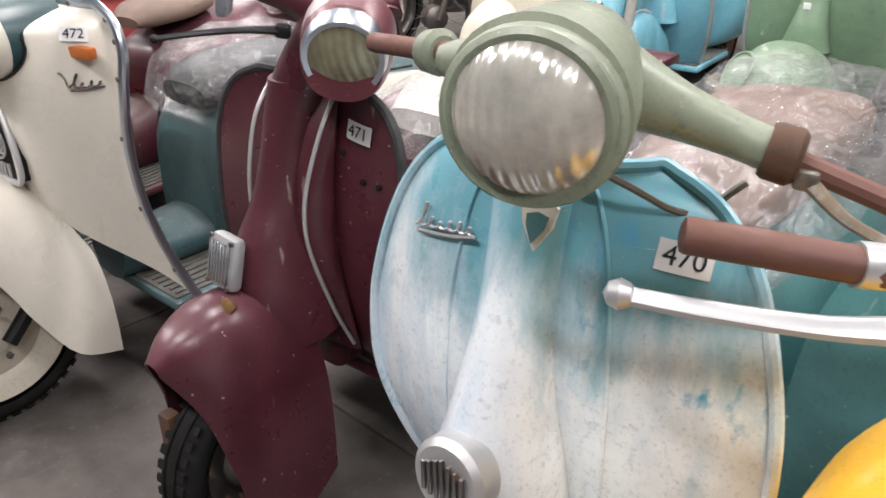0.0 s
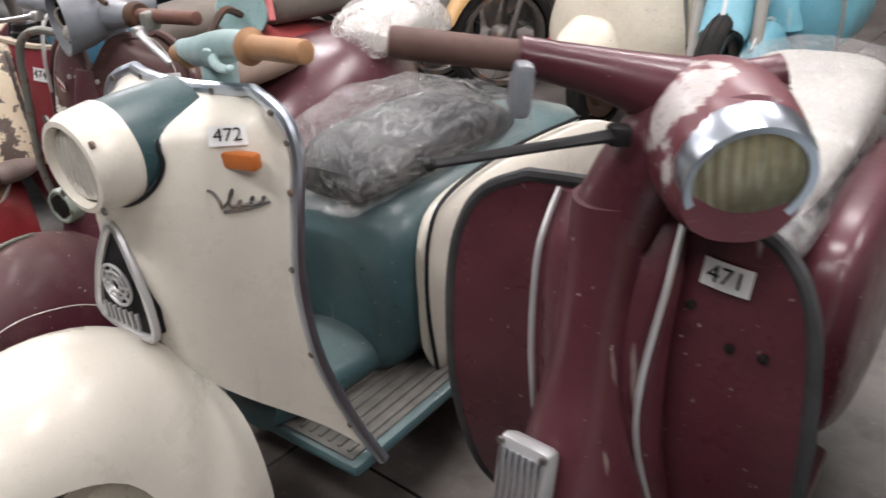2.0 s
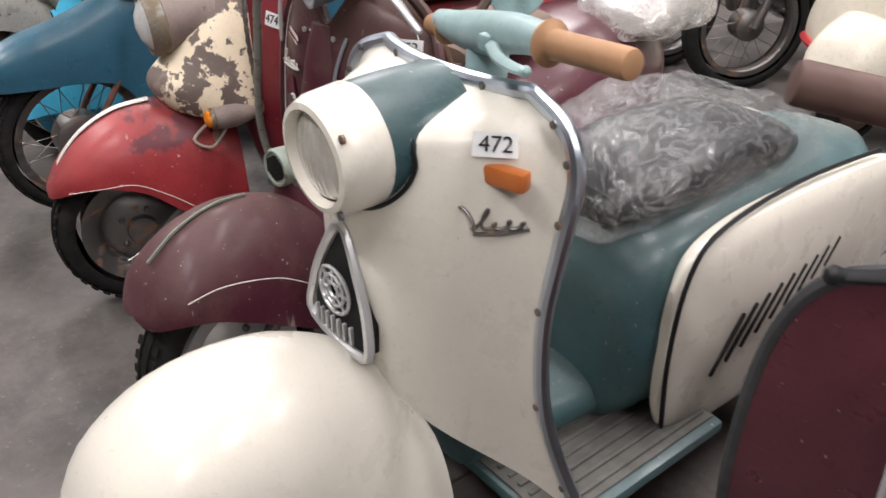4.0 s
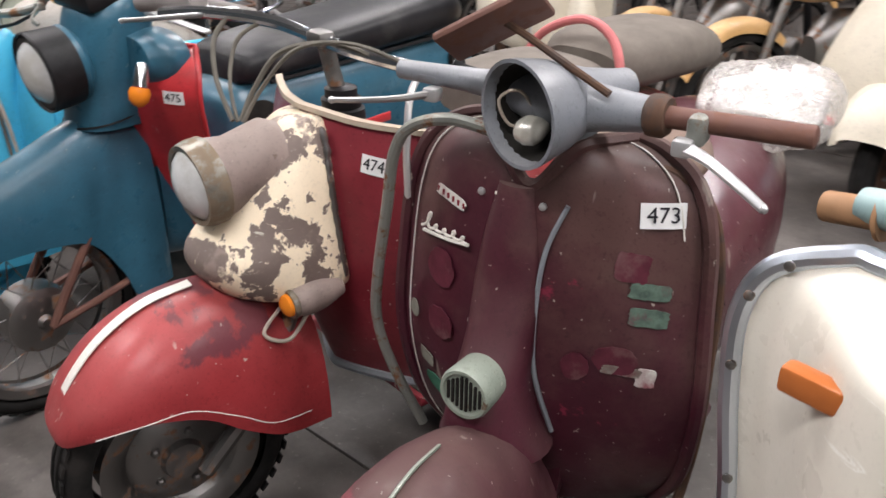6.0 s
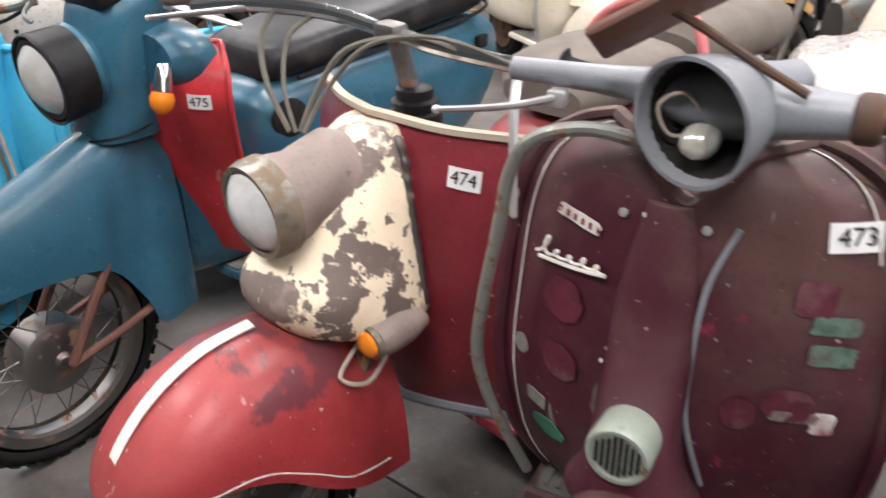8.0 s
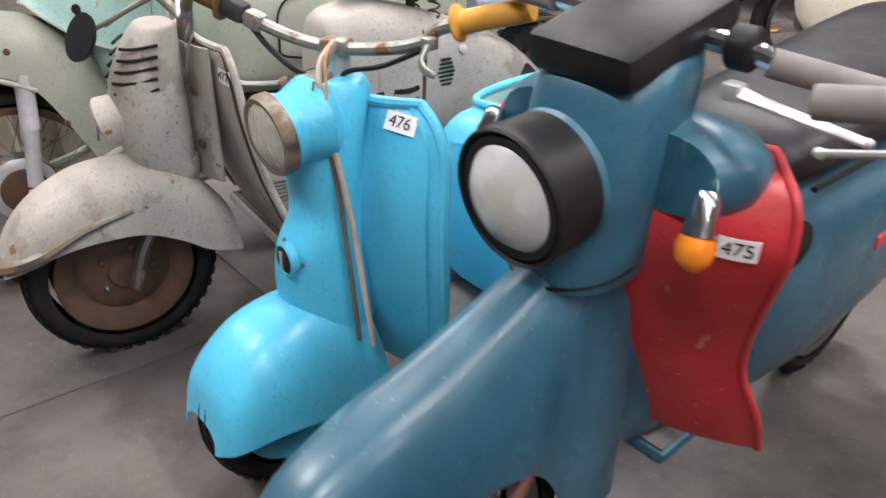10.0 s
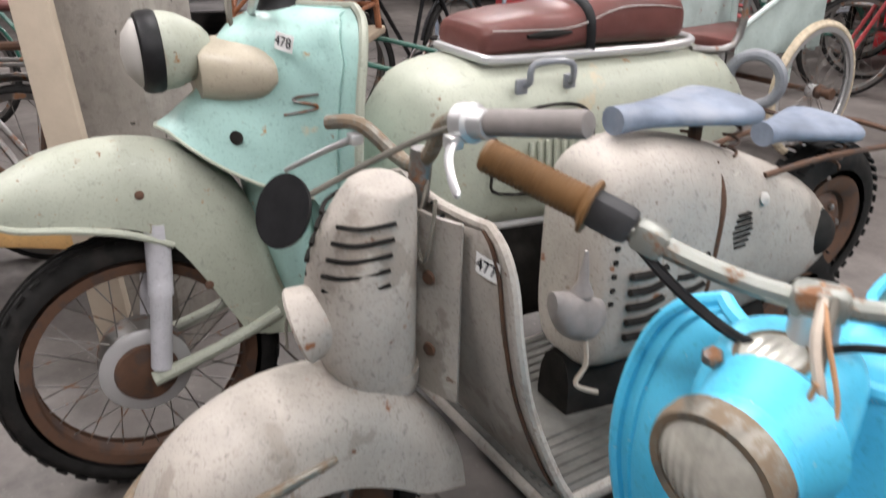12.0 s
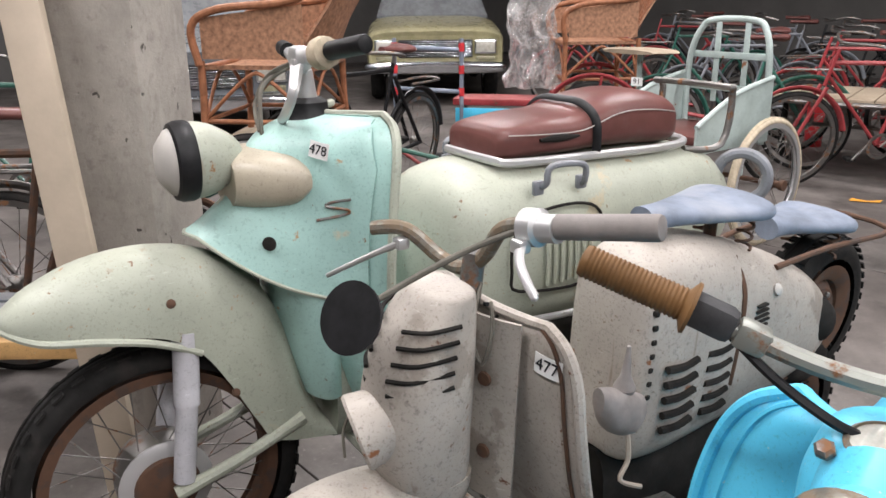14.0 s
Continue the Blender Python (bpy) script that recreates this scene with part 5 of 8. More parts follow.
part("mudguard", hood([(-0.512, 0.385), (-0.500, 0.405), (-0.463, 0.465), (-0.395, 0.52), (-0.31, 0.548), (-0.22, 0.543), (-0.11, 0.498), (-0.02, 0.43)], [(-0.512, 0.378), (-0.503, 0.372), (-0.465, 0.385), (-0.40, 0.375), (-0.32, 0.335), (-0.22, 0.275), (-0.11, 0.21), (0.0, 0.17)], [0.012, 0.06, 0.105, 0.124, 0.13, 0.13, 0.124, 0.11], p=0.92), WINE, s, "dusty wine-red mudguard")
part("crest_strip", tube([(0, -0.462, 0.481), (0, -0.395, 0.527), (0, -0.31, 0.552), (0, -0.235, 0.548)], 0.006, 6, 6, flat=0.5), HORN_GREY, s, "grey green trim strip on the mudguard")
for sx in (-1, 1):
    part("pinstripe", tube([(sx * 0.113, -0.45, 0.435), (sx * 0.121, -0.39, 0.445), (sx * 0.127, -0.32, 0.435), (sx * 0.127, -0.24, 0.405), (sx * 0.124, -0.14, 0.335)], 0.001, 5, 5), WHITE_LINE, s)
wheel(s, -0.31, 0.21, 0.21, 0.09, 0.13)
wheel(s, 0.95, 0.21, 0.21, 0.09, 0.13)
for sx in (-1, 1):
    part("fork", tube([(sx * 0.07, -0.15, 0.45), (sx * 0.075, -0.2, 0.33), (sx * 0.075, -0.3, 0.21)], 0.015, 8), STEEL, s)
hm = Matrix.Translation((0.05, 0.0, 0.08)) @ Matrix.Scale(0.9, 4)
bar_m = Matrix.Translation((0.022, 0, -0.008))
part("neck", tube([(0, 0.065, 0.80), (0, 0.06, 0.96)], 0.03, 16, 1), SLATE, s, "", hm)
head = part("lamp_shell", lathe([(0.028, -0.22), (0.032, -0.19), (0.045, -0.13), (0.072, -0.05), (0.082, 0.0), (0.083, 0.012), (0.077, 0.012), (0.074, -0.01)], (-0.05, -0.04, 0.985), (-0.38, -0.92, -0.05), 32, cap=False), SLATE, s, "empty slate grey headlamp shell", hm)
part("inner_shell", lathe([(0.0745, -0.008), (0.06, -0.06), (0.03, -0.085), (0.0, -0.09)], (-0.05, -0.04, 0.985), (-0.38, -0.92, -0.05), 28, cap=False), DARK_HOLE, head, "", hm)
part("bulb", lathe([(0.001, -0.03), (0.012, -0.028), (0.022, -0.01), (0.024, 0.003), (0.018, 0.018), (0.008, 0.026), (0.001, 0.028)], (-0.045, -0.02, 0.955), (-0.5, -0.8, -0.1), 18), LENS_CLEAR, head, "loose glass bulb", hm)
part("wire", tube([(-0.04, 0.0, 0.97), (-0.07, -0.01, 1.01), (-0.10, -0.02, 0.995), (-0.085, -0.01, 0.955), (-0.05, 0.01, 0.96), (-0.04, 0.01, 0.99)], 0.0025, 6), CABLE_PALE, head, "", hm)
part("wire", tube([(-0.02, 0.01, 0.97), (-0.05, 0.0, 1.0), (-0.06, 0.01, 0.97), (-0.03, 0.02, 0.96)], 0.004, 6), CABLE, head, "", hm)
bar = part("handlebar", tube([(-0.27, 0.05, 0.985), (-0.12, 0.045, 0.985), (0.0, 0.03, 0.98), (0.08, 0.03, 0.98), (0.15, 0.02, 0.985)], [0.015, 0.02, 0.04, 0.03, 0.022], 14, 5), SLATE, s, "slate grey cast handlebar", bar_m)
part("clamp", lathe([(0.024, 0), (0.028, 0.004), (0.028, 0.022), (0.024, 0.028)], (0.135, 0.022, 0.984), (1, -0.1, 0.05), 14), RUST, bar, "rusty clamp", bar_m)
grip(bar, (0.15, 0.02, 0.985), (0.34, 0.005, 0.993), 0.0145, RUST_TUBE, 0, False, "grip", "bare rusty throttle tube", bar_m)
part("lever_bracket", block((0.205, 0.005, 0.98), (0.024, 0.04, 0.04), 0.008), BAR_GREY, bar, "", bar_m)
lever(bar, (0.195, -0.02, 0.962), (0.305, -0.055, 0.918), (0.0, -0.012, 0.012), ALU, 0.007, 0.006, m=bar_m)
lever(bar, (-0.2, 0.03, 0.96), (-0.33, -0.05, 0.95), (0, -0.02, 0), ALU, 0.007, 0.006, m=bar_m)
mr = part("mirror", block((0, 0, 0), (0.15, 0.014, 0.085), 0.012), RUST_TUBE, s, "brown rectangular mirror seen from its back", Matrix.Translation((-0.05, -0.02, 1.075)) @ pose(0, 0, 0, 55, -28, 20))
part("mirror_stalk", tube([(0.11, 0.0, 1.0), (0.05, 0.0, 1.03), (-0.01, -0.01, 1.065), (-0.04, -0.015, 1.08)], 0.0055, 8), RUST, mr)
footboard(s, 0.06, 0.5, 0.25, 0.22, WINE)
part("tunnel", hull([(0.02, 0.24, 0.5, 0.08, 3), (0.25, 0.24, 0.42, 0.09, 3), (0.5, 0.24, 0.55, 0.12, 3)], 18), WINE, s)
part("rear_body", hull([(0.38, 0.30, 0.56, 0.12, 3), (0.46, 0.26, 0.66, 0.2, 3), (0.75, 0.24, 0.74, 0.24, 2.6), (1.05, 0.30, 0.74, 0.2, 2.4), (1.25, 0.42, 0.62, 0.08, 2.2)], 28), MAROON, s, "rounded maroon rear bodywork")
st = part("front_saddle", hull([(0.36, 0.70, 0.735, 0.06, 2.4), (0.42, 0.70, 0.77, 0.11, 2.6), (0.55, 0.71, 0.785, 0.13, 2.8), (0.66, 0.72, 0.78, 0.09, 2.6)], 24), SEAT_DUSTY, s, "dusty brown perforated saddle")
for k in range(6):
    part("rivet", lathe([(0.006, 0), (0.004, 0.003)], (-0.06 + 0.06 * (k % 3), 0.46 + 0.08 * (k // 3), 0.783), (0, 0, 1), 8), DARK_HOLE, st)
part("saddle_spring", tube([(0.03 * math.cos(a), 0.5 + 0.03 * math.sin(a), 0.64 + 0.01 * a) for a in [0.8 * k for k in range(12)]], 0.005, 6, 2), RUST, s)
part("rear_saddle", hull([(0.88, 0.70, 0.76, 0.08, 2.6), (0.94, 0.70, 0.80, 0.12, 2.8), (1.08, 0.70, 0.80, 0.12, 2.8), (1.15, 0.71, 0.76, 0.08, 2.6)], 22), PALE_SEAT, s, "", Matrix.Translation((0.14, 0, 0)))
belly(s, 0.5, 1.1)
wrapped("plastic_wrap", [(0.84, 0.70, 0.77, 0.11, 2.5), (0.90, 0.69, 0.83, 0.15, 2.6), (1.02, 0.69, 0.85, 0.16, 2.6), (1.14, 0.69, 0.83, 0.15, 2.6), (1.2, 0.70, 0.76, 0.10, 2.4)], FILM_DENSE, s.matrix_world @ pose(0.14, 0, -0.01), "milky crumpled film bag over a pillion saddle", 17, 0.014)

# ---- 474: red with a peeling cream nose ----
s = scooter(-3.055, 0.968, -7.1, "red scooter with peeling cream nose and white mudguard stripe, tag 474", lean=1.3)
fn = shield_fn([(0.28, 0.02, 0.20), (0.40, -0.02, 0.235), (0.56, -0.05, 0.25), (0.72, -0.05, 0.255), (0.80, -0.035, 0.262), (0.852, -0.02, 0.258)], 0.10, 1.3, -0.012)
sh = part("leg_shield", sheet(fn, 30, 26, 0.006), DARK_RED, s, "scuffed dark red leg shield")
part("top_board", loft([[(fn(u, 1.0)[0] * k, fn(u, 1.0)[1] + 0.012 * q, fn(u, 1.0)[2] + 0.004 * q) for k, q in ((1.0, -0.7), (1.0, 0.7))] + [(fn(u, 1.0)[0], fn(u, 1.0)[1] + 0.008, fn(u, 1.0)[2] + 0.007), (fn(u, 1.0)[0], fn(u, 1.0)[1] - 0.008, fn(u, 1.0)[2] + 0.007)] for u in [-1 + 0.1 * k for k in range(21)]]), BOARD, s, "bare wooden top edge")
part("shield_foot", tube([fn(u, 0.0) for u in [-1 + 0.2 * k for k in range(11)]], 0.013, 8, 3), SLATE, sh, "scraped grey lower edge")
nose = part("nose_fairing", hull([(0.530, -0.16, 0.05, 0.115, 2.3), (0.555, -0.235, 0.05, 0.137, 2.3), (0.62, -0.275, 0.05, 0.134, 2.2), (0.68, -0.225, 0.05, 0.118, 2.2), (0.755, -0.17, 0.05, 0.100, 2.2), (0.81, -0.12, 0.04, 0.080, 2.2), (0.846, -0.075, 0.03, 0.060, 2.2), (0.856, -0.05, 0.02, 0.045, 2.2)], 30, axis="z"), PEELING, s, "peeling cream over brown primer nose fairing")
NOSE_W = [(0.555, -0.235, 0.137), (0.62, -0.275, 0.134), (0.68, -0.225, 0.118), (0.755, -0.17, 0.100), (0.81, -0.12, 0.080), (0.846, -0.075, 0.060)]


def nose_meets(z):
    """Half the nose's width where the leg shield cuts it, at height z."""
    y0, w = [float(np.interp(z, [q[0] for q in NOSE_W], [q[k] for q in NOSE_W])) for k in (1, 2)]
    c, h = (y0 + 0.05) / 2, (0.05 - y0) / 2
    x = w
    while x > 0.01:
        y = spot(fn, x, z)[1]
        if (x / w) ** 2.2 + (abs(y - c) / h) ** 2.2 < 1:
            return x, y
        x -= 0.002
    return x, y0


for sx in (-1, 1):
    seam = [(k, *nose_meets(0.838 - 0.0128 * k), 0.838 - 0.0128 * k) for k in range(23)]
    part("weld_seam", tube([(sx * (x + 0.006), y - 0.007, z) for k, x, y, z in seam], [0.005 + 0.0025 * (k % 2) for k in range(23)], 6, 2), STEEL, nose, "rough grey weld seam")
lamp(s, (0.0, -0.245, 0.764), (0.03, -1, -0.08), 0.075, 0.19, PRIMER, BRASSY, LENS_FROST, 0.034, 0.034, 0.8, "headlamp", None, "headlamp with tarnished broad rim")
for sx in (-1, 1):
    ind = part("indicator", hull([(-0.155, -0.023, 0.023, 0.023, 2), (-0.13, -0.030, 0.030, 0.030, 2), (-0.09, -0.029, 0.030, 0.029, 2), (-0.045, -0.016, 0.016, 0.016, 2)], 20), PRIMER, s, "brown turn indicator with amber lens", Matrix.Translation((sx * 0.138, 0.0, 0.548)))
    part("rim", lathe([(0.026, -0.004), (0.029, 0.0), (0.027, 0.008)], (sx * 0.138, -0.150, 0.548), (0, -1, -0.05), 20), BRASSY, ind)
    part("lens", lathe([(0.023, 0), (0.021, 0.01), (0.012, 0.017), (0, 0.019)], (sx * 0.138, -0.155, 0.548), (0, -1, -0.05), 20), AMBER, ind)
for k, (dx, dz) in enumerate(((-0.022, 0.012), (0.022, -0.006))):
    part("wing_badge", loft([[(x * 0.022 + dx, -0.258 + 0.05 * abs(dx) - y * 0.003, 0.625 + z * 0.008 + dz * 0.4) for x, z in ((-1, 0.3), (1, 1), (1, -0.4), (-0.6, -1))] for y in (0, 1)]), STICKER, nose)
number_tag(sh, "474", spot(fn, 0.176, 0.786, 0.004), out(fn, 0.176, 0.786), -4, 0.056, 0.034, 0.03)
fm = Matrix.Translation((0, -0.2, 0)) @ pose(0, 0, 0, 0, 0, -5) @ Matrix.Translation((0, 0.2, 0))
mg = part("mudguard", hood([(-0.566, 0.378), (-0.556, 0.395), (-0.525, 0.44), (-0.455, 0.51), (-0.36, 0.56), (-0.26, 0.572), (-0.16, 0.55), (-0.07, 0.485)], [(-0.566, 0.372), (-0.556, 0.368), (-0.51, 0.390), (-0.43, 0.402), (-0.33, 0.375), (-0.25, 0.312), (-0.17, 0.268), (-0.07, 0.252)], [0.015, 0.065, 0.112, 0.135, 0.142, 0.142, 0.138, 0.12], p=0.85), RED, s, "red mudguard with faded patches", fm)
part("stripe", sheet(lambda u, v: ((lambda q: (u * 0.013, q[0], q[1] + 0.004))(spline([(-0.549, 0.385), (-0.520, 0.445), (-0.455, 0.513), (-0.37, 0.559), (-0.28, 0.574)], 6)[min(24, int(v * 24))])), 4, 24, 0.002), WHITE_LINE, mg, "worn white centre stripe", fm)
for sx in (-1, 1):
    part("pinstripe", tube([(sx * 0.124, -0.51, 0.40), (sx * 0.139, -0.43, 0.405), (sx * 0.146, -0.35, 0.405), (sx * 0.147, -0.27, 0.36), (sx * 0.143, -0.2, 0.31), (sx * 0.136, -0.12, 0.30)], 0.001, 5, 5), WHITE_LINE, mg, "", fm)
wheel(s, -0.355, 0.225, 0.225, 0.095, 0.145, rim_mat=STEEL, m=fm)
wheel(s, 0.95, 0.215, 0.215, 0.09, 0.14)
for sx in (-1, 1):
    part("fork", tube([(sx * 0.08, -0.12, 0.5), (sx * 0.085, -0.2, 0.35), (sx * 0.085, -0.33, 0.215)], 0.017, 8), STEEL, s, "", fm)
part("cable", tube([(0.1, -0.15, 0.53), (0.11, -0.20, 0.49), (0.13, -0.16, 0.47), (0.14, -0.12, 0.52)], 0.004, 6), CABLE_PALE, s)
boot = part("rubber_boot", lathe([(0.046, 0.88), (0.044, 0.905), (0.037, 0.908), (0.039, 0.924), (0.031, 0.928), (0.031, 0.944), (0.021, 0.948)], (0.03, 0.05, -0.05), (0, 0, 1), 22), BLACK, s, "ribbed black steering boot")
part("stem", tube([(0.03, 0.05, 0.86), (0.006, 0.034, 0.985)], 0.016, 12, 1), STEEL, s)
bar = part("handlebar", tube([(-0.33, -0.13, 1.00), (-0.24, -0.08, 1.01), (-0.12, 0.0, 1.0), (0, 0.032, 0.98), (0.10, 0.05, 0.968), (0.20, 0.09, 0.955), (0.30, 0.13, 0.94)], 0.0125, 10, 5), CHROME, s, "bent chrome handlebar")
grip(bar, (0.26, 0.135, 0.953), (0.40, 0.19, 0.925), 0.018, BLACK, 0, True)
grip(bar, (-0.28, -0.07, 1.027), (-0.42, -0.14, 1.01), 0.018, GRIP_GREY, 0, True)
part("bar_clamp", block((0, 0.032, 0.982), (0.052, 0.038, 0.032), 0.01), STEEL, bar)
lever(bar, (0.22, 0.09, 0.95), (0.295, 0.0, 0.77), (0.02, -0.03, 0.03), ALU, 0.008, 0.004)
lever(bar, (-0.20, -0.04, 1.01), (-0.36, -0.2, 0.99), (0.0, -0.01, 0.0), ALU, 0.007, 0.006)
for k, pts in enumerate(([(-0.14, 0.0, 1.0), (-0.15, -0.06, 0.97), (-0.12, -0.10, 0.90), (-0.075, -0.115, 0.835)], [(0.16, 0.07, 0.955), (0.07, 0.02, 0.985), (-0.02, -0.04, 0.965), (-0.05, -0.085, 0.90), (-0.06, -0.115, 0.84)],
                         [(0.24, 0.10, 0.945), (0.12, 0.03, 0.99), (0.02, -0.03, 0.975), (-0.035, -0.08, 0.90), (-0.05, -0.115, 0.84)], [(-0.2, -0.05, 1.005), (-0.19, -0.09, 0.965), (-0.145, -0.115, 0.90), (-0.085, -0.12, 0.835)])):
    part("cable", tube(pts, 0.0052 if k % 2 else 0.004, 6, 6), CABLE, s)
footboard(s, 0.08, 0.5, 0.27, 0.22, DARK_RED)
part("tunnel", hull([(0.05, 0.26, 0.5, 0.08, 3), (0.3, 0.26, 0.5, 0.1, 3), (0.5, 0.26, 0.6, 0.14, 3)], 18), DARK_RED, s)
part("rear_body", hull([(0.33, 0.32, 0.62, 0.12, 2.6), (0.42, 0.28, 0.74, 0.2, 2.6), (0.75, 0.26, 0.77, 0.23, 2.6), (1.05, 0.32, 0.72, 0.2, 2.4), (1.25, 0.42, 0.6, 0.08, 2.2)], 28), RED, s, "rounded red rear bodywork")
part("seat_front", hull([(0.40, 0.76, 0.82, 0.10, 3), (0.46, 0.76, 0.86, 0.14, 3), (0.66, 0.76, 0.87, 0.15, 3), (0.74, 0.77, 0.84, 0.12, 3)], 24), CANVAS, s, "grey canvas seat cover")
part("seat_rear", hull([(0.77, 0.76, 0.86, 0.12, 3), (0.84, 0.76, 0.90, 0.15, 3), (1.1, 0.76, 0.90, 0.15, 3), (1.2, 0.77, 0.86, 0.12, 3)], 24), CANVAS, s, "grey canvas pillion cover")
part("hose", tube([(-0.16, 0.72, 0.80), (-0.10, 0.74, 0.89), (0.02, 0.75, 0.935), (0.12, 0.74, 0.90), (0.17, 0.72, 0.80)], 0.011, 10, 5), PINK, s, "pink rubber hose over the seat")
belly(s, 0.5, 1.1)

# ---- 475: petrol blue with red leg shields ----
s = scooter(-3.837, 0.965, 4.7, "petrol blue scooter with red leg shields, black lamp visor, tag 475", lean=4.1)
fk = part("front_fork_cover", hood([(-0.600, 0.515), (-0.592, 0.545), (-0.55, 0.59), (-0.46, 0.63), (-0.36, 0.655), (-0.26, 0.69), (-0.17, 0.725), (-0.09, 0.74), (0.0, 0.74)],
                                   [(-0.600, 0.508), (-0.590, 0.49), (-0.53, 0.478), (-0.42, 0.475), (-0.32, 0.47), (-0.20, 0.44), (-0.13, 0.33), (-0.095, 0.25), (0.01, 0.26)], [0.008, 0.04, 0.065, 0.078, 0.082, 0.085, 0.09, 0.09, 0.085], p=0.75), BLUE, s, "petrol blue front mudguard and fork cover")
part("steering_head", hull([(0.71, -0.16, 0.05, 0.085, 2.4), (0.76, -0.15, 0.05, 0.095, 2.4), (0.86, -0.14, 0.06, 0.10, 2.4), (0.95, -0.12, 0.07, 0.10, 2.5), (0.99, -0.10, 0.08, 0.095, 2.6), (1.01, -0.07, 0.08, 0.085, 2.8)], 28, axis="z"), BLUE, s, "petrol blue steering head")
part("joint_line", tube([(0.09 * math.cos(a), -0.06 + 0.105 * math.sin(a), 0.735 + 0.02 * math.sin(a)) for a in [2 * math.pi * k / 16 for k in range(16)]], 0.003, 5, 2, None, True), BLACK, s)
lp = lamp(s, (0, -0.212, 0.855), (-0.06, -1, -0.12), 0.083, 0.10, BLUE, BLACK, LENS_FROST, 0.012, 0.032, 0.85)
part("visor", lathe([(0.090, -0.07), (0.092, -0.03), (0.094, 0.004), (0.091, 0.008), (0.087, 0.004), (0.086, -0.07)], (0, -0.212, 0.855), (-0.06, -1, -0.12), 36, cap=False), BLACK, lp, "black lamp visor")
part("dash_cowl", block((0, 0, 0), (0.17, 0.24, 0.055), 0.02), BLACK, s, "black dash cover", Matrix.Translation((0.0, 0.0, 1.03)) @ pose(0, 0, 0, 12, 0, 0))
for sx in (-1, 1):
    part("bulge", hull([(-0.03, -0.05, 0.055, 0.08, 2.2), (0.02, -0.065, 0.065, 0.105, 2.2), (0.07, -0.06, 0.06, 0.10, 2.2)], 22), BLUE, s, "", Matrix.Translation((sx * 0.10, -0.01, 0.875)))
    ind = part("indicator", lathe([(0.012, 0), (0.017, 0.01), (0.019, 0.04), (0.021, 0.055)], (sx * 0.175, -0.055, 0.885), (0.15 * sx, -0.35, -1), 18), CHROME, s, "chrome and amber turn indicator")
    part("lens", lathe([(0.021, 0), (0.0255, 0.012), (0.022, 0.03), (0.011, 0.042), (0, 0.045)], (sx * 0.183, -0.074, 0.832), (0.15 * sx, -0.35, -1), 18), AMBER, ind)
rfn = shield_fn([(0.36, 0.10, 0.235), (0.44, 0.07, 0.228), (0.53, 0.03, 0.205), (0.62, 0.0, 0.212), (0.72, -0.035, 0.238), (0.80, -0.055, 0.256), (0.86, -0.04, 0.240), (0.90, 0.0, 0.18)], 0.085, 2.0)
rs = part("leg_shield", sheet(rfn, 28, 26, 0.008), BRIGHT_RED, s, "bright red leg shield")
part("shield_rim", tube(edge_of(rfn, 20, off=0.002), 0.007, 8, 2), BRIGHT_RED, rs)
number_tag(rs, "475", spot(rfn, 0.205, 0.798, 0.005), out(rfn, 0.205, 0.798), 0, 0.052, 0.032, 0.028)
wheel(s, -0.335, 0.265, 0.265, 0.075, 0.205, "spoked", STEEL, hub_r=0.085, spokes=30)
for sx in (-1, 1):
    part("fork_leg", tube([(sx * 0.075, -0.20, 0.46), (sx * 0.078, -0.27, 0.36), (sx * 0.078, -0.33, 0.262)], 0.011, 8), RUST_TUBE, s, "rusty fork leg")
    part("swing_arm", tube([(sx * 0.078, -0.335, 0.262), (sx * 0.08, -0.2, 0.285), (sx * 0.078, -0.08, 0.31)], 0.010, 8), RUST_TUBE, s, "rusty swing arm")
wheel(s, 1.0, 0.265, 0.265, 0.075, 0.205, "spoked", STEEL, hub_r=0.085, spokes=24)
bar = part("handlebar", tube([(-0.30, 0.09, 1.02), (-0.12, 0.05, 1.03), (0.0, 0.04, 1.03), (0.12, 0.04, 1.03), (0.18, 0.055, 1.018)], 0.014, 10, 4), CHROME, s)
part("knurl_ring", lathe([(0.024, 0), (0.028, 0.004), (0.028, 0.03), (0.024, 0.034)], (0.115, 0.04, 1.03), (1, 0.05, 0.02), 20), BLACK, bar)
grip(bar, (0.165, 0.045, 1.02), (0.335, 0.15, 0.985), 0.018, GRIP_GREY, 0, False)
grip(bar, (-0.18, 0.06, 1.025), (-0.36, 0.10, 1.015), 0.018, GRIP_GREY, 0, False)
lever(bar, (0.15, 0.0, 0.99), (0.30, 0.04, 0.962), (0.01, -0.02, 0.006), ALU, 0.007, 0.007)
part("tunnel", hull([(0.02, 0.30, 0.62, 0.07, 3), (0.2, 0.28, 0.45, 0.09, 3), (0.4, 0.28, 0.55, 0.12, 3)], 18), BLUE, s)
footboard(s, 0.12, 0.40, 0.29, 0.11, BLUE, ribs=2)
rb = part("rear_body", hull([(0.20, 0.36, 0.66, 0.10, 3), (0.27, 0.31, 0.75, 0.15, 3.4), (0.6, 0.30, 0.765, 0.18, 3.6), (1.1, 0.36, 0.75, 0.17, 3.4), (1.32, 0.46, 0.72, 0.12, 3)], 28), BLUE, s, "petrol blue rear bodywork")
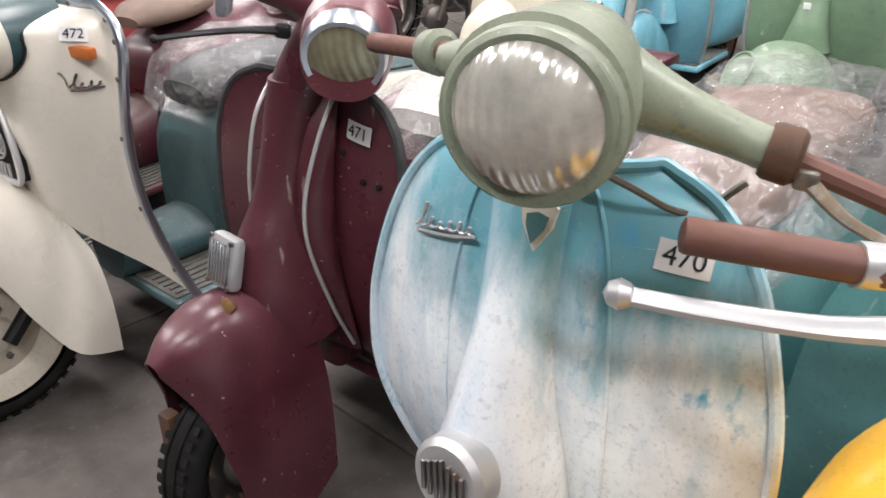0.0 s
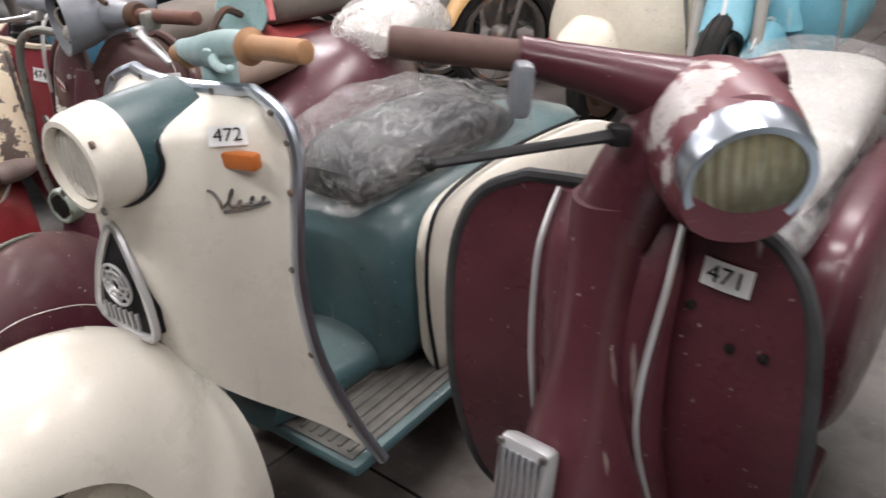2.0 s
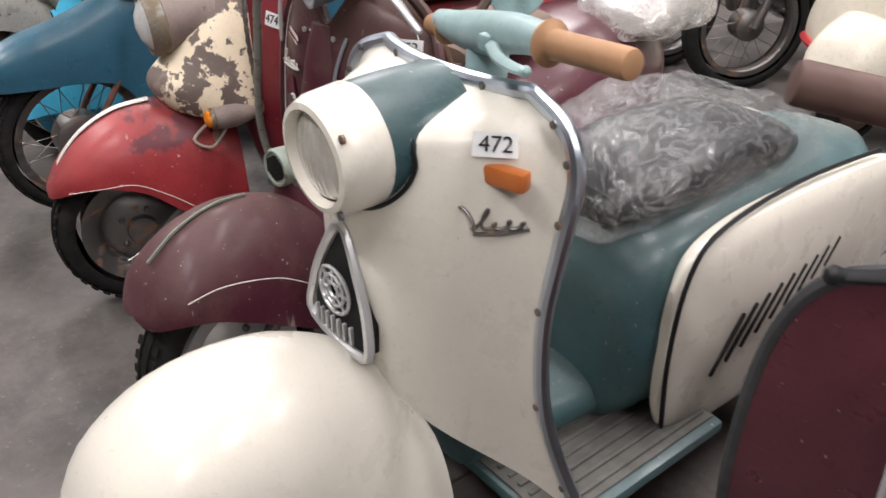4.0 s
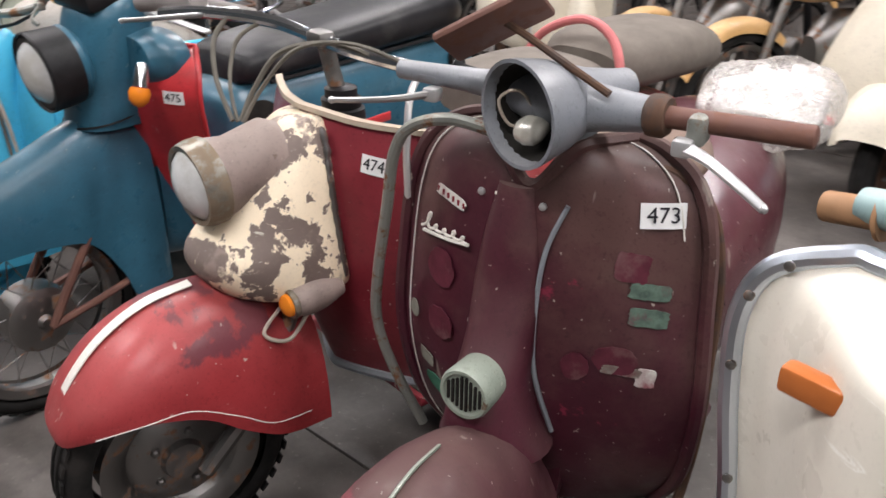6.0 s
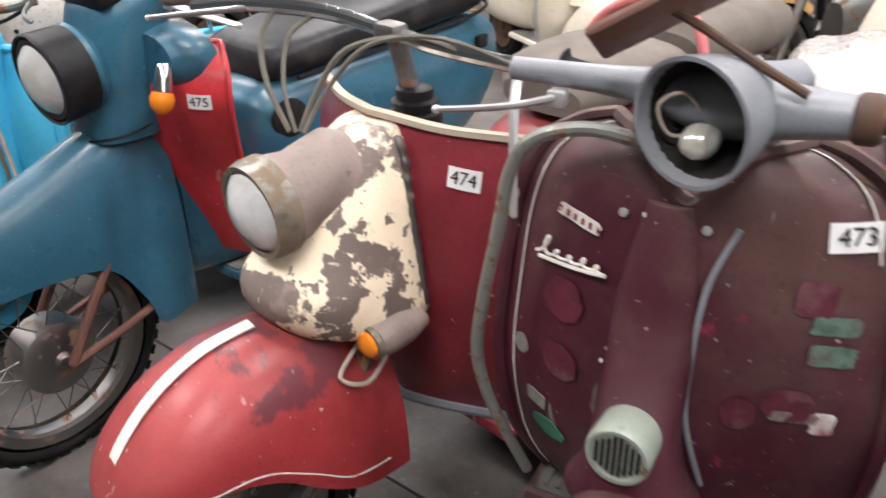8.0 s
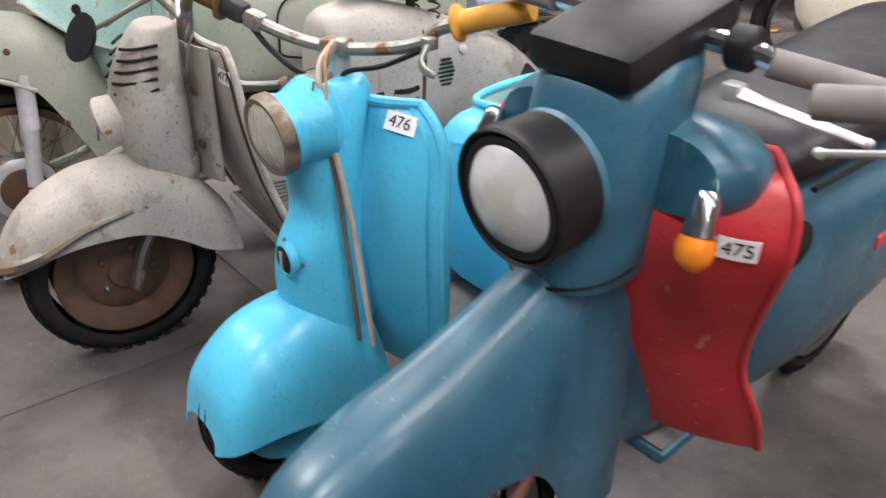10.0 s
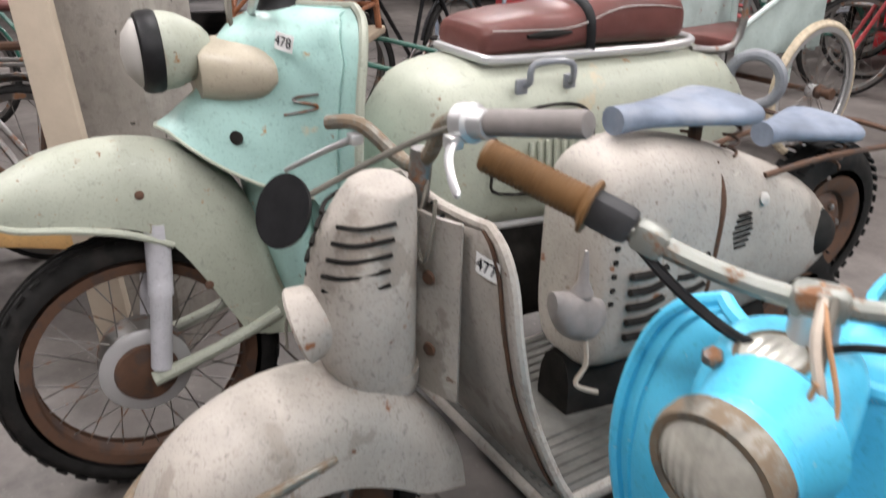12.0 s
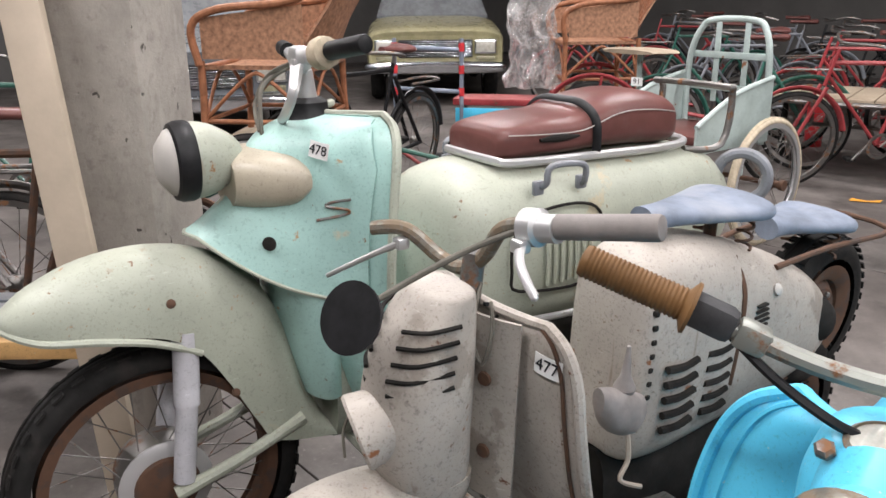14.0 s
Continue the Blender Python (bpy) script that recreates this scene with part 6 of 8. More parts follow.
for sx in (-1, 1):
    part("vent_hole", lathe([(0.0, 0.0), (0.045, 0.001), (0.05, 0.004), (0.044, 0.006)], (sx * 0.150, 0.30, 0.665), (sx, -0.3, 0), 24), DARK_HOLE, rb, "dark oval opening")
    part("latch_hole", block((sx * 0.165, 1.15, 0.68), (0.02, 0.05, 0.04), 0.004), DARK_HOLE, rb)
    part("side_mark", block((sx * 0.178, 0.72, 0.56), (0.012, 0.16, 0.03), 0.004), BRIGHT_RED, rb, "small red side plate")
part("seat", hull([(0.28, 0.74, 0.80, 0.09, 3), (0.34, 0.74, 0.84, 0.14, 3.2), (0.7, 0.75, 0.87, 0.16, 3.2), (1.1, 0.76, 0.90, 0.16, 3.2), (1.24, 0.77, 0.87, 0.12, 3)], 26), VINYL_BLACK, s, "dusty black vinyl bench seat")
part("seat_piping", tube([(0.15, 0.34, 0.755), (0.168, 0.7, 0.765), (0.168, 1.1, 0.775), (0.10, 1.25, 0.785), (-0.10, 1.25, 0.785), (-0.168, 1.1, 0.775), (-0.168, 0.7, 0.765), (-0.15, 0.34, 0.755)], 0.006, 6, 4), BLACK, s)
belly(s, 0.4, 1.0, 0.2, 0.36)

# ---- 476: bright cyan ----
s = scooter(-4.405, 0.906, 0.8, "bright cyan scooter with frayed cables down its leg shield, tag 476", lean=0.3)
fn = shield_fn([(0.22, 0.04, 0.18), (0.34, 0.0, 0.23), (0.50, -0.02, 0.262), (0.62, -0.02, 0.262), (0.72, 0.0, 0.245), (0.78, 0.012, 0.208), (0.812, 0.02, 0.15)], 0.06, 2.2)
sh = part("leg_shield", sheet(fn, 30, 28, 0.006), CYAN, s, "bright cyan leg shield with raised border")
part("shield_rim", tube(edge_of(fn, 22, off=-0.004), 0.011, 8, 2), CYAN, sh)
part("inner_rib", tube(edge_of(fn, 22, 0.86, -0.001, 0.05), 0.005, 6, 2), CYAN, sh)
part("spine", hull([(0.36, -0.17, 0.03, 0.095, 2.2), (0.46, -0.175, 0.03, 0.085, 2.2), (0.53, -0.165, 0.03, 0.08, 2.1), (0.60, -0.13, 0.03, 0.075, 2), (0.68, -0.13, 0.03, 0.08, 2), (0.78, -0.125, 0.04, 0.085, 2), (0.825, -0.105, 0.05, 0.08, 2), (0.85, -0.085, 0.04, 0.07, 2), (0.858, -0.06, 0.03, 0.055, 2)], 28, axis="z"), CYAN, sh)
lamp(s, (0.025, -0.175, 0.775), (0.02, -1, -0.12), 0.073, 0.12, CYAN, BRASSY, LENS_CLEAR, 0.022, 0.022, 0.9, "headlamp", None, "headlamp with tarnished rim")
sp = part("speedometer", lathe([(0.038, 0), (0.040, 0.008), (0.034, 0.012), (0.033, 0.008), (0, 0.008)], (0.0, -0.06, 0.850), (0, -0.2, 1), 26), BRASSY, s, "empty speedometer ring")
part("dial", lathe([(0.033, 0.009), (0, 0.0095)], (0.0, -0.06, 0.850), (0, -0.2, 1), 22), LENS_CLEAR, sp)
part("bolt", lathe([(0.012, 0), (0.012, 0.008), (0.008, 0.012)], (-0.045, -0.095, 0.842), (0, -0.6, 0.8), 6), STEEL, s)
hn = part("horn_cover", lathe([(0.034, -0.01), (0.036, 0.004), (0.030, 0.008), (0.028, 0.003), (0, 0.003)], (0.035, -0.172, 0.528), (0, -1, 0), 24), CYAN, s)
part("horn_hole", lathe([(0.027, 0), (0.02, 0.004), (0, 0.005)], (0.035, -0.178, 0.528), (0, -1, 0), 18), DARK_HOLE, hn)
part("horn_bar", block((0.035, -0.184, 0.528), (0.008, 0.004, 0.04), 0.001), ALU, hn)
screws(s, [(-0.012, -0.165, 0.528), (0.078, -0.16, 0.528), (0.035, -0.172, 0.57)], r=0.004)
number_tag(sh, "476", spot(fn, 0.14, 0.783, 0.004), out(fn, 0.14, 0.783), -6, 0.068, 0.036, 0.032)
part("mudguard", hood([(-0.38, 0.22), (-0.355, 0.31), (-0.29, 0.38), (-0.21, 0.415), (-0.12, 0.42), (-0.02, 0.38)], [(-0.39, 0.18), (-0.36, 0.19), (-0.29, 0.2), (-0.23, 0.2), (-0.12, 0.19), (0.0, 0.19)], [0.07, 0.11, 0.125, 0.13, 0.13, 0.12]), CYAN, s, "bright cyan mudguard")
wheel(s, -0.19, 0.19, 0.19, 0.09, 0.12, rim_mat=CYAN)
wheel(s, 0.92, 0.2, 0.2, 0.09, 0.125, rim_mat=CYAN)
part("stem", tube([(0.01, -0.008, 0.82), (0.01, -0.012, 0.90)], 0.026, 14, 1), ALU, s)
part("bar_clamp", block((0.012, -0.012, 0.908), (0.06, 0.045, 0.036), 0.012, pose(0, 0, 0, 0, 0, 27)), BAR_GREY, s)
bar = part("handlebar", tube([(-0.206, -0.123, 0.969), (-0.148, -0.094, 0.944), (-0.071, -0.056, 0.918), (0.01, -0.015, 0.906), (0.107, 0.034, 0.914), (0.174, 0.067, 0.932), (0.20, 0.08, 0.957), (0.25, 0.10, 0.972)], 0.0125, 10, 5), BAR_GREY, s, "worn grey green handlebar")
part("switch_box", block((-0.188, -0.114, 0.962), (0.065, 0.036, 0.042), 0.012, pose(0, 0, 0, 0, 20, 27)), EDGE_RUBBER, bar)
part("lever_clamp", block((-0.145, -0.092, 0.943), (0.04, 0.034, 0.034), 0.008, pose(0, 0, 0, 0, 20, 27)), BAR_GREY, bar)
grip(bar, (-0.205, -0.123, 0.968), (-0.325, -0.182, 1.012), 0.0205, GRIP_OCHRE, 22, True, "grip", "ribbed ochre grip")
grip(bar, (0.235, 0.094, 0.97), (0.36, 0.15, 1.005), 0.0205, GRIP_ORANGE, 0, True, "grip", "orange rubber grip")
lever(bar, (0.20, 0.06, 0.935), (0.26, 0.02, 0.90), (0.0, -0.02, -0.01), BAR_GREY, 0.008, 0.006)
for k, (pts, mt, r) in enumerate((([(0.02, -0.02, 0.92), (0.045, -0.07, 0.89), (0.075, -0.085, 0.82), (0.10, -0.06, 0.6), (0.15, -0.06, 0.34)], CABLE_PALE, 0.006), ([(0.03, -0.02, 0.92), (0.055, -0.075, 0.87), (0.07, -0.085, 0.8), (0.083, -0.07, 0.62), (0.115, -0.07, 0.34)], CABLE, 0.006),
                                  ([(0.01, -0.01, 0.925), (0.05, -0.06, 0.90), (0.085, -0.085, 0.84), (0.06, -0.10, 0.82), (0.065, -0.095, 0.87)], GRIP_TAN, 0.003), ([(-0.165, -0.10, 0.94), (-0.11, -0.09, 0.90), (-0.05, -0.075, 0.868), (-0.02, -0.05, 0.85)], BLACK, 0.006),
                                  ([(0.18, 0.06, 0.92), (0.11, 0.02, 0.885), (0.05, -0.01, 0.87), (0.02, -0.02, 0.85)], BLACK, 0.005))):
    part("cable", tube(pts, r, 6, 6), mt, s)
footboard(s, 0.06, 0.45, 0.24, 0.22, CYAN)
rb = part("rear_body", hull([(0.34, 0.26, 0.62, 0.16, 3), (0.42, 0.24, 0.68, 0.21, 3.2), (0.75, 0.24, 0.68, 0.23, 3.2), (1.05, 0.30, 0.62, 0.19, 2.8), (1.2, 0.40, 0.54, 0.08, 2.4)], 28), CYAN, s, "cyan rear bodywork")
# dark sheet on the body top; the hollow's shade is in its colour
part("seat_hole_shade", hull([(0.44, 0.665, 0.684, 0.10, 2.4), (0.5, 0.665, 0.687, 0.15, 2.6), (0.8, 0.665, 0.687, 0.15, 2.6), (0.9, 0.665, 0.684, 0.10, 2.4)], 22), TEAL_DARK, rb, "dark teal sheet as the shade in the missing seat's hole")
part("opening_rim", tube([(-0.13, 0.45, 0.685), (0, 0.43, 0.69), (0.13, 0.45, 0.685), (0.165, 0.65, 0.69), (0.13, 0.88, 0.685), (0, 0.92, 0.68), (-0.13, 0.88, 0.685), (-0.165, 0.65, 0.69)], 0.010, 8, 4, None, True), CYAN, rb)
for k in range(5):
    part("vent_slot", block((0.228, 0.60 + 0.05 * k, 0.46 - 0.012 * k), (0.012, 0.03, 0.010), 0.003, pose(0, 0, 0, -25)), DARK_HOLE, rb)
part("grab_rail", tube([(0.12, 0.78, 0.68), (0.13, 0.80, 0.80), (0.10, 0.95, 0.83), (-0.10, 0.95, 0.83), (-0.13, 0.80, 0.80), (-0.12, 0.78, 0.68)], 0.008, 8, 5), CHROME, s, "chrome grab rail")
belly(s, 0.5, 1.0)

# ---- 477: dusty beige grey ----
s = scooter(-5.107, 0.9, -3.7, "dusty beige grey scooter with slotted nose, twin saddles, tag 477", lean=2.8)
fn = shield_fn([(0.27, 0.12, 0.275), (0.36, 0.075, 0.255), (0.50, 0.03, 0.228), (0.64, 0.0, 0.222), (0.74, -0.01, 0.212), (0.79, -0.01, 0.182), (0.81, -0.005, 0.135)], 0.02, 2.0)
sh = part("leg_shield", sheet(fn, 28, 28, 0.006), BEIGE_GREY, s, "beige grey leg shield with rusted border")
part("shield_rim", tube(edge_of(fn, 22, off=-0.002), 0.010, 8, 2), BEIGE_GREY, sh)
part("rust_bead", tube(edge_of(fn, 22, 0.86, -0.003, 0.08), 0.004, 6, 2), RUST, sh, "rusty bead line")
part("apron", sheet(lambda u, v: (u * 0.105, -0.02 - 0.03 * (1 - u * u), 0.46 + 0.35 * v), 12, 10, 0.006), BEIGE_GREY, s, "plain grey centre apron")
for x, z in ((0.055, 0.70), (0.06, 0.56), (-0.055, 0.70), (-0.06, 0.56)):
    part("bolt_hole", lathe([(0.014, 0), (0.012, 0.004), (0, 0.005)], (x, -0.05, z), (0.3 * x / abs(x), -1, 0), 14), RUST, s)
nose = part("nose", hull([(0.49, -0.19, -0.07, 0.055, 2.6), (0.53, -0.215, -0.06, 0.072, 2.6), (0.62, -0.245, -0.06, 0.082, 2.5), (0.72, -0.235, -0.06, 0.086, 2.5), (0.80, -0.20, -0.06, 0.080, 2.5), (0.855, -0.16, -0.06, 0.068, 2.5), (0.865, -0.14, -0.065, 0.06, 2.5)], 30, axis="z"), BEIGE_GREY, s, "slotted beige grey nose")
for k in range(5):
    for sx in (-1, 1):
        z = 0.715 + 0.026 * k
        part("vent_slot", tube([(sx * 0.030, -0.232 + 0.38 * max(0, z - 0.74), z), (sx * 0.066, -0.205 + 0.38 * max(0, z - 0.74), z + 0.004), (sx * 0.087, -0.14 + 0.15 * max(0, z - 0.74), z + 0.012)], 0.0042, 6, 4), DARK_HOLE, nose)
ho = part("lamp_socket", lathe([(0.050, -0.06), (0.060, -0.02), (0.066, 0.018), (0.062, 0.023), (0.057, 0.018), (0.050, -0.03)], (-0.008, -0.242, 0.640), (-0.35, -1, -0.35), 30, cap=False), BEIGE_GREY, s, "empty headlamp socket")
part("inner_shell", lathe([(0.054, -0.02), (0.045, -0.05), (0, -0.06)], (-0.008, -0.242, 0.640), (-0.35, -1, -0.35), 24), DARK_HOLE, ho)
part("wire", tube([(0.0, -0.23, 0.66), (-0.02, -0.26, 0.67), (-0.04, -0.27, 0.63), (-0.02, -0.28, 0.59)], 0.003, 6), CABLE, ho)
part("nose_foot", hull([(0.44, -0.14, -0.06, 0.04, 2.4), (0.48, -0.18, -0.05, 0.06, 2.4), (0.52, -0.20, -0.05, 0.07, 2.4)], 20, axis="z"), BEIGE_GREY, s)
number_tag(sh, "477", spot(fn, 0.155, 0.752, 0.004), out(fn, 0.155, 0.752), -2, 0.056, 0.036, 0.031)
mg = part("mudguard", hood([(-0.565, 0.35), (-0.525, 0.425), (-0.455, 0.49), (-0.35, 0.535), (-0.24, 0.54), (-0.14, 0.515), (-0.06, 0.45), (0.0, 0.37)], [(-0.57, 0.325), (-0.52, 0.345), (-0.43, 0.375), (-0.34, 0.385), (-0.24, 0.375), (-0.15, 0.33), (-0.08, 0.28), (0.01, 0.25)], [0.065, 0.095, 0.11, 0.118, 0.118, 0.115, 0.11, 0.10]), BEIGE_GREY, s, "rust-speckled beige grey mudguard")
part("bumper_trim", tube([(0.118, -0.26, 0.45), (0.118, -0.38, 0.425), (0.104, -0.49, 0.375), (0.05, -0.563, 0.348), (-0.05, -0.563, 0.348), (-0.104, -0.49, 0.375), (-0.118, -0.38, 0.425)], [0.006, 0.011, 0.017, 0.019, 0.019, 0.017, 0.011], 8, 5), BRASSY, mg, "tarnished bumper moulding")
wheel(s, -0.29, 0.245, 0.245, 0.085, 0.165, rim_mat=RUST)
part("fork", tube([(0.075, -0.15, 0.45), (0.08, -0.24, 0.33), (0.08, -0.28, 0.215)], 0.017, 8), STEEL, s)
wheel(s, 1.02, 0.24, 0.24, 0.10, 0.14, rim_mat=RUST)
part("stem", tube([(-0.02, -0.03, 0.8), (-0.02, -0.02, 0.90)], 0.02, 12, 1), STEEL, s)
bar = part("handlebar", tube([(-0.22, -0.10, 0.90), (-0.17, -0.06, 0.905), (-0.12, -0.02, 0.86), (-0.05, -0.02, 0.86), (0.005, -0.02, 0.90), (0.06, -0.03, 0.965), (0.14, -0.035, 0.995)], 0.0135, 10, 5), BRASSY, s, "tarnished bent handlebar")
part("throttle_drum", lathe([(0.018, 0), (0.03, 0.004), (0.03, 0.03), (0.022, 0.034), (0.022, 0.065)], (0.115, -0.035, 0.985), (1, 0.15, 0.2), 22), ALU, bar)
grip(bar, (0.175, -0.025, 1.0), (0.325, 0.025, 1.032), 0.0195, GRIP_GREY, 0, False, "grip", "worn grey grip")
lever(bar, (0.135, -0.06, 0.965), (0.225, -0.11, 0.925), (0.0, -0.01, 0.0), ALU, 0.008, 0.005)
lever(bar, (-0.17, -0.07, 0.88), (-0.28, -0.16, 0.80), (0.0, -0.01, 0.0), ALU, 0.008, 0.005)
part("cable", tube([(0.11, -0.035, 0.98), (0.06, -0.09, 0.945), (0.02, -0.17, 0.90), (0.0, -0.255, 0.86)], 0.0055, 8, 6), CABLE, s)
mr = part("mirror", lathe([(0.0, -0.022), (0.037, -0.017), (0.056, -0.004), (0.058, 0.004), (0, 0.006)], (0.0, -0.275, 0.85), (0.25, -0.85, 0.45), 28), BLACK, s, "round black mirror back")
part("coil_spring", tube([(0.02 + 0.013 * math.cos(a), -0.01 + 0.013 * math.sin(a), 0.74 + 0.0045 * a) for a in [0.7 * k for k in range(26)]], 0.004, 6, 2), BLACK, s)
part("cable", tube([(0.0, -0.02, 0.85), (0.03, -0.06, 0.78), (0.07, -0.07, 0.74), (0.08, -0.06, 0.80), (0.04, -0.03, 0.83)], 0.0035, 6), CABLE, s)
footboard(s, 0.1, 0.48, 0.26, 0.25, BEIGE_GREY)
rb = part("rear_body", hull([(0.31, 0.40, 0.78, 0.085, 3.6), (0.34, 0.38, 0.83, 0.11, 3.8), (0.47, 0.37, 0.85, 0.128, 3.2), (0.70, 0.38, 0.79, 0.128, 2.8), (0.95, 0.40, 0.68, 0.115, 2.6), (1.10, 0.44, 0.56, 0.07, 2.3)], 30), BEIGE_GREY, s, "beige grey engine cover with louvres")
for row in range(5):
    for col in (0, 1):
        part("louvre", tube([(0.125, 0.36 + 0.125 * col, 0.62 - 0.034 * row), (0.1285, 0.41 + 0.12 * col, 0.615 - 0.034 * row), (0.1275, 0.45 + 0.115 * col, 0.62 - 0.034 * row)], 0.0085, 6, 3), DARK_HOLE, rb)
for k in range(7):
    part("louvre", block((0.098, 0.332, 0.74 - 0.03 * k), (0.022, 0.012, 0.012), 0.003), DARK_HOLE, rb)
    part("small_louvre", block((0.124, 0.66, 0.685 - 0.012 * k), (0.016, 0.06 - abs(k - 3) * 0.008, 0.006), 0.002), DARK_HOLE, rb)
part("knob", lathe([(0.012, 0), (0.014, 0.01), (0.0, 0.016)], (0.112, 0.725, 0.70), (1, 0, 0.5), 16), PALE_SEAT, rb)
part("rust_band", tube([(0.127, 0.58, 0.52), (0.129, 0.585, 0.63), (0.122, 0.59, 0.73), (0.08, 0.60, 0.795)], 0.006, 6, 5), RUST, rb)
part("tail_light_hole", hull([(0.93, 0.50, 0.62, 0.06, 2.4), (0.99, 0.48, 0.62, 0.075, 2.4), (1.02, 0.49, 0.6, 0.07, 2.4)], 20), DARK_HOLE, rb, "", Matrix.Translation((0.05, 0, 0)))
part("carburettor", hull([(0.17, 0.58, 0.63, 0.015, 2), (0.2, 0.53, 0.62, 0.03, 2.4), (0.25, 0.51, 0.60, 0.035, 2.6), (0.29, 0.52, 0.58, 0.02, 2.2)], 16), GRIP_GREY, s, "grimy cast carburettor", Matrix.Translation((0.12, 0, 0.01)))
part("intake_cap", lathe([(0.012, 0), (0.016, 0.02), (0.022, 0.035), (0.010, 0.06), (0.004, 0.12)], (0.12, 0.24, 0.585), (0, 0, 1), 14), GRIP_GREY, s, "grimy carburettor cap")
part("fuel_hose", tube([(0.13, 0.25, 0.53), (0.14, 0.25, 0.47), (0.15, 0.22, 0.44), (0.17, 0.26, 0.42)], 0.005, 6, 5), CABLE_PALE, s)


def bicycle_saddle(parent, y, z, material, ln=0.25, w=0.105):
    st = part("saddle", hull([(y, z - 0.02, z + 0.035, 0.03, 2.2), (y + ln * 0.2, z - 0.015, z + 0.03, 0.042, 2.2), (y + ln * 0.6, z - 0.02, z + 0.02, w * 0.8, 2.4), (y + ln * 0.9, z - 0.03, z + 0.025, w, 2.5), (y + ln, z - 0.02, z + 0.018, w * 0.75, 2.4)], 26), material, parent, "blue grey plastic bicycle saddle")
    for sx in (-1, 1):
        part("spring", tube([(sx * 0.055 + 0.016 * math.cos(a), y + ln * 0.85 + 0.016 * math.sin(a), z - 0.09 + 0.004 * a) for a in [0.8 * k for k in range(20)]], 0.0035, 6, 2), RUST, st)
    return st


bicycle_saddle(s, 0.385, 0.882, SADDLE_BLUE, 0.33)
bicycle_saddle(s, 0.84, 0.782, SADDLE_BLUE, 0.245)
part("saddle_post", tube([(0, 0.62, 0.74), (0, 0.62, 0.88)], 0.014, 8, 1), RUST, s)
part("rack", tube([(0.09, 0.75, 0.74), (0.10, 0.95, 0.75), (0.10, 1.25, 0.74), (-0.10, 1.25, 0.74), (-0.10, 0.95, 0.75), (-0.09, 0.75, 0.74)], 0.007, 8, 3), RUST, s)
belly(s, 0.3, 0.9, 0.14, 0.40)
part("rubber_ring", tube([(-0.29 + 0.062 * math.cos(a), 1.17 + 0.03 * math.cos(a), 0.80 + 0.068 * math.sin(a)) for a in [2 * math.pi * k / 20 for k in range(20)]], 0.016, 10, 2, None, True), SLATE, s, "speckled blue grey rubber ring")
part("ring_strap", tube([(-0.10, 1.20, 0.74), (-0.20, 1.19, 0.725), (-0.29, 1.17, 0.732)], 0.007, 6, 3), RUST, s)
wheel(s, 1.10, 0.52, 0.21, 0.10, 0.12, rim_mat=RUST)

# ---- 478: mint ----
s = scooter(-5.647, 0.867, -9.0, "weathered mint scooter with egg-shaped headlamp, brown bench seat, tag 478", lean=-0.7)
mg = part("mudguard", hood([(-0.618, 0.735), (-0.60, 0.75), (-0.555, 0.782), (-0.455, 0.822), (-0.33, 0.832), (-0.21, 0.803), (-0.12, 0.735), (-0.06, 0.615), (-0.02, 0.46), (0.02, 0.36)], [(-0.618, 0.728), (-0.60, 0.715), (-0.54, 0.70), (-0.44, 0.685), (-0.33, 0.66), (-0.26, 0.61), (-0.20, 0.51), (-0.155, 0.42), (-0.11, 0.36), (0.03, 0.33)], [0.012, 0.05, 0.078, 0.09, 0.094, 0.094, 0.094, 0.092, 0.09, 0.085], p=0.8), SAGE_PALE, s, "large sage mudguard with rust spots")
part("edge_roll", tube([(0.091, -0.26, 0.612), (0.094, -0.35, 0.655), (0.09, -0.45, 0.68), (0.075, -0.55, 0.695), (0.03, -0.61, 0.72), (-0.03, -0.61, 0.72), (-0.075, -0.55, 0.695), (-0.09, -0.45, 0.68), (-0.094, -0.35, 0.655)], 0.008, 8, 5), SAGE_PALE, mg)
for p in ((0.068, -0.31, 0.73), (0.09, -0.20, 0.506)):
    part("bolt", lathe([(0.010, 0), (0.009, 0.004), (0.004, 0.006)], p, (1, 0, 0.25), 12), RUST, mg, "", Matrix.Translation((0.02 if p[2] > 0.6 else 0.004, 0, 0)))
wheel(s, -0.355, 0.31, 0.31, 0.085, 0.242, "spoked", RUST, hub_r=0.095, spokes=36)
part("brake_plate", lathe([(0.098, 0.042), (0.10, 0.05), (0.085, 0.056), (0.05, 0.058), (0.046, 0.066), (0.015, 0.068), (0, 0.07)], (0, -0.355, 0.31), (1, 0, 0), 30), ALU, s, "aluminium brake plate with rusted centre")
part("brake_centre", lathe([(0.07, 0.058), (0.066, 0.066), (0.02, 0.072), (0, 0.074)], (0.001, -0.355, 0.31), (1, 0, 0), 26), RUST, s)
for sx in (-1, 1):
    part("shock_absorber", tube([(sx * 0.07, -0.285, 0.66), (sx * 0.078, -0.30, 0.50)], 0.027, 14, 1), GREY_PAINT, s, "grey telescopic shock absorber")
    part("shock_rod", tube([(sx * 0.078, -0.30, 0.50), (sx * 0.086, -0.325, 0.33)], 0.023, 12, 1), GREY_PAINT, s)
    part("swing_arm", tube([(sx * 0.09, -0.345, 0.305), (sx * 0.09, -0.2, 0.345), (sx * 0.085, -0.05, 0.40)], [0.017, 0.014, 0.016], 10), SAGE_PALE, s)
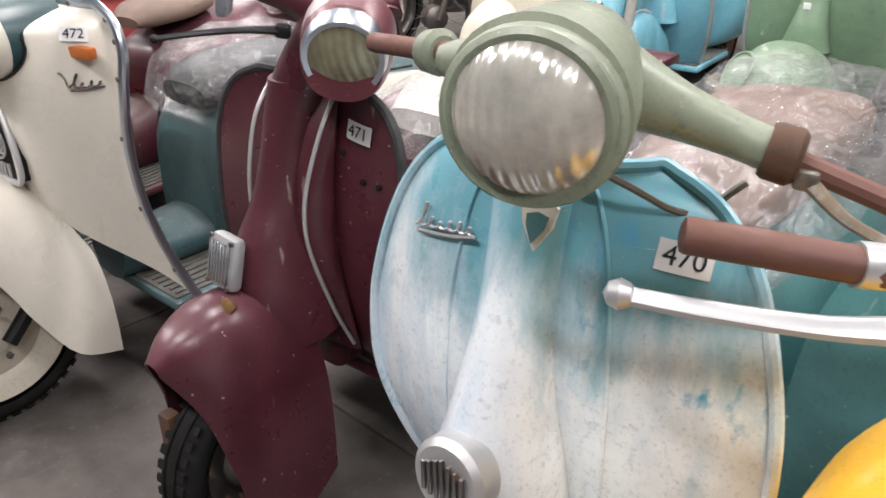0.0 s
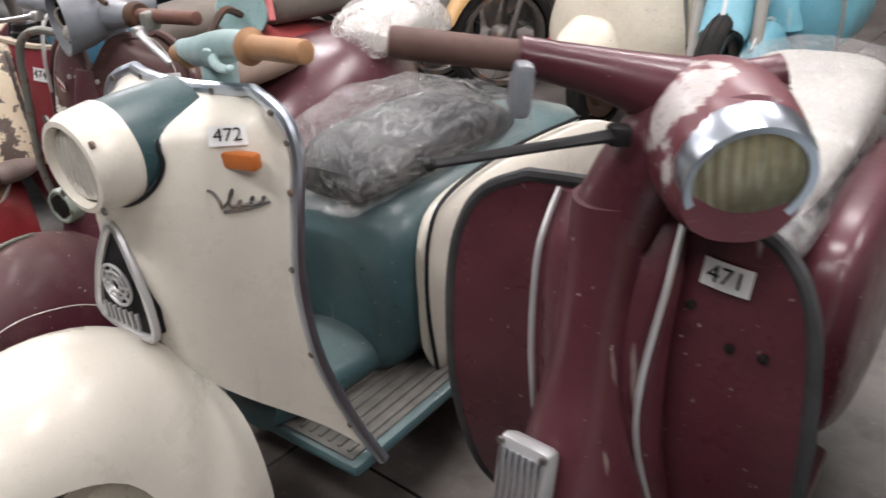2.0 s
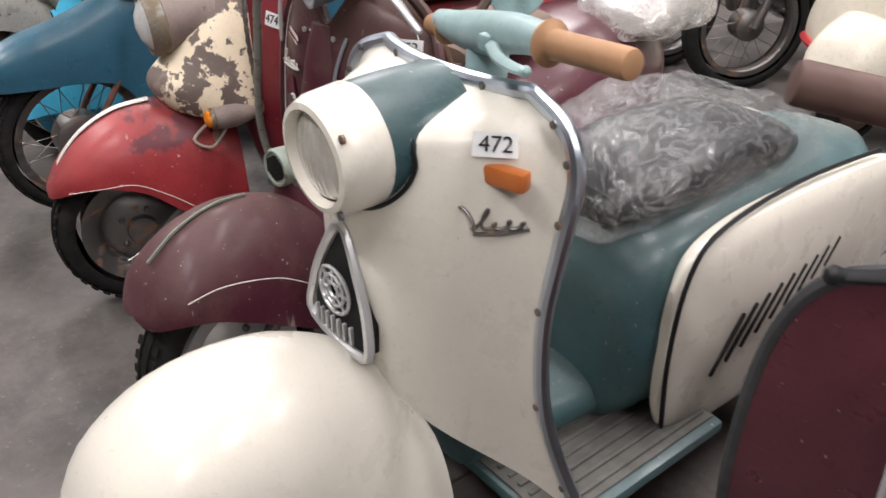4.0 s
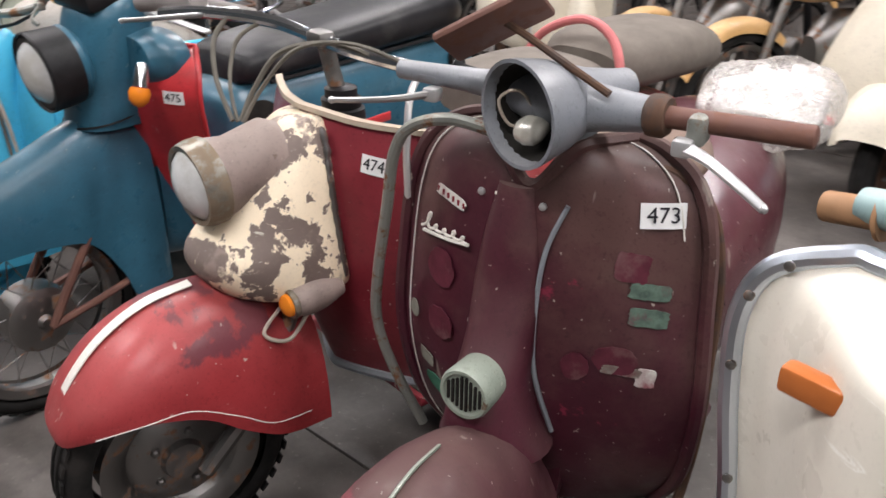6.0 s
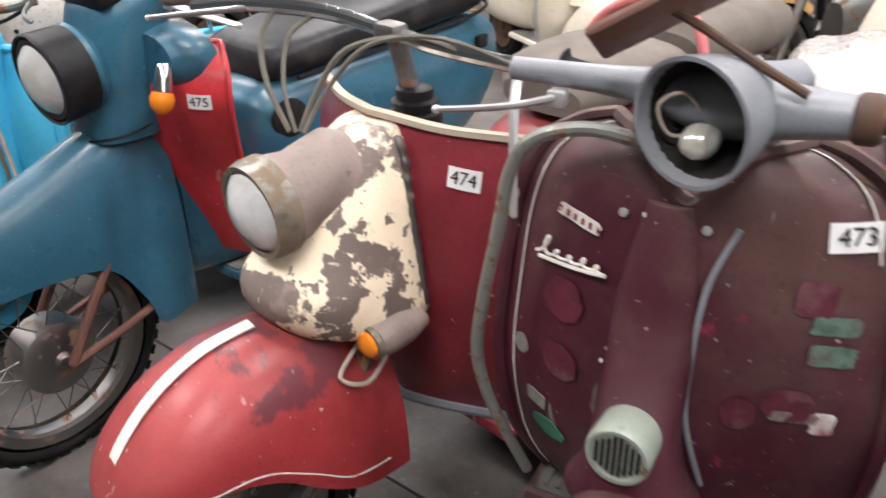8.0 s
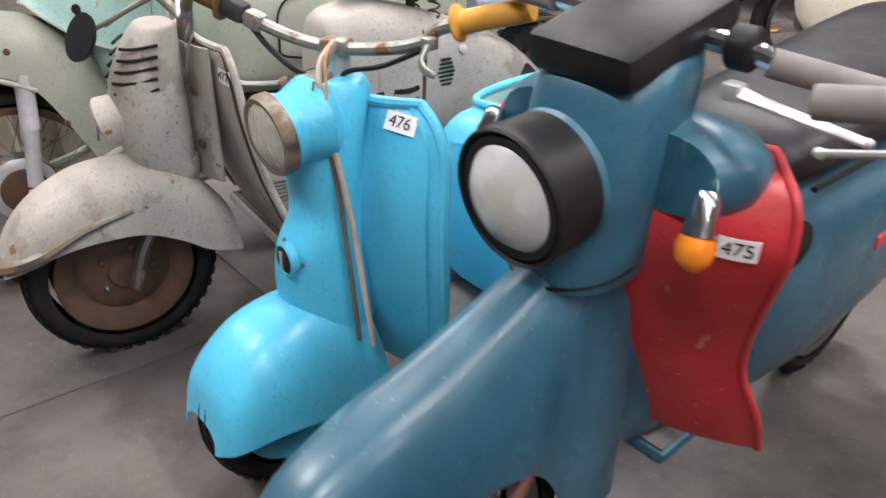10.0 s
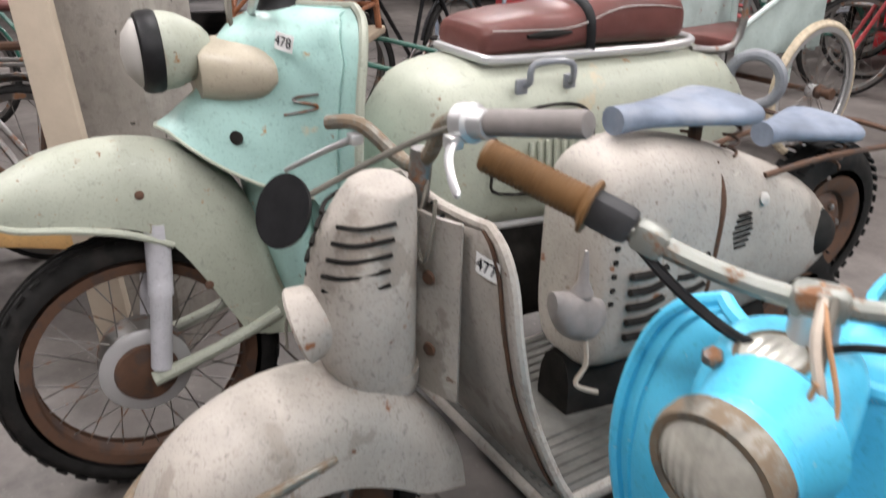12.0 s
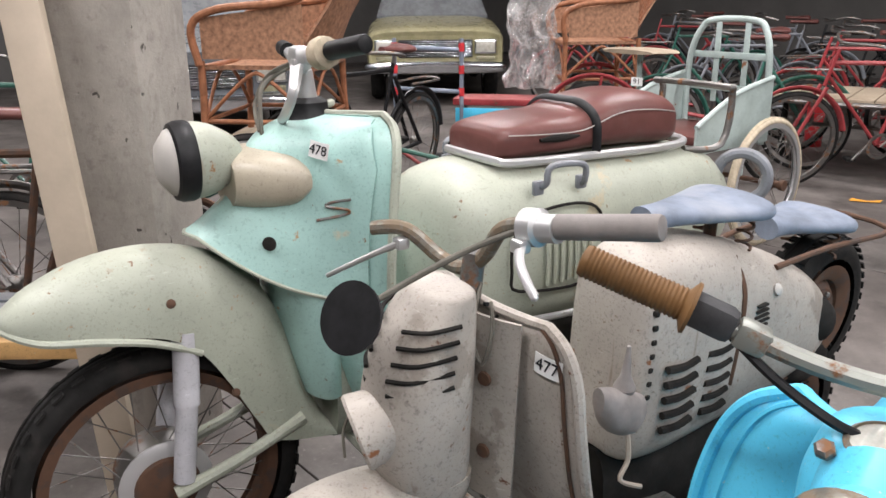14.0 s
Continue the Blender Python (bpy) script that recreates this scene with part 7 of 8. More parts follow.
fn = shield_fn([(0.34, 0.06, 0.21), (0.50, 0.02, 0.235), (0.70, 0.0, 0.243), (0.88, 0.01, 0.243), (1.0, 0.03, 0.228), (1.05, 0.045, 0.19), (1.07, 0.05, 0.135)], 0.10, 1.5)
sh = part("leg_shield", sheet(fn, 30, 30, 0.006), MINT_AQUA, s, "weathered aqua leg shield")
part("shield_rim", tube(edge_of(fn, 22, off=0.004), 0.010, 8, 2), SAGE_PALE, sh)
NOSE_LINE = spline([(0.845, -0.235), (0.872, -0.195), (0.93, -0.135), (1.0, -0.118), (1.045, -0.085), (1.066, -0.02), (1.072, 0.045)], 6)


def mint_nose_y(x, z, y0):
    """The shell's face: a narrow beak on a broad swelling that dies out on the leg shield."""
    beak = max(0.0, 1 - (abs(x) / 0.158) ** 2.2) ** 0.6
    broad = max(0.0, 1 - (x / 0.215) ** 2)
    return spot(fn, x, min(z, 1.066), 0.0)[1] - 0.004 - max(0.0, 0.046 - y0 - 0.03) * (0.78 * beak + 0.22 * broad)


def mint_nose(u, v):
    q = v * (len(NOSE_LINE) - 1)
    i = min(int(q), len(NOSE_LINE) - 2)
    z, y0 = [NOSE_LINE[i][k] + (NOSE_LINE[i + 1][k] - NOSE_LINE[i][k]) * (q - i) for k in (0, 1)]
    x = u * (0.205 - 0.085 * max(0.0, v - 0.55) / 0.45)
    z -= 0.30 * max(0.0, abs(u) - 0.15) ** 1.5 * (1 - v) ** 2
    return (x, mint_nose_y(x, z, y0), z)


nose = part("nose", sheet(mint_nose, 40, 36, 0.005), MINT_AQUA, s, "weathered aqua nose")
part("lower_nose", hull([(0.44, -0.03, 0.06, 0.12, 2.1), (0.56, -0.06, 0.06, 0.14, 2.1), (0.70, -0.085, 0.06, 0.15, 2.1), (0.80, -0.09, 0.06, 0.145, 2.1), (0.83, -0.08, 0.06, 0.13, 2.1)], 30, axis="z"), MINT_AQUA, s, "aqua shield centre behind the mudguard")
part("nose_lip", tube([mint_nose(-0.8 + 0.1 * k, 0.0) for k in range(17)], 0.0042, 6, 3), SAGE_PALE, nose, "scraped pale lower lip")
for sx in (-1, 1):
    part("nose_hole", lathe([(0.015, 0), (0.013, 0.003), (0, 0.004)], (sx * 0.124, mint_nose_y(0.124, 0.83, -0.225) - 0.002, 0.83), (sx, -0.75, 0.1), 16), DARK_HOLE, nose)
hl = part("headlamp", hull([(-0.285, -0.02, 0.02, 0.02, 2), (-0.275, -0.05, 0.05, 0.05, 2), (-0.25, -0.072, 0.072, 0.072, 2), (-0.22, -0.079, 0.079, 0.079, 2), (-0.18, -0.072, 0.072, 0.072, 2), (-0.14, -0.05, 0.05, 0.05, 2), (-0.12, -0.03, 0.03, 0.03, 2)], 30), SAGE_PALE, s, "egg-shaped sage headlamp", Matrix.Translation((0, 0, 0.995)))
part("rim", lathe([(0.0800, -0.016), (0.0828, -0.008), (0.0822, 0.012), (0.0775, 0.022), (0.070, 0.026)], (0, -0.235, 0.995), (0, -1, 0), 32, cap=False), BLACK, hl, "dark scuffed lamp rim")
part("lens", lathe([(0.077, 0.0), (0.066, 0.03), (0.04, 0.05), (0, 0.058)], (0, -0.235, 0.995), (0, -1, 0), 30), PALE_SEAT, hl)
part("lamp_fairing", hull([(-0.155, -0.062, 0.05, 0.078, 2.4), (-0.11, -0.068, 0.056, 0.118, 2.6), (-0.06, -0.068, 0.056, 0.143, 2.8), (-0.035, -0.058, 0.05, 0.151, 2.8), (-0.02, -0.04, 0.036, 0.153, 2.6)], 26), TAN_PAINT, s, "tan fairing behind the headlamp", Matrix.Translation((0, 0, 0.955)))
number_tag(sh, "478", (0.150, mint_nose_y(0.128, 1.015, -0.11) - 0.004, 1.015), Vector((0.55, -0.83, 0.1)).normalized(), -10, 0.046, 0.034, 0.028)
part("letter_badge", tube([(x, mint_nose_y(x, z, -0.15) - 0.003, z) for x, z in ((0.172, 0.910), (0.154, 0.905), (0.152, 0.897), (0.168, 0.888), (0.165, 0.878), (0.146, 0.870))], 0.003, 6, 4), STEEL, sh, "tarnished letter badge")
part("rubber_boot", lathe([(0.055, 1.06), (0.045, 1.075), (0.044, 1.095), (0.03, 1.105)], (0, 0.04, 0), (0, 0, 1), 20), BLACK, s)
part("stem", tube([(0, 0.04, 1.09), (0.0, 0.03, 1.16)], 0.024, 12, 1), ALU, s)
bar = part("handlebar", tube([(-0.26, 0.10, 1.19), (-0.12, 0.06, 1.18), (0, 0.03, 1.165), (0.06, 0.02, 1.185), (0.12, 0.03, 1.205), (0.2, 0.05, 1.215)], 0.0135, 10, 5), ALU, s)
part("cracked_collar", lathe([(0.02, 0), (0.032, 0.004), (0.028, 0.012), (0.034, 0.02), (0.026, 0.03), (0.031, 0.036), (0.018, 0.04)], (0.105, 0.028, 1.2), (1, 0.15, 0.15), 14), CREAM_TYRE, bar, "cracked cream rubber collar")
grip(bar, (0.15, 0.035, 1.208), (0.26, 0.06, 1.225), 0.019, BLACK, 0, False)
grip(bar, (-0.2, 0.08, 1.19), (-0.34, 0.12, 1.19), 0.019, BLACK, 0, False)
part("lever_mount", block((0.05, 0.01, 1.19), (0.05, 0.04, 0.05), 0.012), ALU, bar)
lever(bar, (0.06, 0.0, 1.18), (0.02, -0.03, 1.06), (0.05, -0.02, -0.02), ALU, 0.011, 0.006)
for pts in ([(0.03, 0.0, 1.18), (-0.04, -0.03, 1.15), (-0.05, -0.06, 1.09), (0.0, -0.07, 1.04)], [(-0.03, 0.02, 1.17), (-0.02, -0.05, 1.13), (0.01, -0.07, 1.06), (0.015, -0.07, 1.03)]):
    part("cable", tube(pts, 0.005, 6, 6), CABLE, s)
part("tunnel", hull([(0.03, 0.3, 0.6, 0.1, 3), (0.2, 0.3, 0.45, 0.12, 3), (0.4, 0.3, 0.5, 0.14, 3)], 18), SAGE_PALE, s)
footboard(s, 0.06, 0.4, 0.32, 0.22, SAGE_PALE)
rb = part("rear_body", hull([(0.22, 0.56, 0.76, 0.10, 3), (0.28, 0.52, 0.85, 0.165, 3), (0.40, 0.50, 0.92, 0.20, 3), (0.8, 0.50, 0.925, 0.215, 3.2), (1.15, 0.54, 0.90, 0.19, 3), (1.32, 0.62, 0.78, 0.10, 2.6)], 30), SAGE_PALE, s, "sage rear bodywork with oval hatch")
part("lower_skirt", hull([(0.24, 0.28, 0.52, 0.10, 3), (0.4, 0.24, 0.53, 0.18, 3), (0.9, 0.24, 0.53, 0.19, 3), (1.25, 0.34, 0.56, 0.10, 3)], 24), DARK_HOLE, s, "black lower engine bay")
part("belt_trim", tube([(0.10, 0.21, 0.60), (0.18, 0.29, 0.575), (0.213, 0.45, 0.56), (0.223, 0.8, 0.555), (0.2, 1.15, 0.58)], 0.009, 8, 5), ALU, rb, "aluminium belt trim")
for sx in (-1, 1):
    hatch = [(0.455, 0.64), (0.435, 0.69), (0.44, 0.77), (0.49, 0.82), (0.62, 0.832), (0.70, 0.80), (0.71, 0.70), (0.655, 0.625)]
    part("hatch_line", tube([(sx * 0.2155, y, z) for y, z in hatch], 0.004, 6, 4, None, True), DARK_HOLE, rb)
    for k in range(7):
        part("rib", tube([(sx * 0.216, 0.54 + 0.022 * k, 0.64), (sx * 0.219, 0.54 + 0.022 * k, 0.69), (sx * 0.216, 0.54 + 0.022 * k, 0.75)], 0.006, 6, 3), SAGE_PALE, rb)
    part("seat_handle", tube([(sx * 0.198, 0.52, 0.882), (sx * 0.222, 0.525, 0.892), (sx * 0.226, 0.535, 0.932), (sx * 0.226, 0.63, 0.927), (sx * 0.222, 0.64, 0.887), (sx * 0.198, 0.645, 0.877)], 0.008, 8, 4), SLATE, rb, "grey grab handle")
    for yy in (0.515, 0.645):
        part("handle_foot", block((sx * 0.203, yy, 0.880), (0.014, 0.03, 0.035), 0.005), SLATE, rb)
st = part("seat", hull([(0.462, 0.93, 0.985, 0.10, 3.2), (0.49, 0.925, 1.01, 0.125, 3.4), (0.60, 0.925, 1.025, 0.135, 3.2), (0.70, 0.925, 1.03, 0.137, 3), (0.80, 0.925, 1.06, 0.137, 2.8), (0.92, 0.92, 1.07, 0.132, 2.8), (1.03, 0.915, 1.048, 0.127, 3), (1.07, 0.92, 1.01, 0.09, 3)], 30), VINYL_BROWN, s, "brown vinyl two-step bench seat")
part("seat_trim", tube([(-0.10, 0.455, 0.935), (0.10, 0.455, 0.935), (0.137, 0.50, 0.93), (0.148, 0.75, 0.925), (0.143, 0.99, 0.92), (0.10, 1.09, 0.925), (-0.10, 1.09, 0.925)], 0.011, 8, 5), ALU, st, "grey metal seat trim")
part("seat_strap", tube([(0.147, 0.74, 0.925), (0.143, 0.74, 1.008), (0.085, 0.74, 1.047), (0, 0.74, 1.052), (-0.085, 0.74, 1.047), (-0.143, 0.74, 1.008), (-0.147, 0.74, 0.925)], 0.011, 8, 5, flat=0.35), BLACK, st, "black rubber strap")
part("stitching", tube([(0.134, 0.48, 0.995), (0.141, 0.58, 0.99), (0.143, 0.70, 0.99), (0.142, 0.82, 1.022), (0.137, 0.93, 1.022), (0.129, 1.03, 1.008)], 0.0015, 5, 5), PALE_SEAT, st)
part("tear", hull([(0.60, 0.972, 0.98, 0.006, 2), (0.66, 0.967, 0.987, 0.01, 2), (0.72, 0.974, 0.98, 0.006, 2)], 10), DARK_HOLE, st, "", Matrix.Translation((0.137, -0.03, 0)))
part("rear_rack", tube([(0.12, 1.08, 0.90), (0.13, 1.22, 0.90), (0.13, 1.25, 1.04), (0.12, 1.22, 1.06), (-0.12, 1.22, 1.06), (-0.13, 1.25, 1.04), (-0.13, 1.22, 0.90), (-0.12, 1.08, 0.90)], 0.010, 8, 4), STEEL, s, "grimy tubular rear rack")
wheel(s, 1.0, 0.305, 0.305, 0.085, 0.235, "spoked", RUST, hub_r=0.06, spokes=24)

# ---- the row behind ----


def row_scooter(x, y, yaw, body, second, label, shield_hw=0.26, fender_w=0.13, bulge=0.0, seat=VINYL_BLACK, trim=None):
    s = scooter(x, y, yaw, label, 0.0, "second row of scooters")
    f2 = shield_fn([(0.26, 0.06, shield_hw * 0.8), (0.42, 0.0, shield_hw), (0.65, -0.02 - bulge, shield_hw), (0.82, 0.0, shield_hw * 0.95), (0.92, 0.02, shield_hw * 0.7)], 0.07, 2.0)
    sh = part("leg_shield", sheet(f2, 20, 18, 0.006), second, s)
    part("shield_rim", tube(edge_of(f2, 16), 0.010, 6, 2), ALU if trim is None else trim, sh)
    part("neck", hull([(0.48, -0.13, 0.03, 0.10, 2.2), (0.58, -0.12, 0.03, 0.07, 2.2), (0.72, -0.07, 0.04, 0.05, 2), (0.95, -0.03, 0.05, 0.045, 2)], 22, axis="z"), body, s)
    part("mudguard", hood([(-0.48, 0.36), (-0.43, 0.46), (-0.33, 0.53), (-0.22, 0.54), (-0.1, 0.5), (0.0, 0.42)], [(-0.48, 0.33), (-0.42, 0.30), (-0.33, 0.28), (-0.22, 0.27), (-0.1, 0.26), (0.02, 0.26)], [fender_w * 0.6, fender_w * 0.9, fender_w, fender_w, fender_w, fender_w * 0.9]), body, s)
    wheel(s, -0.24, 0.21, 0.21, 0.09, 0.135, rim_mat=RUST, knobs=0)
    wheel(s, 0.95, 0.21, 0.21, 0.09, 0.135, rim_mat=RUST, knobs=0)
    head = part("handlebar_head", hull([(-0.12, -0.07, 0.07, 0.075, 2), (-0.04, -0.07, 0.08, 0.08, 2), (0.05, -0.04, 0.06, 0.045, 2)], 22), body, s, "", Matrix.Translation((0, 0, 1.02)))
    lamp(head, (0, -0.12, 1.02), (0, -1, -0.1), 0.07, 0.03, body, CHROME, LENS_CLEAR)
    part("handlebar", tube([(-0.32, 0.03, 1.05), (0, 0.02, 1.04), (0.32, 0.03, 1.05)], 0.016, 10, 4), STEEL, s)
    for sx in (-1, 1):
        grip(s, (sx * 0.22, 0.03, 1.05), (sx * 0.34, 0.03, 1.05), 0.019, GRIP_GREY)
    footboard(s, 0.05, 0.5, 0.26, 0.2, body, ribs=2)
    part("rear_body", hull([(0.38, 0.28, 0.58, 0.12, 3), (0.46, 0.26, 0.68, 0.2, 3), (0.8, 0.26, 0.72, 0.24, 2.8), (1.1, 0.32, 0.66, 0.18, 2.6), (1.25, 0.42, 0.56, 0.08, 2.4)], 26), second, s)
    part("seat", hull([(0.42, 0.70, 0.76, 0.1, 3), (0.5, 0.70, 0.80, 0.14, 3), (1.0, 0.70, 0.81, 0.14, 3), (1.12, 0.70, 0.77, 0.1, 3)], 22), seat, s)
    return s


s = row_scooter(-1.15, 3.50, 0, LEAF_GREEN, LEAF_GREEN, "moss green scooter with a rusty bumper below its round mudguard", 0.30, 0.17)
part("bumper", tube([(-0.24, -0.30, 0.36), (-0.20, -0.44, 0.37), (-0.08, -0.53, 0.38), (0.08, -0.53, 0.38), (0.20, -0.44, 0.37), (0.24, -0.30, 0.36)], 0.028, 10, 5), BRASSY, s, "tarnished chrome bumper")
part("round_cover", lathe([(0.09, 0), (0.088, 0.006), (0.08, 0.006), (0.076, 0.002), (0, 0.004)], (-0.12, -0.40, 0.43), (-0.55, -0.7, 0.45), 28), LEAF_GREEN, s)
part("small_tag", block((0.0, -0.115, 0.66), (0.03, 0.004, 0.025), 0.002), PAPER, s)
s = row_scooter(-1.90, 3.62, 6, SKY, SKY, "sky blue scooter with pale stripe on its narrow mudguard", 0.22, 0.07)
part("stripe", tube([(0, -0.44, 0.47), (0, -0.34, 0.54), (0, -0.22, 0.55), (0, -0.1, 0.51)], 0.010, 6, 5, flat=0.4), PAPER, s)
part("front_guard", hood([(-0.50, 0.55), (-0.44, 0.68), (-0.36, 0.78), (-0.26, 0.86)], [(-0.48, 0.50), (-0.42, 0.55), (-0.33, 0.66), (-0.22, 0.76)], [0.09, 0.095, 0.095, 0.09]), SKY, s, "", Matrix.Translation((-0.12, 0.05, 0)))
part("guard_stripe", tube([(-0.12, -0.45, 0.56), (-0.12, -0.395, 0.685), (-0.12, -0.315, 0.785), (-0.12, -0.22, 0.865)], 0.010, 6, 5, flat=0.5), PAPER, s)
for sx in (-1, 1):
    part("fork_tube", tube([(-0.12 + sx * 0.12, -0.3, 0.85), (-0.12 + sx * 0.12, -0.40, 0.40), (-0.12 + sx * 0.11, -0.42, 0.30)], 0.024, 12, 2), PALE_SEAT, s, "pale telescopic fork tube")
wheel(s, -0.42, 0.30, 0.30, 0.09, 0.22, "spoked", STEEL, spokes=12, x=-0.12, knobs=0)
s = row_scooter(-2.58, 3.55, -4, CREAM, CREAM, "dirty cream scooter with a flared red-edged front skirt", 0.26, 0.16)
sk = shield_fn([(0.34, -0.32, 0.37), (0.45, -0.32, 0.365), (0.62, -0.29, 0.32), (0.80, -0.22, 0.25), (0.97, -0.13, 0.15), (1.05, -0.08, 0.12)], 0.20, 2.0)
skp = part("front_skirt", sheet(sk, 26, 22, 0.008), CREAM, s, "flared dirty cream front skirt")
part("red_edge", tube([sk(-1 + 0.1 * k, 0.02) for k in range(21)], 0.02, 8, 3, flat=1.0), BRIGHT_RED, skp, "chipped red lower edge")
part("round_badge", lathe([(0.05, 0), (0.052, 0.01), (0.04, 0.014), (0, 0.01)], (0, -0.235, 0.86), (0, -1, 0.4), 24), GRIP_GREY, s)
s = row_scooter(-4.30, 3.75, 60, CREAM, CREAM, "cream scooter parked sideways with bright trim lines", 0.24, 0.14)
for z in (0.60, 0.52):
    part("trim_line", tube([(0.20, 0.44, z), (0.245, 0.8, z + 0.02), (0.19, 1.1, z - 0.02)], 0.006, 6, 4), ALU, s)


def bicycle(m, frame_mat, label, r=0.33, tyre=RUBBER, spokes=18, saddle=VINYL_BROWN, group="old bicycles"):
    """An old roadster: two wheels, diamond frame, bars, saddle, guards and crank."""
    s = empty_thing("bicycle", m, label, "bicycle", group)
    wheel(s, -0.53, r, r, 0.04, r - 0.035, "spoked", STEEL, spokes=spokes, hub_r=0.022, tyre_mat=tyre, knobs=0)
    wheel(s, 0.53, r, r, 0.04, r - 0.035, "spoked", STEEL, spokes=spokes, hub_r=0.03, tyre_mat=tyre, knobs=0)
    fr = part("frame", tube([(0, -0.32, 0.85), (0, 0.20, 0.84)], 0.015, 8, 1), frame_mat, s)
    for a, b in (((0, -0.34, 0.76), (0, 0.08, 0.29)), ((0, 0.22, 0.88), (0, 0.08, 0.29)), ((0.05, 0.53, r), (0.02, 0.21, 0.80)), ((-0.05, 0.53, r), (-0.02, 0.21, 0.80)), ((0.05, 0.53, r), (0.03, 0.08, 0.29)), ((-0.05, 0.53, r), (-0.03, 0.08, 0.29)),
                 ((0, -0.30, 0.94), (0, -0.36, 0.70)), ((0.045, -0.36, 0.70), (0.05, -0.53, r)), ((-0.045, -0.36, 0.70), (-0.05, -0.53, r))):
        part("frame_tube", tube([a, b], 0.013, 8, 1), frame_mat, fr)
    for y in (-0.53, 0.53):
        part("guard", tube([(0, y + (r + 0.03) * math.cos(a), r + (r + 0.03) * math.sin(a)) for a in [radians(q) for q in range(10, 171, 20)]], 0.022, 8, 2, flat=0.5), frame_mat, s)
    part("handlebar", tube([(-0.28, -0.10, 0.98), (-0.24, -0.20, 1.0), (0, -0.29, 0.98), (0.24, -0.20, 1.0), (0.28, -0.10, 0.98)], 0.011, 8, 4), STEEL, s)
    part("seat_post", tube([(0, 0.22, 0.86), (0, 0.235, 0.95)], 0.011, 8, 1), STEEL, s)
    part("saddle", hull([(0.08, 0.95, 0.99, 0.025, 2.2), (0.2, 0.95, 0.985, 0.05, 2.3), (0.32, 0.94, 0.995, 0.10, 2.4), (0.35, 0.95, 0.99, 0.07, 2.4)], 20), saddle, s)
    part("chainring", lathe([(0.09, -0.004), (0.09, 0.004), (0.07, 0.004), (0.07, -0.004)], (0.045, 0.08, 0.29), (1, 0, 0), 24, cap=False), STEEL, s)
    for sx, a in ((1, 0.9), (-1, 4.04)):
        y, z = 0.08 + 0.17 * math.cos(a), 0.29 + 0.17 * math.sin(a)
        part("crank", tube([(sx * 0.06, 0.08, 0.29), (sx * 0.07, y, z)], 0.010, 8, 1), STEEL, s)
        part("pedal", block((sx * 0.11, y, z), (0.08, 0.06, 0.022), 0.006), RUBBER, s)
    part("carrier", tube([(0.06, 0.36, 0.74), (0.06, 0.72, 0.74), (-0.06, 0.72, 0.74), (-0.06, 0.36, 0.74)], 0.008, 6, 3), STEEL, s)
    return s


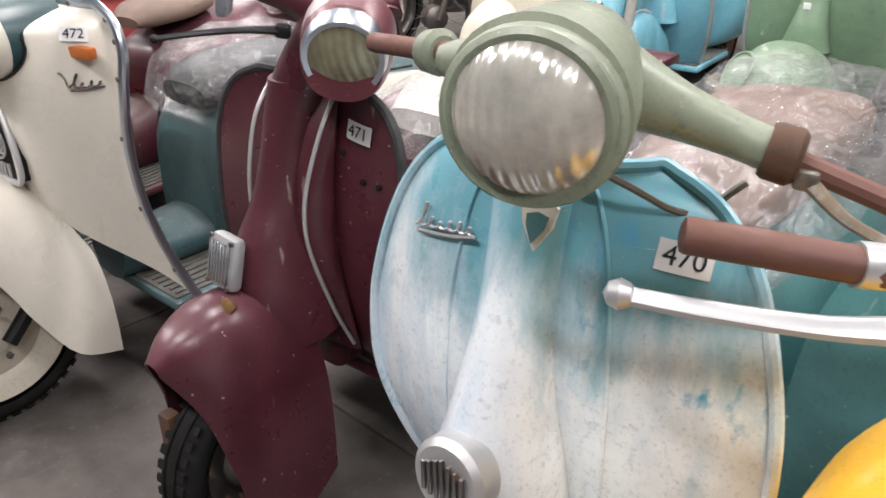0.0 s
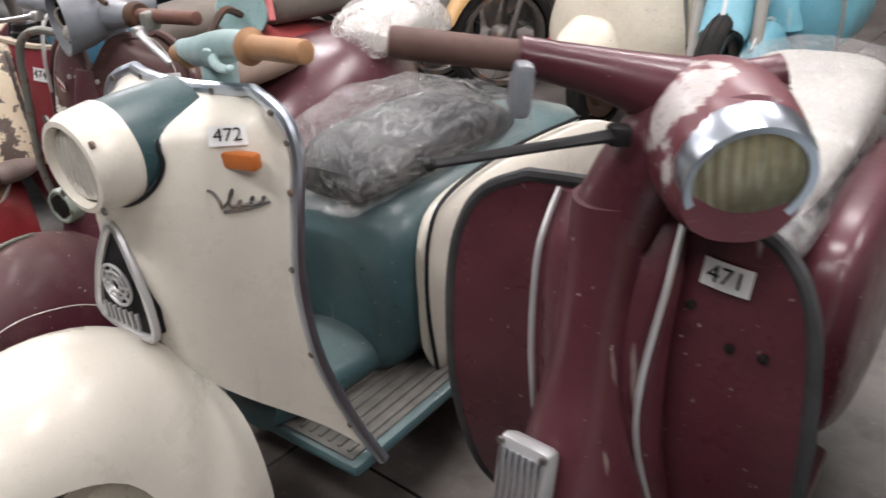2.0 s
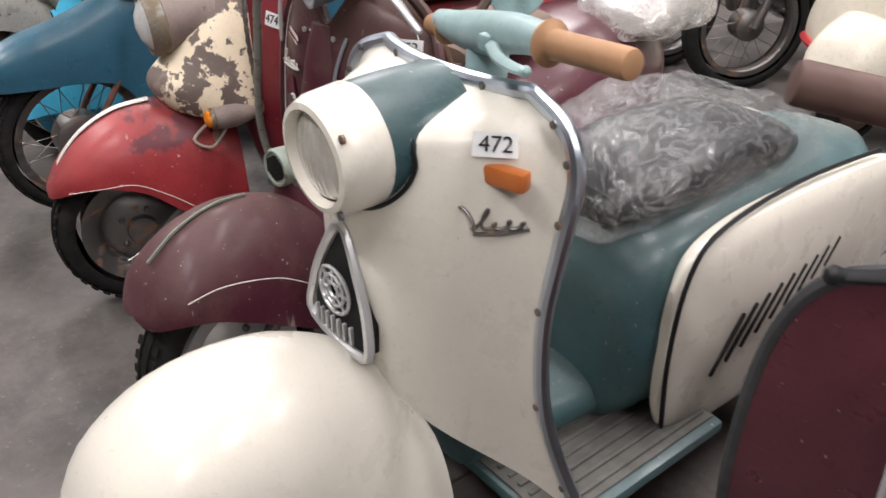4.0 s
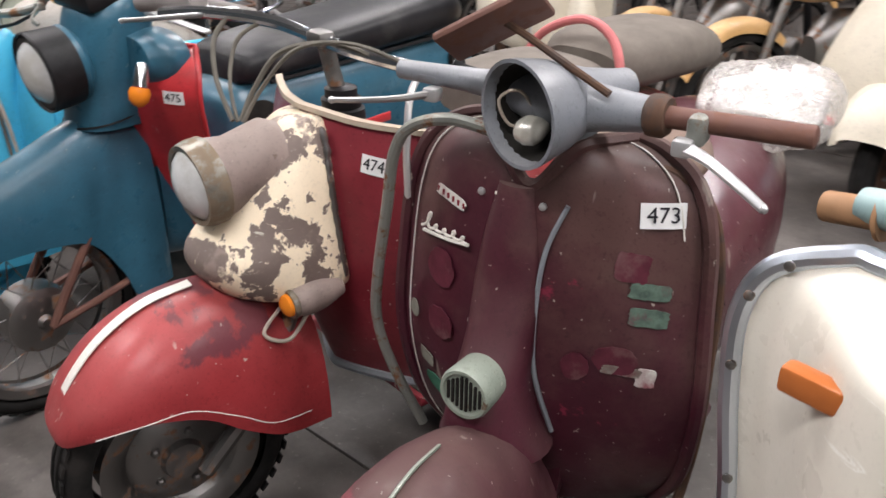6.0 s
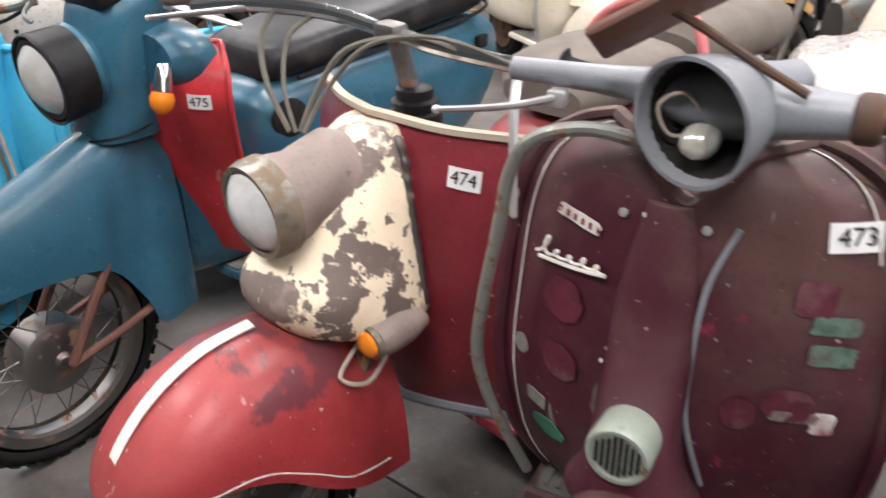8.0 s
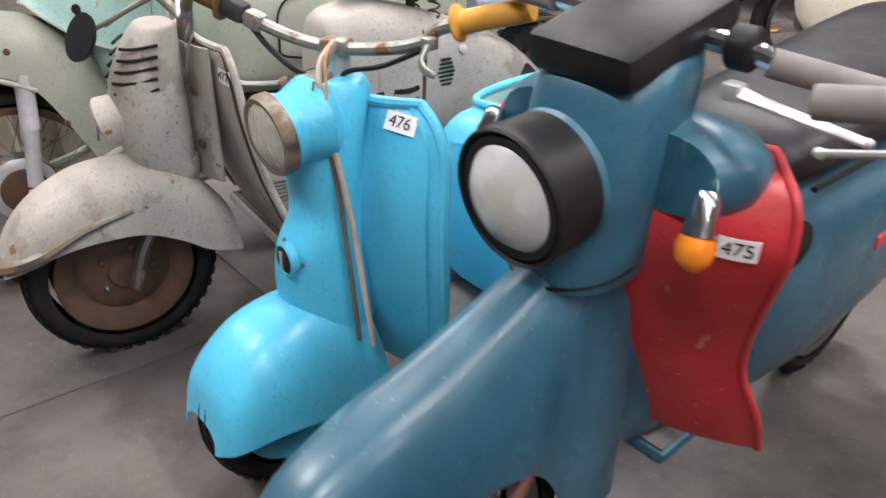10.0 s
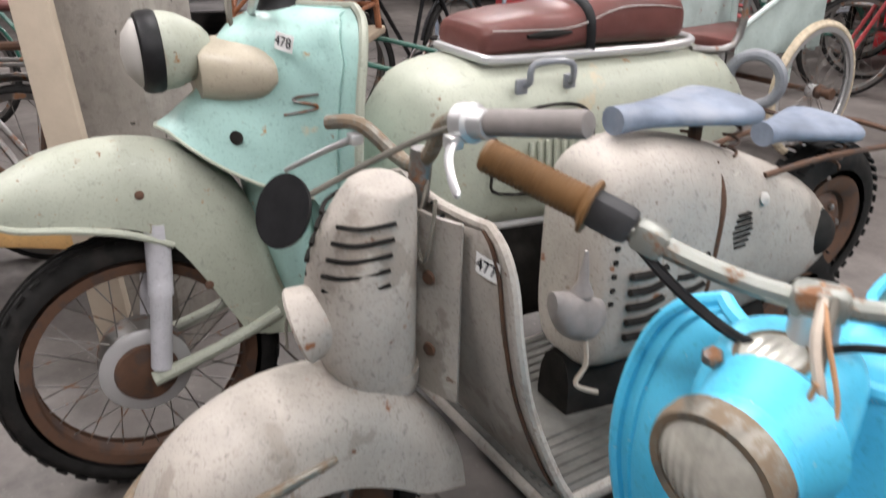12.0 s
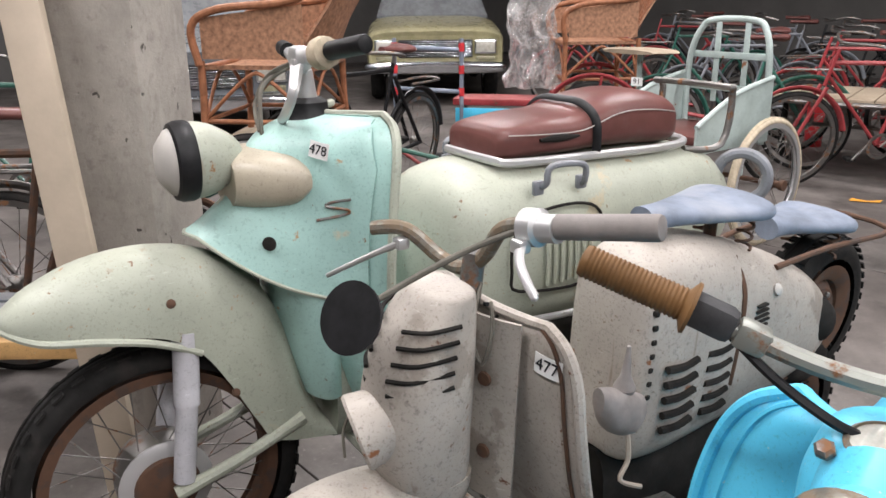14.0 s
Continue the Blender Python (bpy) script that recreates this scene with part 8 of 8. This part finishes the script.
def rattan_chair(m, label):
    """A cane armchair: bent cane outline, woven back and seat, braced legs."""
    s = empty_thing("rattan_chair", m, label, "chair", "rattan armchairs")
    w, d = 0.30, 0.27
    part("seat", sheet(lambda u, v: (u * w, -d + 2 * d * v, 0.40 - 0.02 * (1 - u * u)), 14, 12, 0.02), RATTAN_WEAVE, s, "woven cane seat")
    bk = part("backrest", sheet(lambda u, v: (u * (w + 0.03) * (1 - 0.15 * v), d + 0.02 + 0.20 * v - 0.10 * u * u, 0.42 + v * (0.50 - 0.20 * u * u)), 18, 14, 0.012), RATTAN_WEAVE, s, "woven cane back")
    for i in range(12):
        u = -0.92 + 1.84 * i / 11
        part("cane", tube([(u * (w + 0.03) * (1 - 0.15 * v), d + 0.012 + 0.20 * v - 0.10 * u * u, 0.42 + v * (0.50 - 0.20 * u * u)) for v in (0, 0.35, 0.7, 1)], 0.004, 5, 3), RATTAN, bk)
    for i in range(9):
        v = 0.06 + 0.88 * i / 8
        part("cane", tube([(u * (w + 0.03) * (1 - 0.15 * v), d + 0.012 + 0.20 * v - 0.10 * u * u, 0.42 + v * (0.50 - 0.20 * u * u)) for u in (-1, -0.5, 0, 0.5, 1)], 0.004, 5, 3), RATTAN, bk)
    part("outline", tube([(-w - 0.02, -d, 0.40), (-w - 0.03, -d - 0.02, 0.58), (-w - 0.03, -d + 0.12, 0.66), (-w - 0.03, d - 0.05, 0.70), (-w * 0.9, d + 0.16, 0.84), (-w * 0.45, d + 0.22, 0.93), (0, d + 0.24, 0.95), (w * 0.45, d + 0.22, 0.93), (w * 0.9, d + 0.16, 0.84), (w + 0.03, d - 0.05, 0.70), (w + 0.03, -d + 0.12, 0.66), (w + 0.03, -d - 0.02, 0.58), (w + 0.02, -d, 0.40)], 0.019, 10, 5), RATTAN, s, "bent cane arms and top rail")
    for sx in (-1, 1):
        part("arm_panel", sheet(lambda u, v, q=sx: (q * (w + 0.025), u * (d - 0.02), 0.43 + v * (0.22 + 0.03 * u)), 12, 8, 0.008), RATTAN_WEAVE, s)
        for y in (-d, d):
            part("leg", tube([(sx * w, y, 0.42), (sx * (w + 0.01), y, 0.2), (sx * (w + 0.02), y * 1.05, 0.0)], 0.018, 10, 3), RATTAN, s)
        part("stretcher", tube([(sx * w, -d, 0.13), (sx * w, d, 0.13)], 0.012, 8, 1), RATTAN, s)
        part("brace", tube([(sx * w, -d, 0.14), (sx * w, -0.05, 0.34), (sx * w, 0.05, 0.34), (sx * w, d, 0.14)], 0.010, 8, 4), RATTAN, s)
    for y in (-d, d):
        part("stretcher", tube([(-w, y, 0.13), (w, y, 0.13)], 0.012, 8, 1), RATTAN, s)
        part("brace", tube([(-w, y, 0.14), (-0.1, y, 0.34), (0.1, y, 0.34), (w, y, 0.14)], 0.010, 8, 4), RATTAN, s)
        part("front_rail", tube([(-w, y, 0.385), (w, y, 0.385)], 0.018, 10, 1), RATTAN, s)
    return s


def trishaw_base(m, frame_mat, label, deck=0.55, guard=None, gap=0.46):
    """The two-wheeled passenger half of a trishaw, with a deck, a hitch and a foot plate."""
    s = empty_thing("trishaw", m, label, "trishaw", "old trishaws")
    for sx in (-1, 1):
        wheel(s, 0.0, 0.34, 0.34, 0.042, 0.30, "spoked", ALU, spokes=24, hub_r=0.03, x=sx * gap, knobs=0)
        if guard:
            part("wheel_guard", tube([(sx * gap, 0.385 * math.cos(a), 0.34 + 0.385 * math.sin(a)) for a in [radians(q) for q in range(5, 176, 17)]], 0.026, 8, 2, flat=0.5), guard, s)
            part("guard_stay", tube([(sx * (gap + 0.04), 0.0, 0.34), (sx * (gap + 0.04), 0.05, 0.72)], 0.010, 6, 1), guard, s)
    part("deck", block((0, 0, deck - 0.02), (gap * 1.75, 0.62, 0.04), 0.008), PLANK, s)
    part("axle", tube([(-gap, 0, 0.34), (gap, 0, 0.34)], 0.014, 8, 1), STEEL, s)
    for sx in (-1, 1):
        part("side_rail", tube([(sx * 0.3, -0.85, 0.30), (sx * 0.3, -0.3, 0.34), (sx * 0.3, 0.1, deck - 0.04), (sx * 0.3, 0.8, 0.42)], 0.014, 8, 3), frame_mat, s)
        part("strut", tube([(sx * 0.3, 0, 0.34), (sx * 0.3, 0.0, deck - 0.03)], 0.014, 8, 1), frame_mat, s)
    part("foot_plate", block((0, -0.72, 0.33), (0.62, 0.34, 0.025), 0.006), RED_FRAME, s)
    return s


# rattan chair on the near trishaw
trishaw_base(pose(-7.90, 2.08, 0, 0, 0, -46), DARK_GREEN, "dark green trishaw base under a rattan chair", 0.58)
rattan_chair(pose(-7.90, 2.08, 0.58, 0, 0, -48), "varnished rattan armchair standing on a trishaw")
# red trishaw with wrapped chair
s = trishaw_base(pose(-8.20, 5.00, 0, 0, 0, -51), RED_FRAME, "red trishaw with wheel guards and painted side panel", 0.55, RED_FRAME)
part("painted_panel", block((-0.36, -0.33, 0.78), (0.22, 0.02, 0.24), 0.006), SLATE, s)
for k in range(4):
    part("panel_scroll", tube([(-0.43 + 0.05 * k, -0.345, 0.70), (-0.41 + 0.05 * k, -0.345, 0.76), (-0.45 + 0.05 * k, -0.345, 0.80), (-0.42 + 0.05 * k, -0.345, 0.86)], 0.007, 5, 4), PALE_SEAT, s)
rattan_chair(pose(-8.22, 4.98, 0.55, 0, 0, -38), "rattan armchair on a red trishaw beside plastic sheeting")
bm = sheet(lambda u, v: (u * 0.24 * (1 - 0.3 * v) + 0.03 * math.sin(9 * v), 0.05 * math.sin(7 * u + 5 * v) + 0.03 * math.sin(17 * u), 0.30 + 0.95 * v), 40, 44, 0.001)
for v in bm.verts:
    v.co += Vector((noise.noise(v.co * 9), noise.noise(v.co * 9 + Vector((5, 0, 0))), 0)) * 0.05
solid_thing("plastic_sheet", bm, FILM_SHEET, pose(-8.50, 4.62, 0.28, 0, 0, 30), "crumpled clear plastic sheet hanging off a trishaw", "plastic sheet")
# rails and red foot plate of the trishaw ahead
s = empty_thing("trishaw_footrest", pose(-8.79, 3.89, 0, 0, 0, 39), "blue and red railed trishaw footrest with dark red plank", "footrest")
for z in (0.62, 0.92):
    part("rail", tube([(-0.30, -0.05, z), (0.20, -0.05, z - 0.02)], 0.016, 8, 1), SADDLE_BLUE, s)
for x in (-0.30, 0.20):
    part("post", tube([(x, -0.05, 0.50), (x, -0.05, 0.98)], 0.016, 8, 1), SADDLE_BLUE, s)
    for z in (0.60, 0.76, 0.92):
        part("joint", lathe([(0.021, -0.03), (0.021, 0.03)], (x, -0.05, z), (0, 0, 1), 10), BRIGHT_RED, s)
part("plank", block((0.50, 0.15, 0.52), (0.75, 0.30, 0.05), 0.008), RED_FRAME, s, "dark red plank")
part("side_art", block((0.50, -0.02, 0.42), (0.70, 0.015, 0.12), 0.004), CYAN, s, "painted blue side board")
for x in (0.2, 0.8):
    part("leg", tube([(x, 0.15, 0.5), (x, 0.15, 0.0)], 0.014, 8, 1), STEEL, s)
for x in (-0.3, 0.2):
    part("leg", tube([(x, -0.05, 0.5), (x, -0.05, 0.0)], 0.014, 8, 1), SADDLE_BLUE, s)
part("chainring", lathe([(0.10, -0.004), (0.10, 0.004), (0.08, 0.004), (0.08, -0.004)], (0.20, -0.10, 0.22), (0, -1, 0), 24, cap=False), BLACK, s)
part("crank", tube([(0.20, -0.12, 0.22), (0.05, -0.13, 0.14)], 0.012, 8, 1), BLACK, s)
part("pedal", block((0.04, -0.16, 0.14), (0.07, 0.09, 0.03), 0.006), BLACK, s)
s = empty_thing("shaft_frame", pose(-7.1, 2.75, 0, 0, 0, -20), "thin red tubular cart shafts", "cart frame")
for a, b in (((-0.8, -0.15, 0.40), (0.7, -0.15, 0.36)), ((-0.8, 0.2, 0.40), (0.7, 0.2, 0.36)), ((-0.8, -0.15, 0.02), (0.4, -0.15, 0.36)), ((0.6, 0.2, 0.02), (-0.3, 0.2, 0.38)), ((-0.4, -0.15, 0.39), (-0.4, 0.2, 0.39))):
    part("shaft", tube([a, b], 0.011, 8, 1), RED_FRAME, s)
# mint trishaw with arched back frame
s = empty_thing("trishaw", pose(-6.60, 3.95, 0, 0, 0, -2), "pale mint trishaw with arched tubular back and cracked cream tyre", "trishaw", "old trishaws")
part("back_arch", tube([(-0.25, 0.22, 0.50), (-0.25, 0.22, 0.92), (-0.20, 0.24, 1.10), (-0.12, 0.25, 1.15), (0.12, 0.25, 1.15), (0.20, 0.24, 1.10), (0.25, 0.22, 0.92), (0.25, 0.22, 0.50)], 0.018, 10, 5), GREEN_FRAME, s)
for x in (-0.09, 0.09):
    part("slat", block((x, 0.245, 0.92), (0.035, 0.008, 0.44), 0.003), GREEN_FRAME, s)
for z in (0.78, 0.96):
    part("cross_bar", block((0, 0.24, z), (0.50, 0.012, 0.035), 0.003), GREEN_FRAME, s)
for sx in (-1, 1):
    pts = [(-0.42, 0.52), (0.24, 0.52), (0.24, 0.86), (-0.10, 0.80), (-0.42, 0.66)]
    part("side_panel", loft([[(sx * 0.27 + dx, y, z) for y, z in pts] for dx in (-0.006, 0.006)]), GREEN_FRAME, s, "rust-streaked mint side panel")
    part("panel_edge", tube([(sx * 0.27, -0.42, 0.66), (sx * 0.27, -0.10, 0.80), (sx * 0.27, 0.24, 0.86)], 0.014, 8, 3), GREEN_FRAME, s)
    wheel(s, 0.05, 0.34, 0.34, 0.042, 0.30, "spoked", ALU, spokes=26, hub_r=0.032, x=sx * 0.40, tyre_mat=CREAM_TYRE if sx > 0 else RUBBER, knobs=0)
part("seat", block((0, -0.05, 0.56), (0.50, 0.50, 0.06), 0.02), VINYL_BROWN, s, "pinkish brown seat")
part("axle", tube([(-0.42, 0.05, 0.34), (0.47, 0.05, 0.34)], 0.014, 8, 1), RUST, s)
part("axle_nut", lathe([(0.03, 0), (0.035, 0.02), (0.02, 0.03), (0.02, 0.06), (0.028, 0.065), (0.028, 0.09)], (0.42, 0.05, 0.34), (1, 0, 0), 14), RUST, s)
for sx in (-1, 1):
    part("leg", tube([(sx * 0.25, 0.05, 0.34), (sx * 0.25, 0.05, 0.55)], 0.014, 8, 1), GREEN_FRAME, s)
part("plank_seat", hull([(-0.10, 0.96, 0.985, 0.18, 2.2), (0.02, 0.955, 0.99, 0.26, 2.2), (0.14, 0.96, 0.985, 0.18, 2.2)], 26), PLANK, s, "worn oval plank seat", Matrix.Translation((-0.45, 0.0, 0)))
part("plank_post", tube([(-0.45, 0.02, 0.96), (-0.42, 0.02, 0.50), (-0.27, 0.0, 0.52)], 0.016, 8, 2), GREEN_FRAME, s)
number_tag(s, "91", (-0.43, -0.02, 0.80), (0.3, -1, 0), 0, 0.07, 0.05, 0.045)
# flat wooden cart
s = empty_thing("flat_cart", pose(-6.75, 6.25, 0, 0, 0, 15), "flat wooden tricycle cart with weathered planks", "cart")
for k in range(6):
    part("plank", block((-0.45 + 0.18 * k, 0, 0.55), (0.172, 0.85, 0.035), 0.006), PLANK, s)
part("deck_edge", tube([(-0.56, -0.44, 0.54), (0.56, -0.44, 0.54), (0.56, 0.44, 0.54), (-0.56, 0.44, 0.54)], 0.02, 8, 2, None, True), STEEL, s)
for sx in (-1, 1):
    wheel(s, 0.1, 0.30, 0.30, 0.05, 0.25, "spoked", STEEL, spokes=16, x=sx * 0.45, knobs=0)
part("axle", tube([(-0.45, 0.1, 0.30), (0.45, 0.1, 0.30)], 0.016, 8, 1), STEEL, s)
for x in (-0.3, 0.3):
    part("strut", tube([(x, 0.1, 0.30), (x, 0.1, 0.54)], 0.016, 8, 1), STEEL, s)
# fire extinguisher
s = empty_thing("fire_extinguisher", pose(-7.35, 6.95, 0), "red fire extinguisher standing on the floor", "extinguisher")
part("cylinder", lathe([(0.07, 0), (0.075, 0.01), (0.075, 0.38), (0.06, 0.43), (0.025, 0.46), (0.025, 0.50)], (0, 0, 0), (0, 0, 1), 24), BRIGHT_RED, s)
part("valve", block((0, 0, 0.52), (0.03, 0.12, 0.04), 0.008), BLACK, s)
# bicycles in the distance and behind the column
bicycle(pose(-6.45, 5.75, 0, 0, 6, -38), RED_FRAME, "red framed carrier bicycle parked sideways")
bicycle(pose(-7.35, 5.6, 0, 0, -5, -48), DARK_GREEN, "dark green roadster bicycle leaning slightly")
bicycle(pose(-7.9, 6.6, 0, 0, 4, -30), SLATE, "grey blue roadster bicycle with full guards")
bicycle(pose(-6.2, 7.3, 0, 0, -4, -50), RED_FRAME, "old red bicycle in the back row")
bicycle(pose(-8.9, 7.6, 0, 0, 4, -35), DARK_GREEN, "dark green bicycle in the back row")
bicycle(pose(-5.6, 7.6, 0, 0, 4, -32), STEEL, "grimy steel bicycle in the back row")
bicycle(pose(-8.3, 2.9, 0, 0, 5, 20), BLACK, "black roadster bicycle beside a rattan chair")
bicycle(pose(-7.05, 0.50, 0, 0, 5, -28), RUST, "rusty bicycle standing behind the column")
bicycle(pose(-7.5, 0.15, 0, 0, -4, -38), STEEL, "grimy bicycle with orange rear guard")
bicycle(pose(-9.0, 1.0, 0, 0, -4, -45), DARK_GREEN, "dark green bicycle behind the column")
# motorcycle wheels and ochre machines past the cream scooter


BACK = [(-10.2, 9.2, -40), (-9.2, 9.6, -52), (-8.0, 9.0, -36), (-7.4, 8.0, -45), (-6.6, 8.6, -30), (-5.0, 8.4, -48), (-5.8, 9.2, -40), (-4.2, 7.4, -35), (-4.4, 8.6, -50), (-3.4, 8.2, -42), (-10.8, 10.4, -45), (-7.2, 10.0, -38), (-10.0, 7.4, -44), (-11.6, 8.8, -40), (-5.1, 6.3, -46)]
ROADSTERS = [bicycle(pose(-7.0, 6.9, 0, 0, 3, -42), RED_FRAME, "old red roadster bicycle in the crowded back rows"), bicycle(pose(-8.5, 8.4, 0, 0, -3, -50), SLATE, "grey roadster bicycle in the crowded back rows"), bicycle(pose(-9.6, 8.6, 0, 0, 3, -36), BLACK, "black roadster bicycle in the crowded back rows")]
for k, (bx, by, bz) in enumerate(BACK):  # rows beyond
    copy_thing(ROADSTERS[k % 3], pose(bx, by, 0, 0, 3 if k % 2 else -3, bz))


def motorcycle(m, tank_mat, label):
    s = empty_thing("motorcycle", m, label, "motorcycle", "motorcycles at the back")
    wheel(s, -0.62, 0.31, 0.31, 0.09, 0.23, "spoked", STEEL, spokes=20, hub_r=0.07, knobs=0)
    wheel(s, 0.62, 0.31, 0.31, 0.09, 0.23, "spoked", STEEL, spokes=20, hub_r=0.07, knobs=0)
    for sx in (-1, 1):
        part("fork_tube", tube([(sx * 0.08, -0.40, 0.92), (sx * 0.08, -0.62, 0.31)], 0.02, 10, 1), STEEL, s)
        part("shock_absorber", tube([(sx * 0.1, 0.50, 0.68), (sx * 0.1, 0.62, 0.31)], 0.022, 10, 1), BLACK, s)
    part("mudguard", hood([(-0.95, 0.45), (-0.86, 0.58), (-0.7, 0.66), (-0.52, 0.65), (-0.4, 0.57)], [(-0.93, 0.42), (-0.84, 0.53), (-0.7, 0.60), (-0.54, 0.59), (-0.43, 0.53)], 0.06), tank_mat, s)
    part("tank", hull([(-0.38, 0.72, 0.88, 0.06, 2.4), (-0.25, 0.70, 0.95, 0.12, 2.4), (0.0, 0.70, 0.92, 0.12, 2.4), (0.12, 0.72, 0.84, 0.08, 2.4)], 22), tank_mat, s)
    part("seat", hull([(0.08, 0.74, 0.80, 0.08, 3), (0.2, 0.74, 0.84, 0.12, 3), (0.6, 0.74, 0.85, 0.12, 3), (0.72, 0.75, 0.80, 0.08, 3)], 20), VINYL_BLACK, s)
    part("rear_guard", hood([(0.40, 0.66), (0.55, 0.68), (0.75, 0.66), (0.92, 0.55)], [(0.42, 0.60), (0.55, 0.62), (0.73, 0.60), (0.88, 0.50)], 0.07), tank_mat, s)
    part("engine", hull([(-0.22, 0.25, 0.55, 0.06, 2.6), (-0.05, 0.22, 0.66, 0.12, 2.8), (0.2, 0.25, 0.6, 0.10, 2.8), (0.3, 0.3, 0.5, 0.06, 2.6)], 20), STEEL, s)
    part("handlebar", tube([(-0.34, -0.18, 1.05), (-0.22, -0.32, 1.08), (0, -0.36, 0.98), (0.22, -0.32, 1.08), (0.34, -0.18, 1.05)], 0.012, 8, 4), CHROME, s)
    lamp(s, (0, -0.56, 0.90), (0, -1, 0), 0.08, 0.1, BLACK, CHROME, LENS_CLEAR)
    part("exhaust", tube([(0.1, -0.15, 0.35), (0.14, 0.1, 0.22), (0.15, 0.8, 0.26)], [0.018, 0.025, 0.035], 10, 4), CHROME, s)
    return s


motorcycle(pose(-3.05, 4.10, 0, 0, 0, -25), OCHRE, "ochre motorcycle with spoked wheels behind a cream scooter")
motorcycle(pose(-3.65, 4.15, 0, 0, 0, -12), OCHRE, "ochre and black motorcycle in the second row")
motorcycle(pose(-2.55, 5.3, 0, 0, 0, 20), RED_FRAME, "red striped motorcycle further back")
motorcycle(pose(-5.0, 4.9, 0, 0, 0, -40), BLACK, "black motorcycle further back")
motorcycle(pose(-0.6, 4.9, 0, 0, 0, 10), DARK_GREEN, "dark green motorcycle behind a green scooter")


def car(m, paint_mat, label):
    """The front of an old saloon: lofted body, grille, paired lamps, bumper, glasshouse, wheels."""
    s = empty_thing("car", m, label, "car", "parked cars")
    part("body", hull([(0.0, 0.45, 0.80, 0.74, 5), (0.08, 0.36, 0.90, 0.80, 5), (0.9, 0.30, 0.98, 0.82, 5), (1.3, 0.28, 0.99, 0.82, 5), (3.2, 0.30, 0.98, 0.82, 5), (4.0, 0.36, 0.92, 0.78, 5), (4.15, 0.45, 0.85, 0.72, 5)], 40), paint_mat, s)
    part("glasshouse", hull([(1.25, 0.95, 1.0, 0.72, 5), (1.7, 0.95, 1.36, 0.64, 5), (2.8, 0.95, 1.38, 0.63, 5), (3.4, 0.95, 1.0, 0.72, 5)], 30), GUNMETAL, s, "dark glasshouse")
    g = part("grille", block((0, -0.005, 0.66), (0.86, 0.04, 0.20), 0.01), BLACK, s)
    for k in range(9):
        part("bar", block((0, -0.03, 0.58 + 0.02 * k), (0.84, 0.012, 0.006), 0.002), CHROME, g)
    for sx in (-1, 1):
        h = part("headlamp", block((sx * 0.58, -0.005, 0.68), (0.26, 0.05, 0.17), 0.02), CHROME, s)
        part("lens", block((sx * 0.58, -0.035, 0.68), (0.22, 0.02, 0.13), 0.015), LENS_CLEAR, h)
        part("indicator", block((sx * 0.58, -0.01, 0.55), (0.22, 0.04, 0.05), 0.01), LENS_GREEN, s)
        for y in (0.75, 3.3):
            wheel(s, y, 0.30, 0.30, 0.17, 0.18, rim_mat=CHROME, x=sx * 0.70, knobs=0)
    part("bumper", hull([(-0.12, 0.40, 0.50, 0.70, 4), (-0.08, 0.38, 0.52, 0.82, 5), (0.05, 0.40, 0.50, 0.82, 5)], 24), CHROME, s, "dull chrome bumper")
    return s


car(pose(-11.5, 6.15, 0, 0, 0, 52), OLIVE_GOLD, "faded gold saloon car with rectangular headlamps")
car(pose(-10.4, 2.75, 0, 0, 0, 66), GUNMETAL, "grey saloon car parked behind a rattan chair")
# board against the column, orange plank, stray paper
solid_thing("plaster_board", block((0, 0, 1.0), (0.10, 0.03, 2.1), 0.004), BOARD, pose(-6.07, 0.55, 0.0, 0, -9, 8) @ pose(0, 0, -0.03, 0, 0, 42), "pale narrow board leaning against the column", "board")
s = empty_thing("wooden_trestle", pose(-6.62, 0.50, 0, 0, 0, 50), "low orange and blue slatted wooden trestle", "trestle")
part("top_board", block((0, 0, 0.30), (0.9, 0.05, 0.06), 0.006), OCHRE, s)
for k in range(3):
    part("slat", block((0, 0.05 + 0.09 * k, 0.37), (0.9, 0.07, 0.02), 0.004), SLATE, s)
for x in (-0.4, 0.4):
    part("leg", block((x, 0.02, 0.14), (0.05, 0.05, 0.28), 0.005), OCHRE, s)
    part("cleat", block((x, 0.14, 0.345), (0.04, 0.3, 0.03), 0.004), OCHRE, s)
solid_thing("paper_scrap", sheet(lambda u, v: (u * 0.09 + 0.02 * v, 0.03 * v, 0.006 + 0.012 * v * abs(u)), 6, 3, 0.002), GRIP_ORANGE, pose(-6.2, 5.3, 0, 0, 0, 30), "orange paper scrap lying on the floor", "paper scrap")
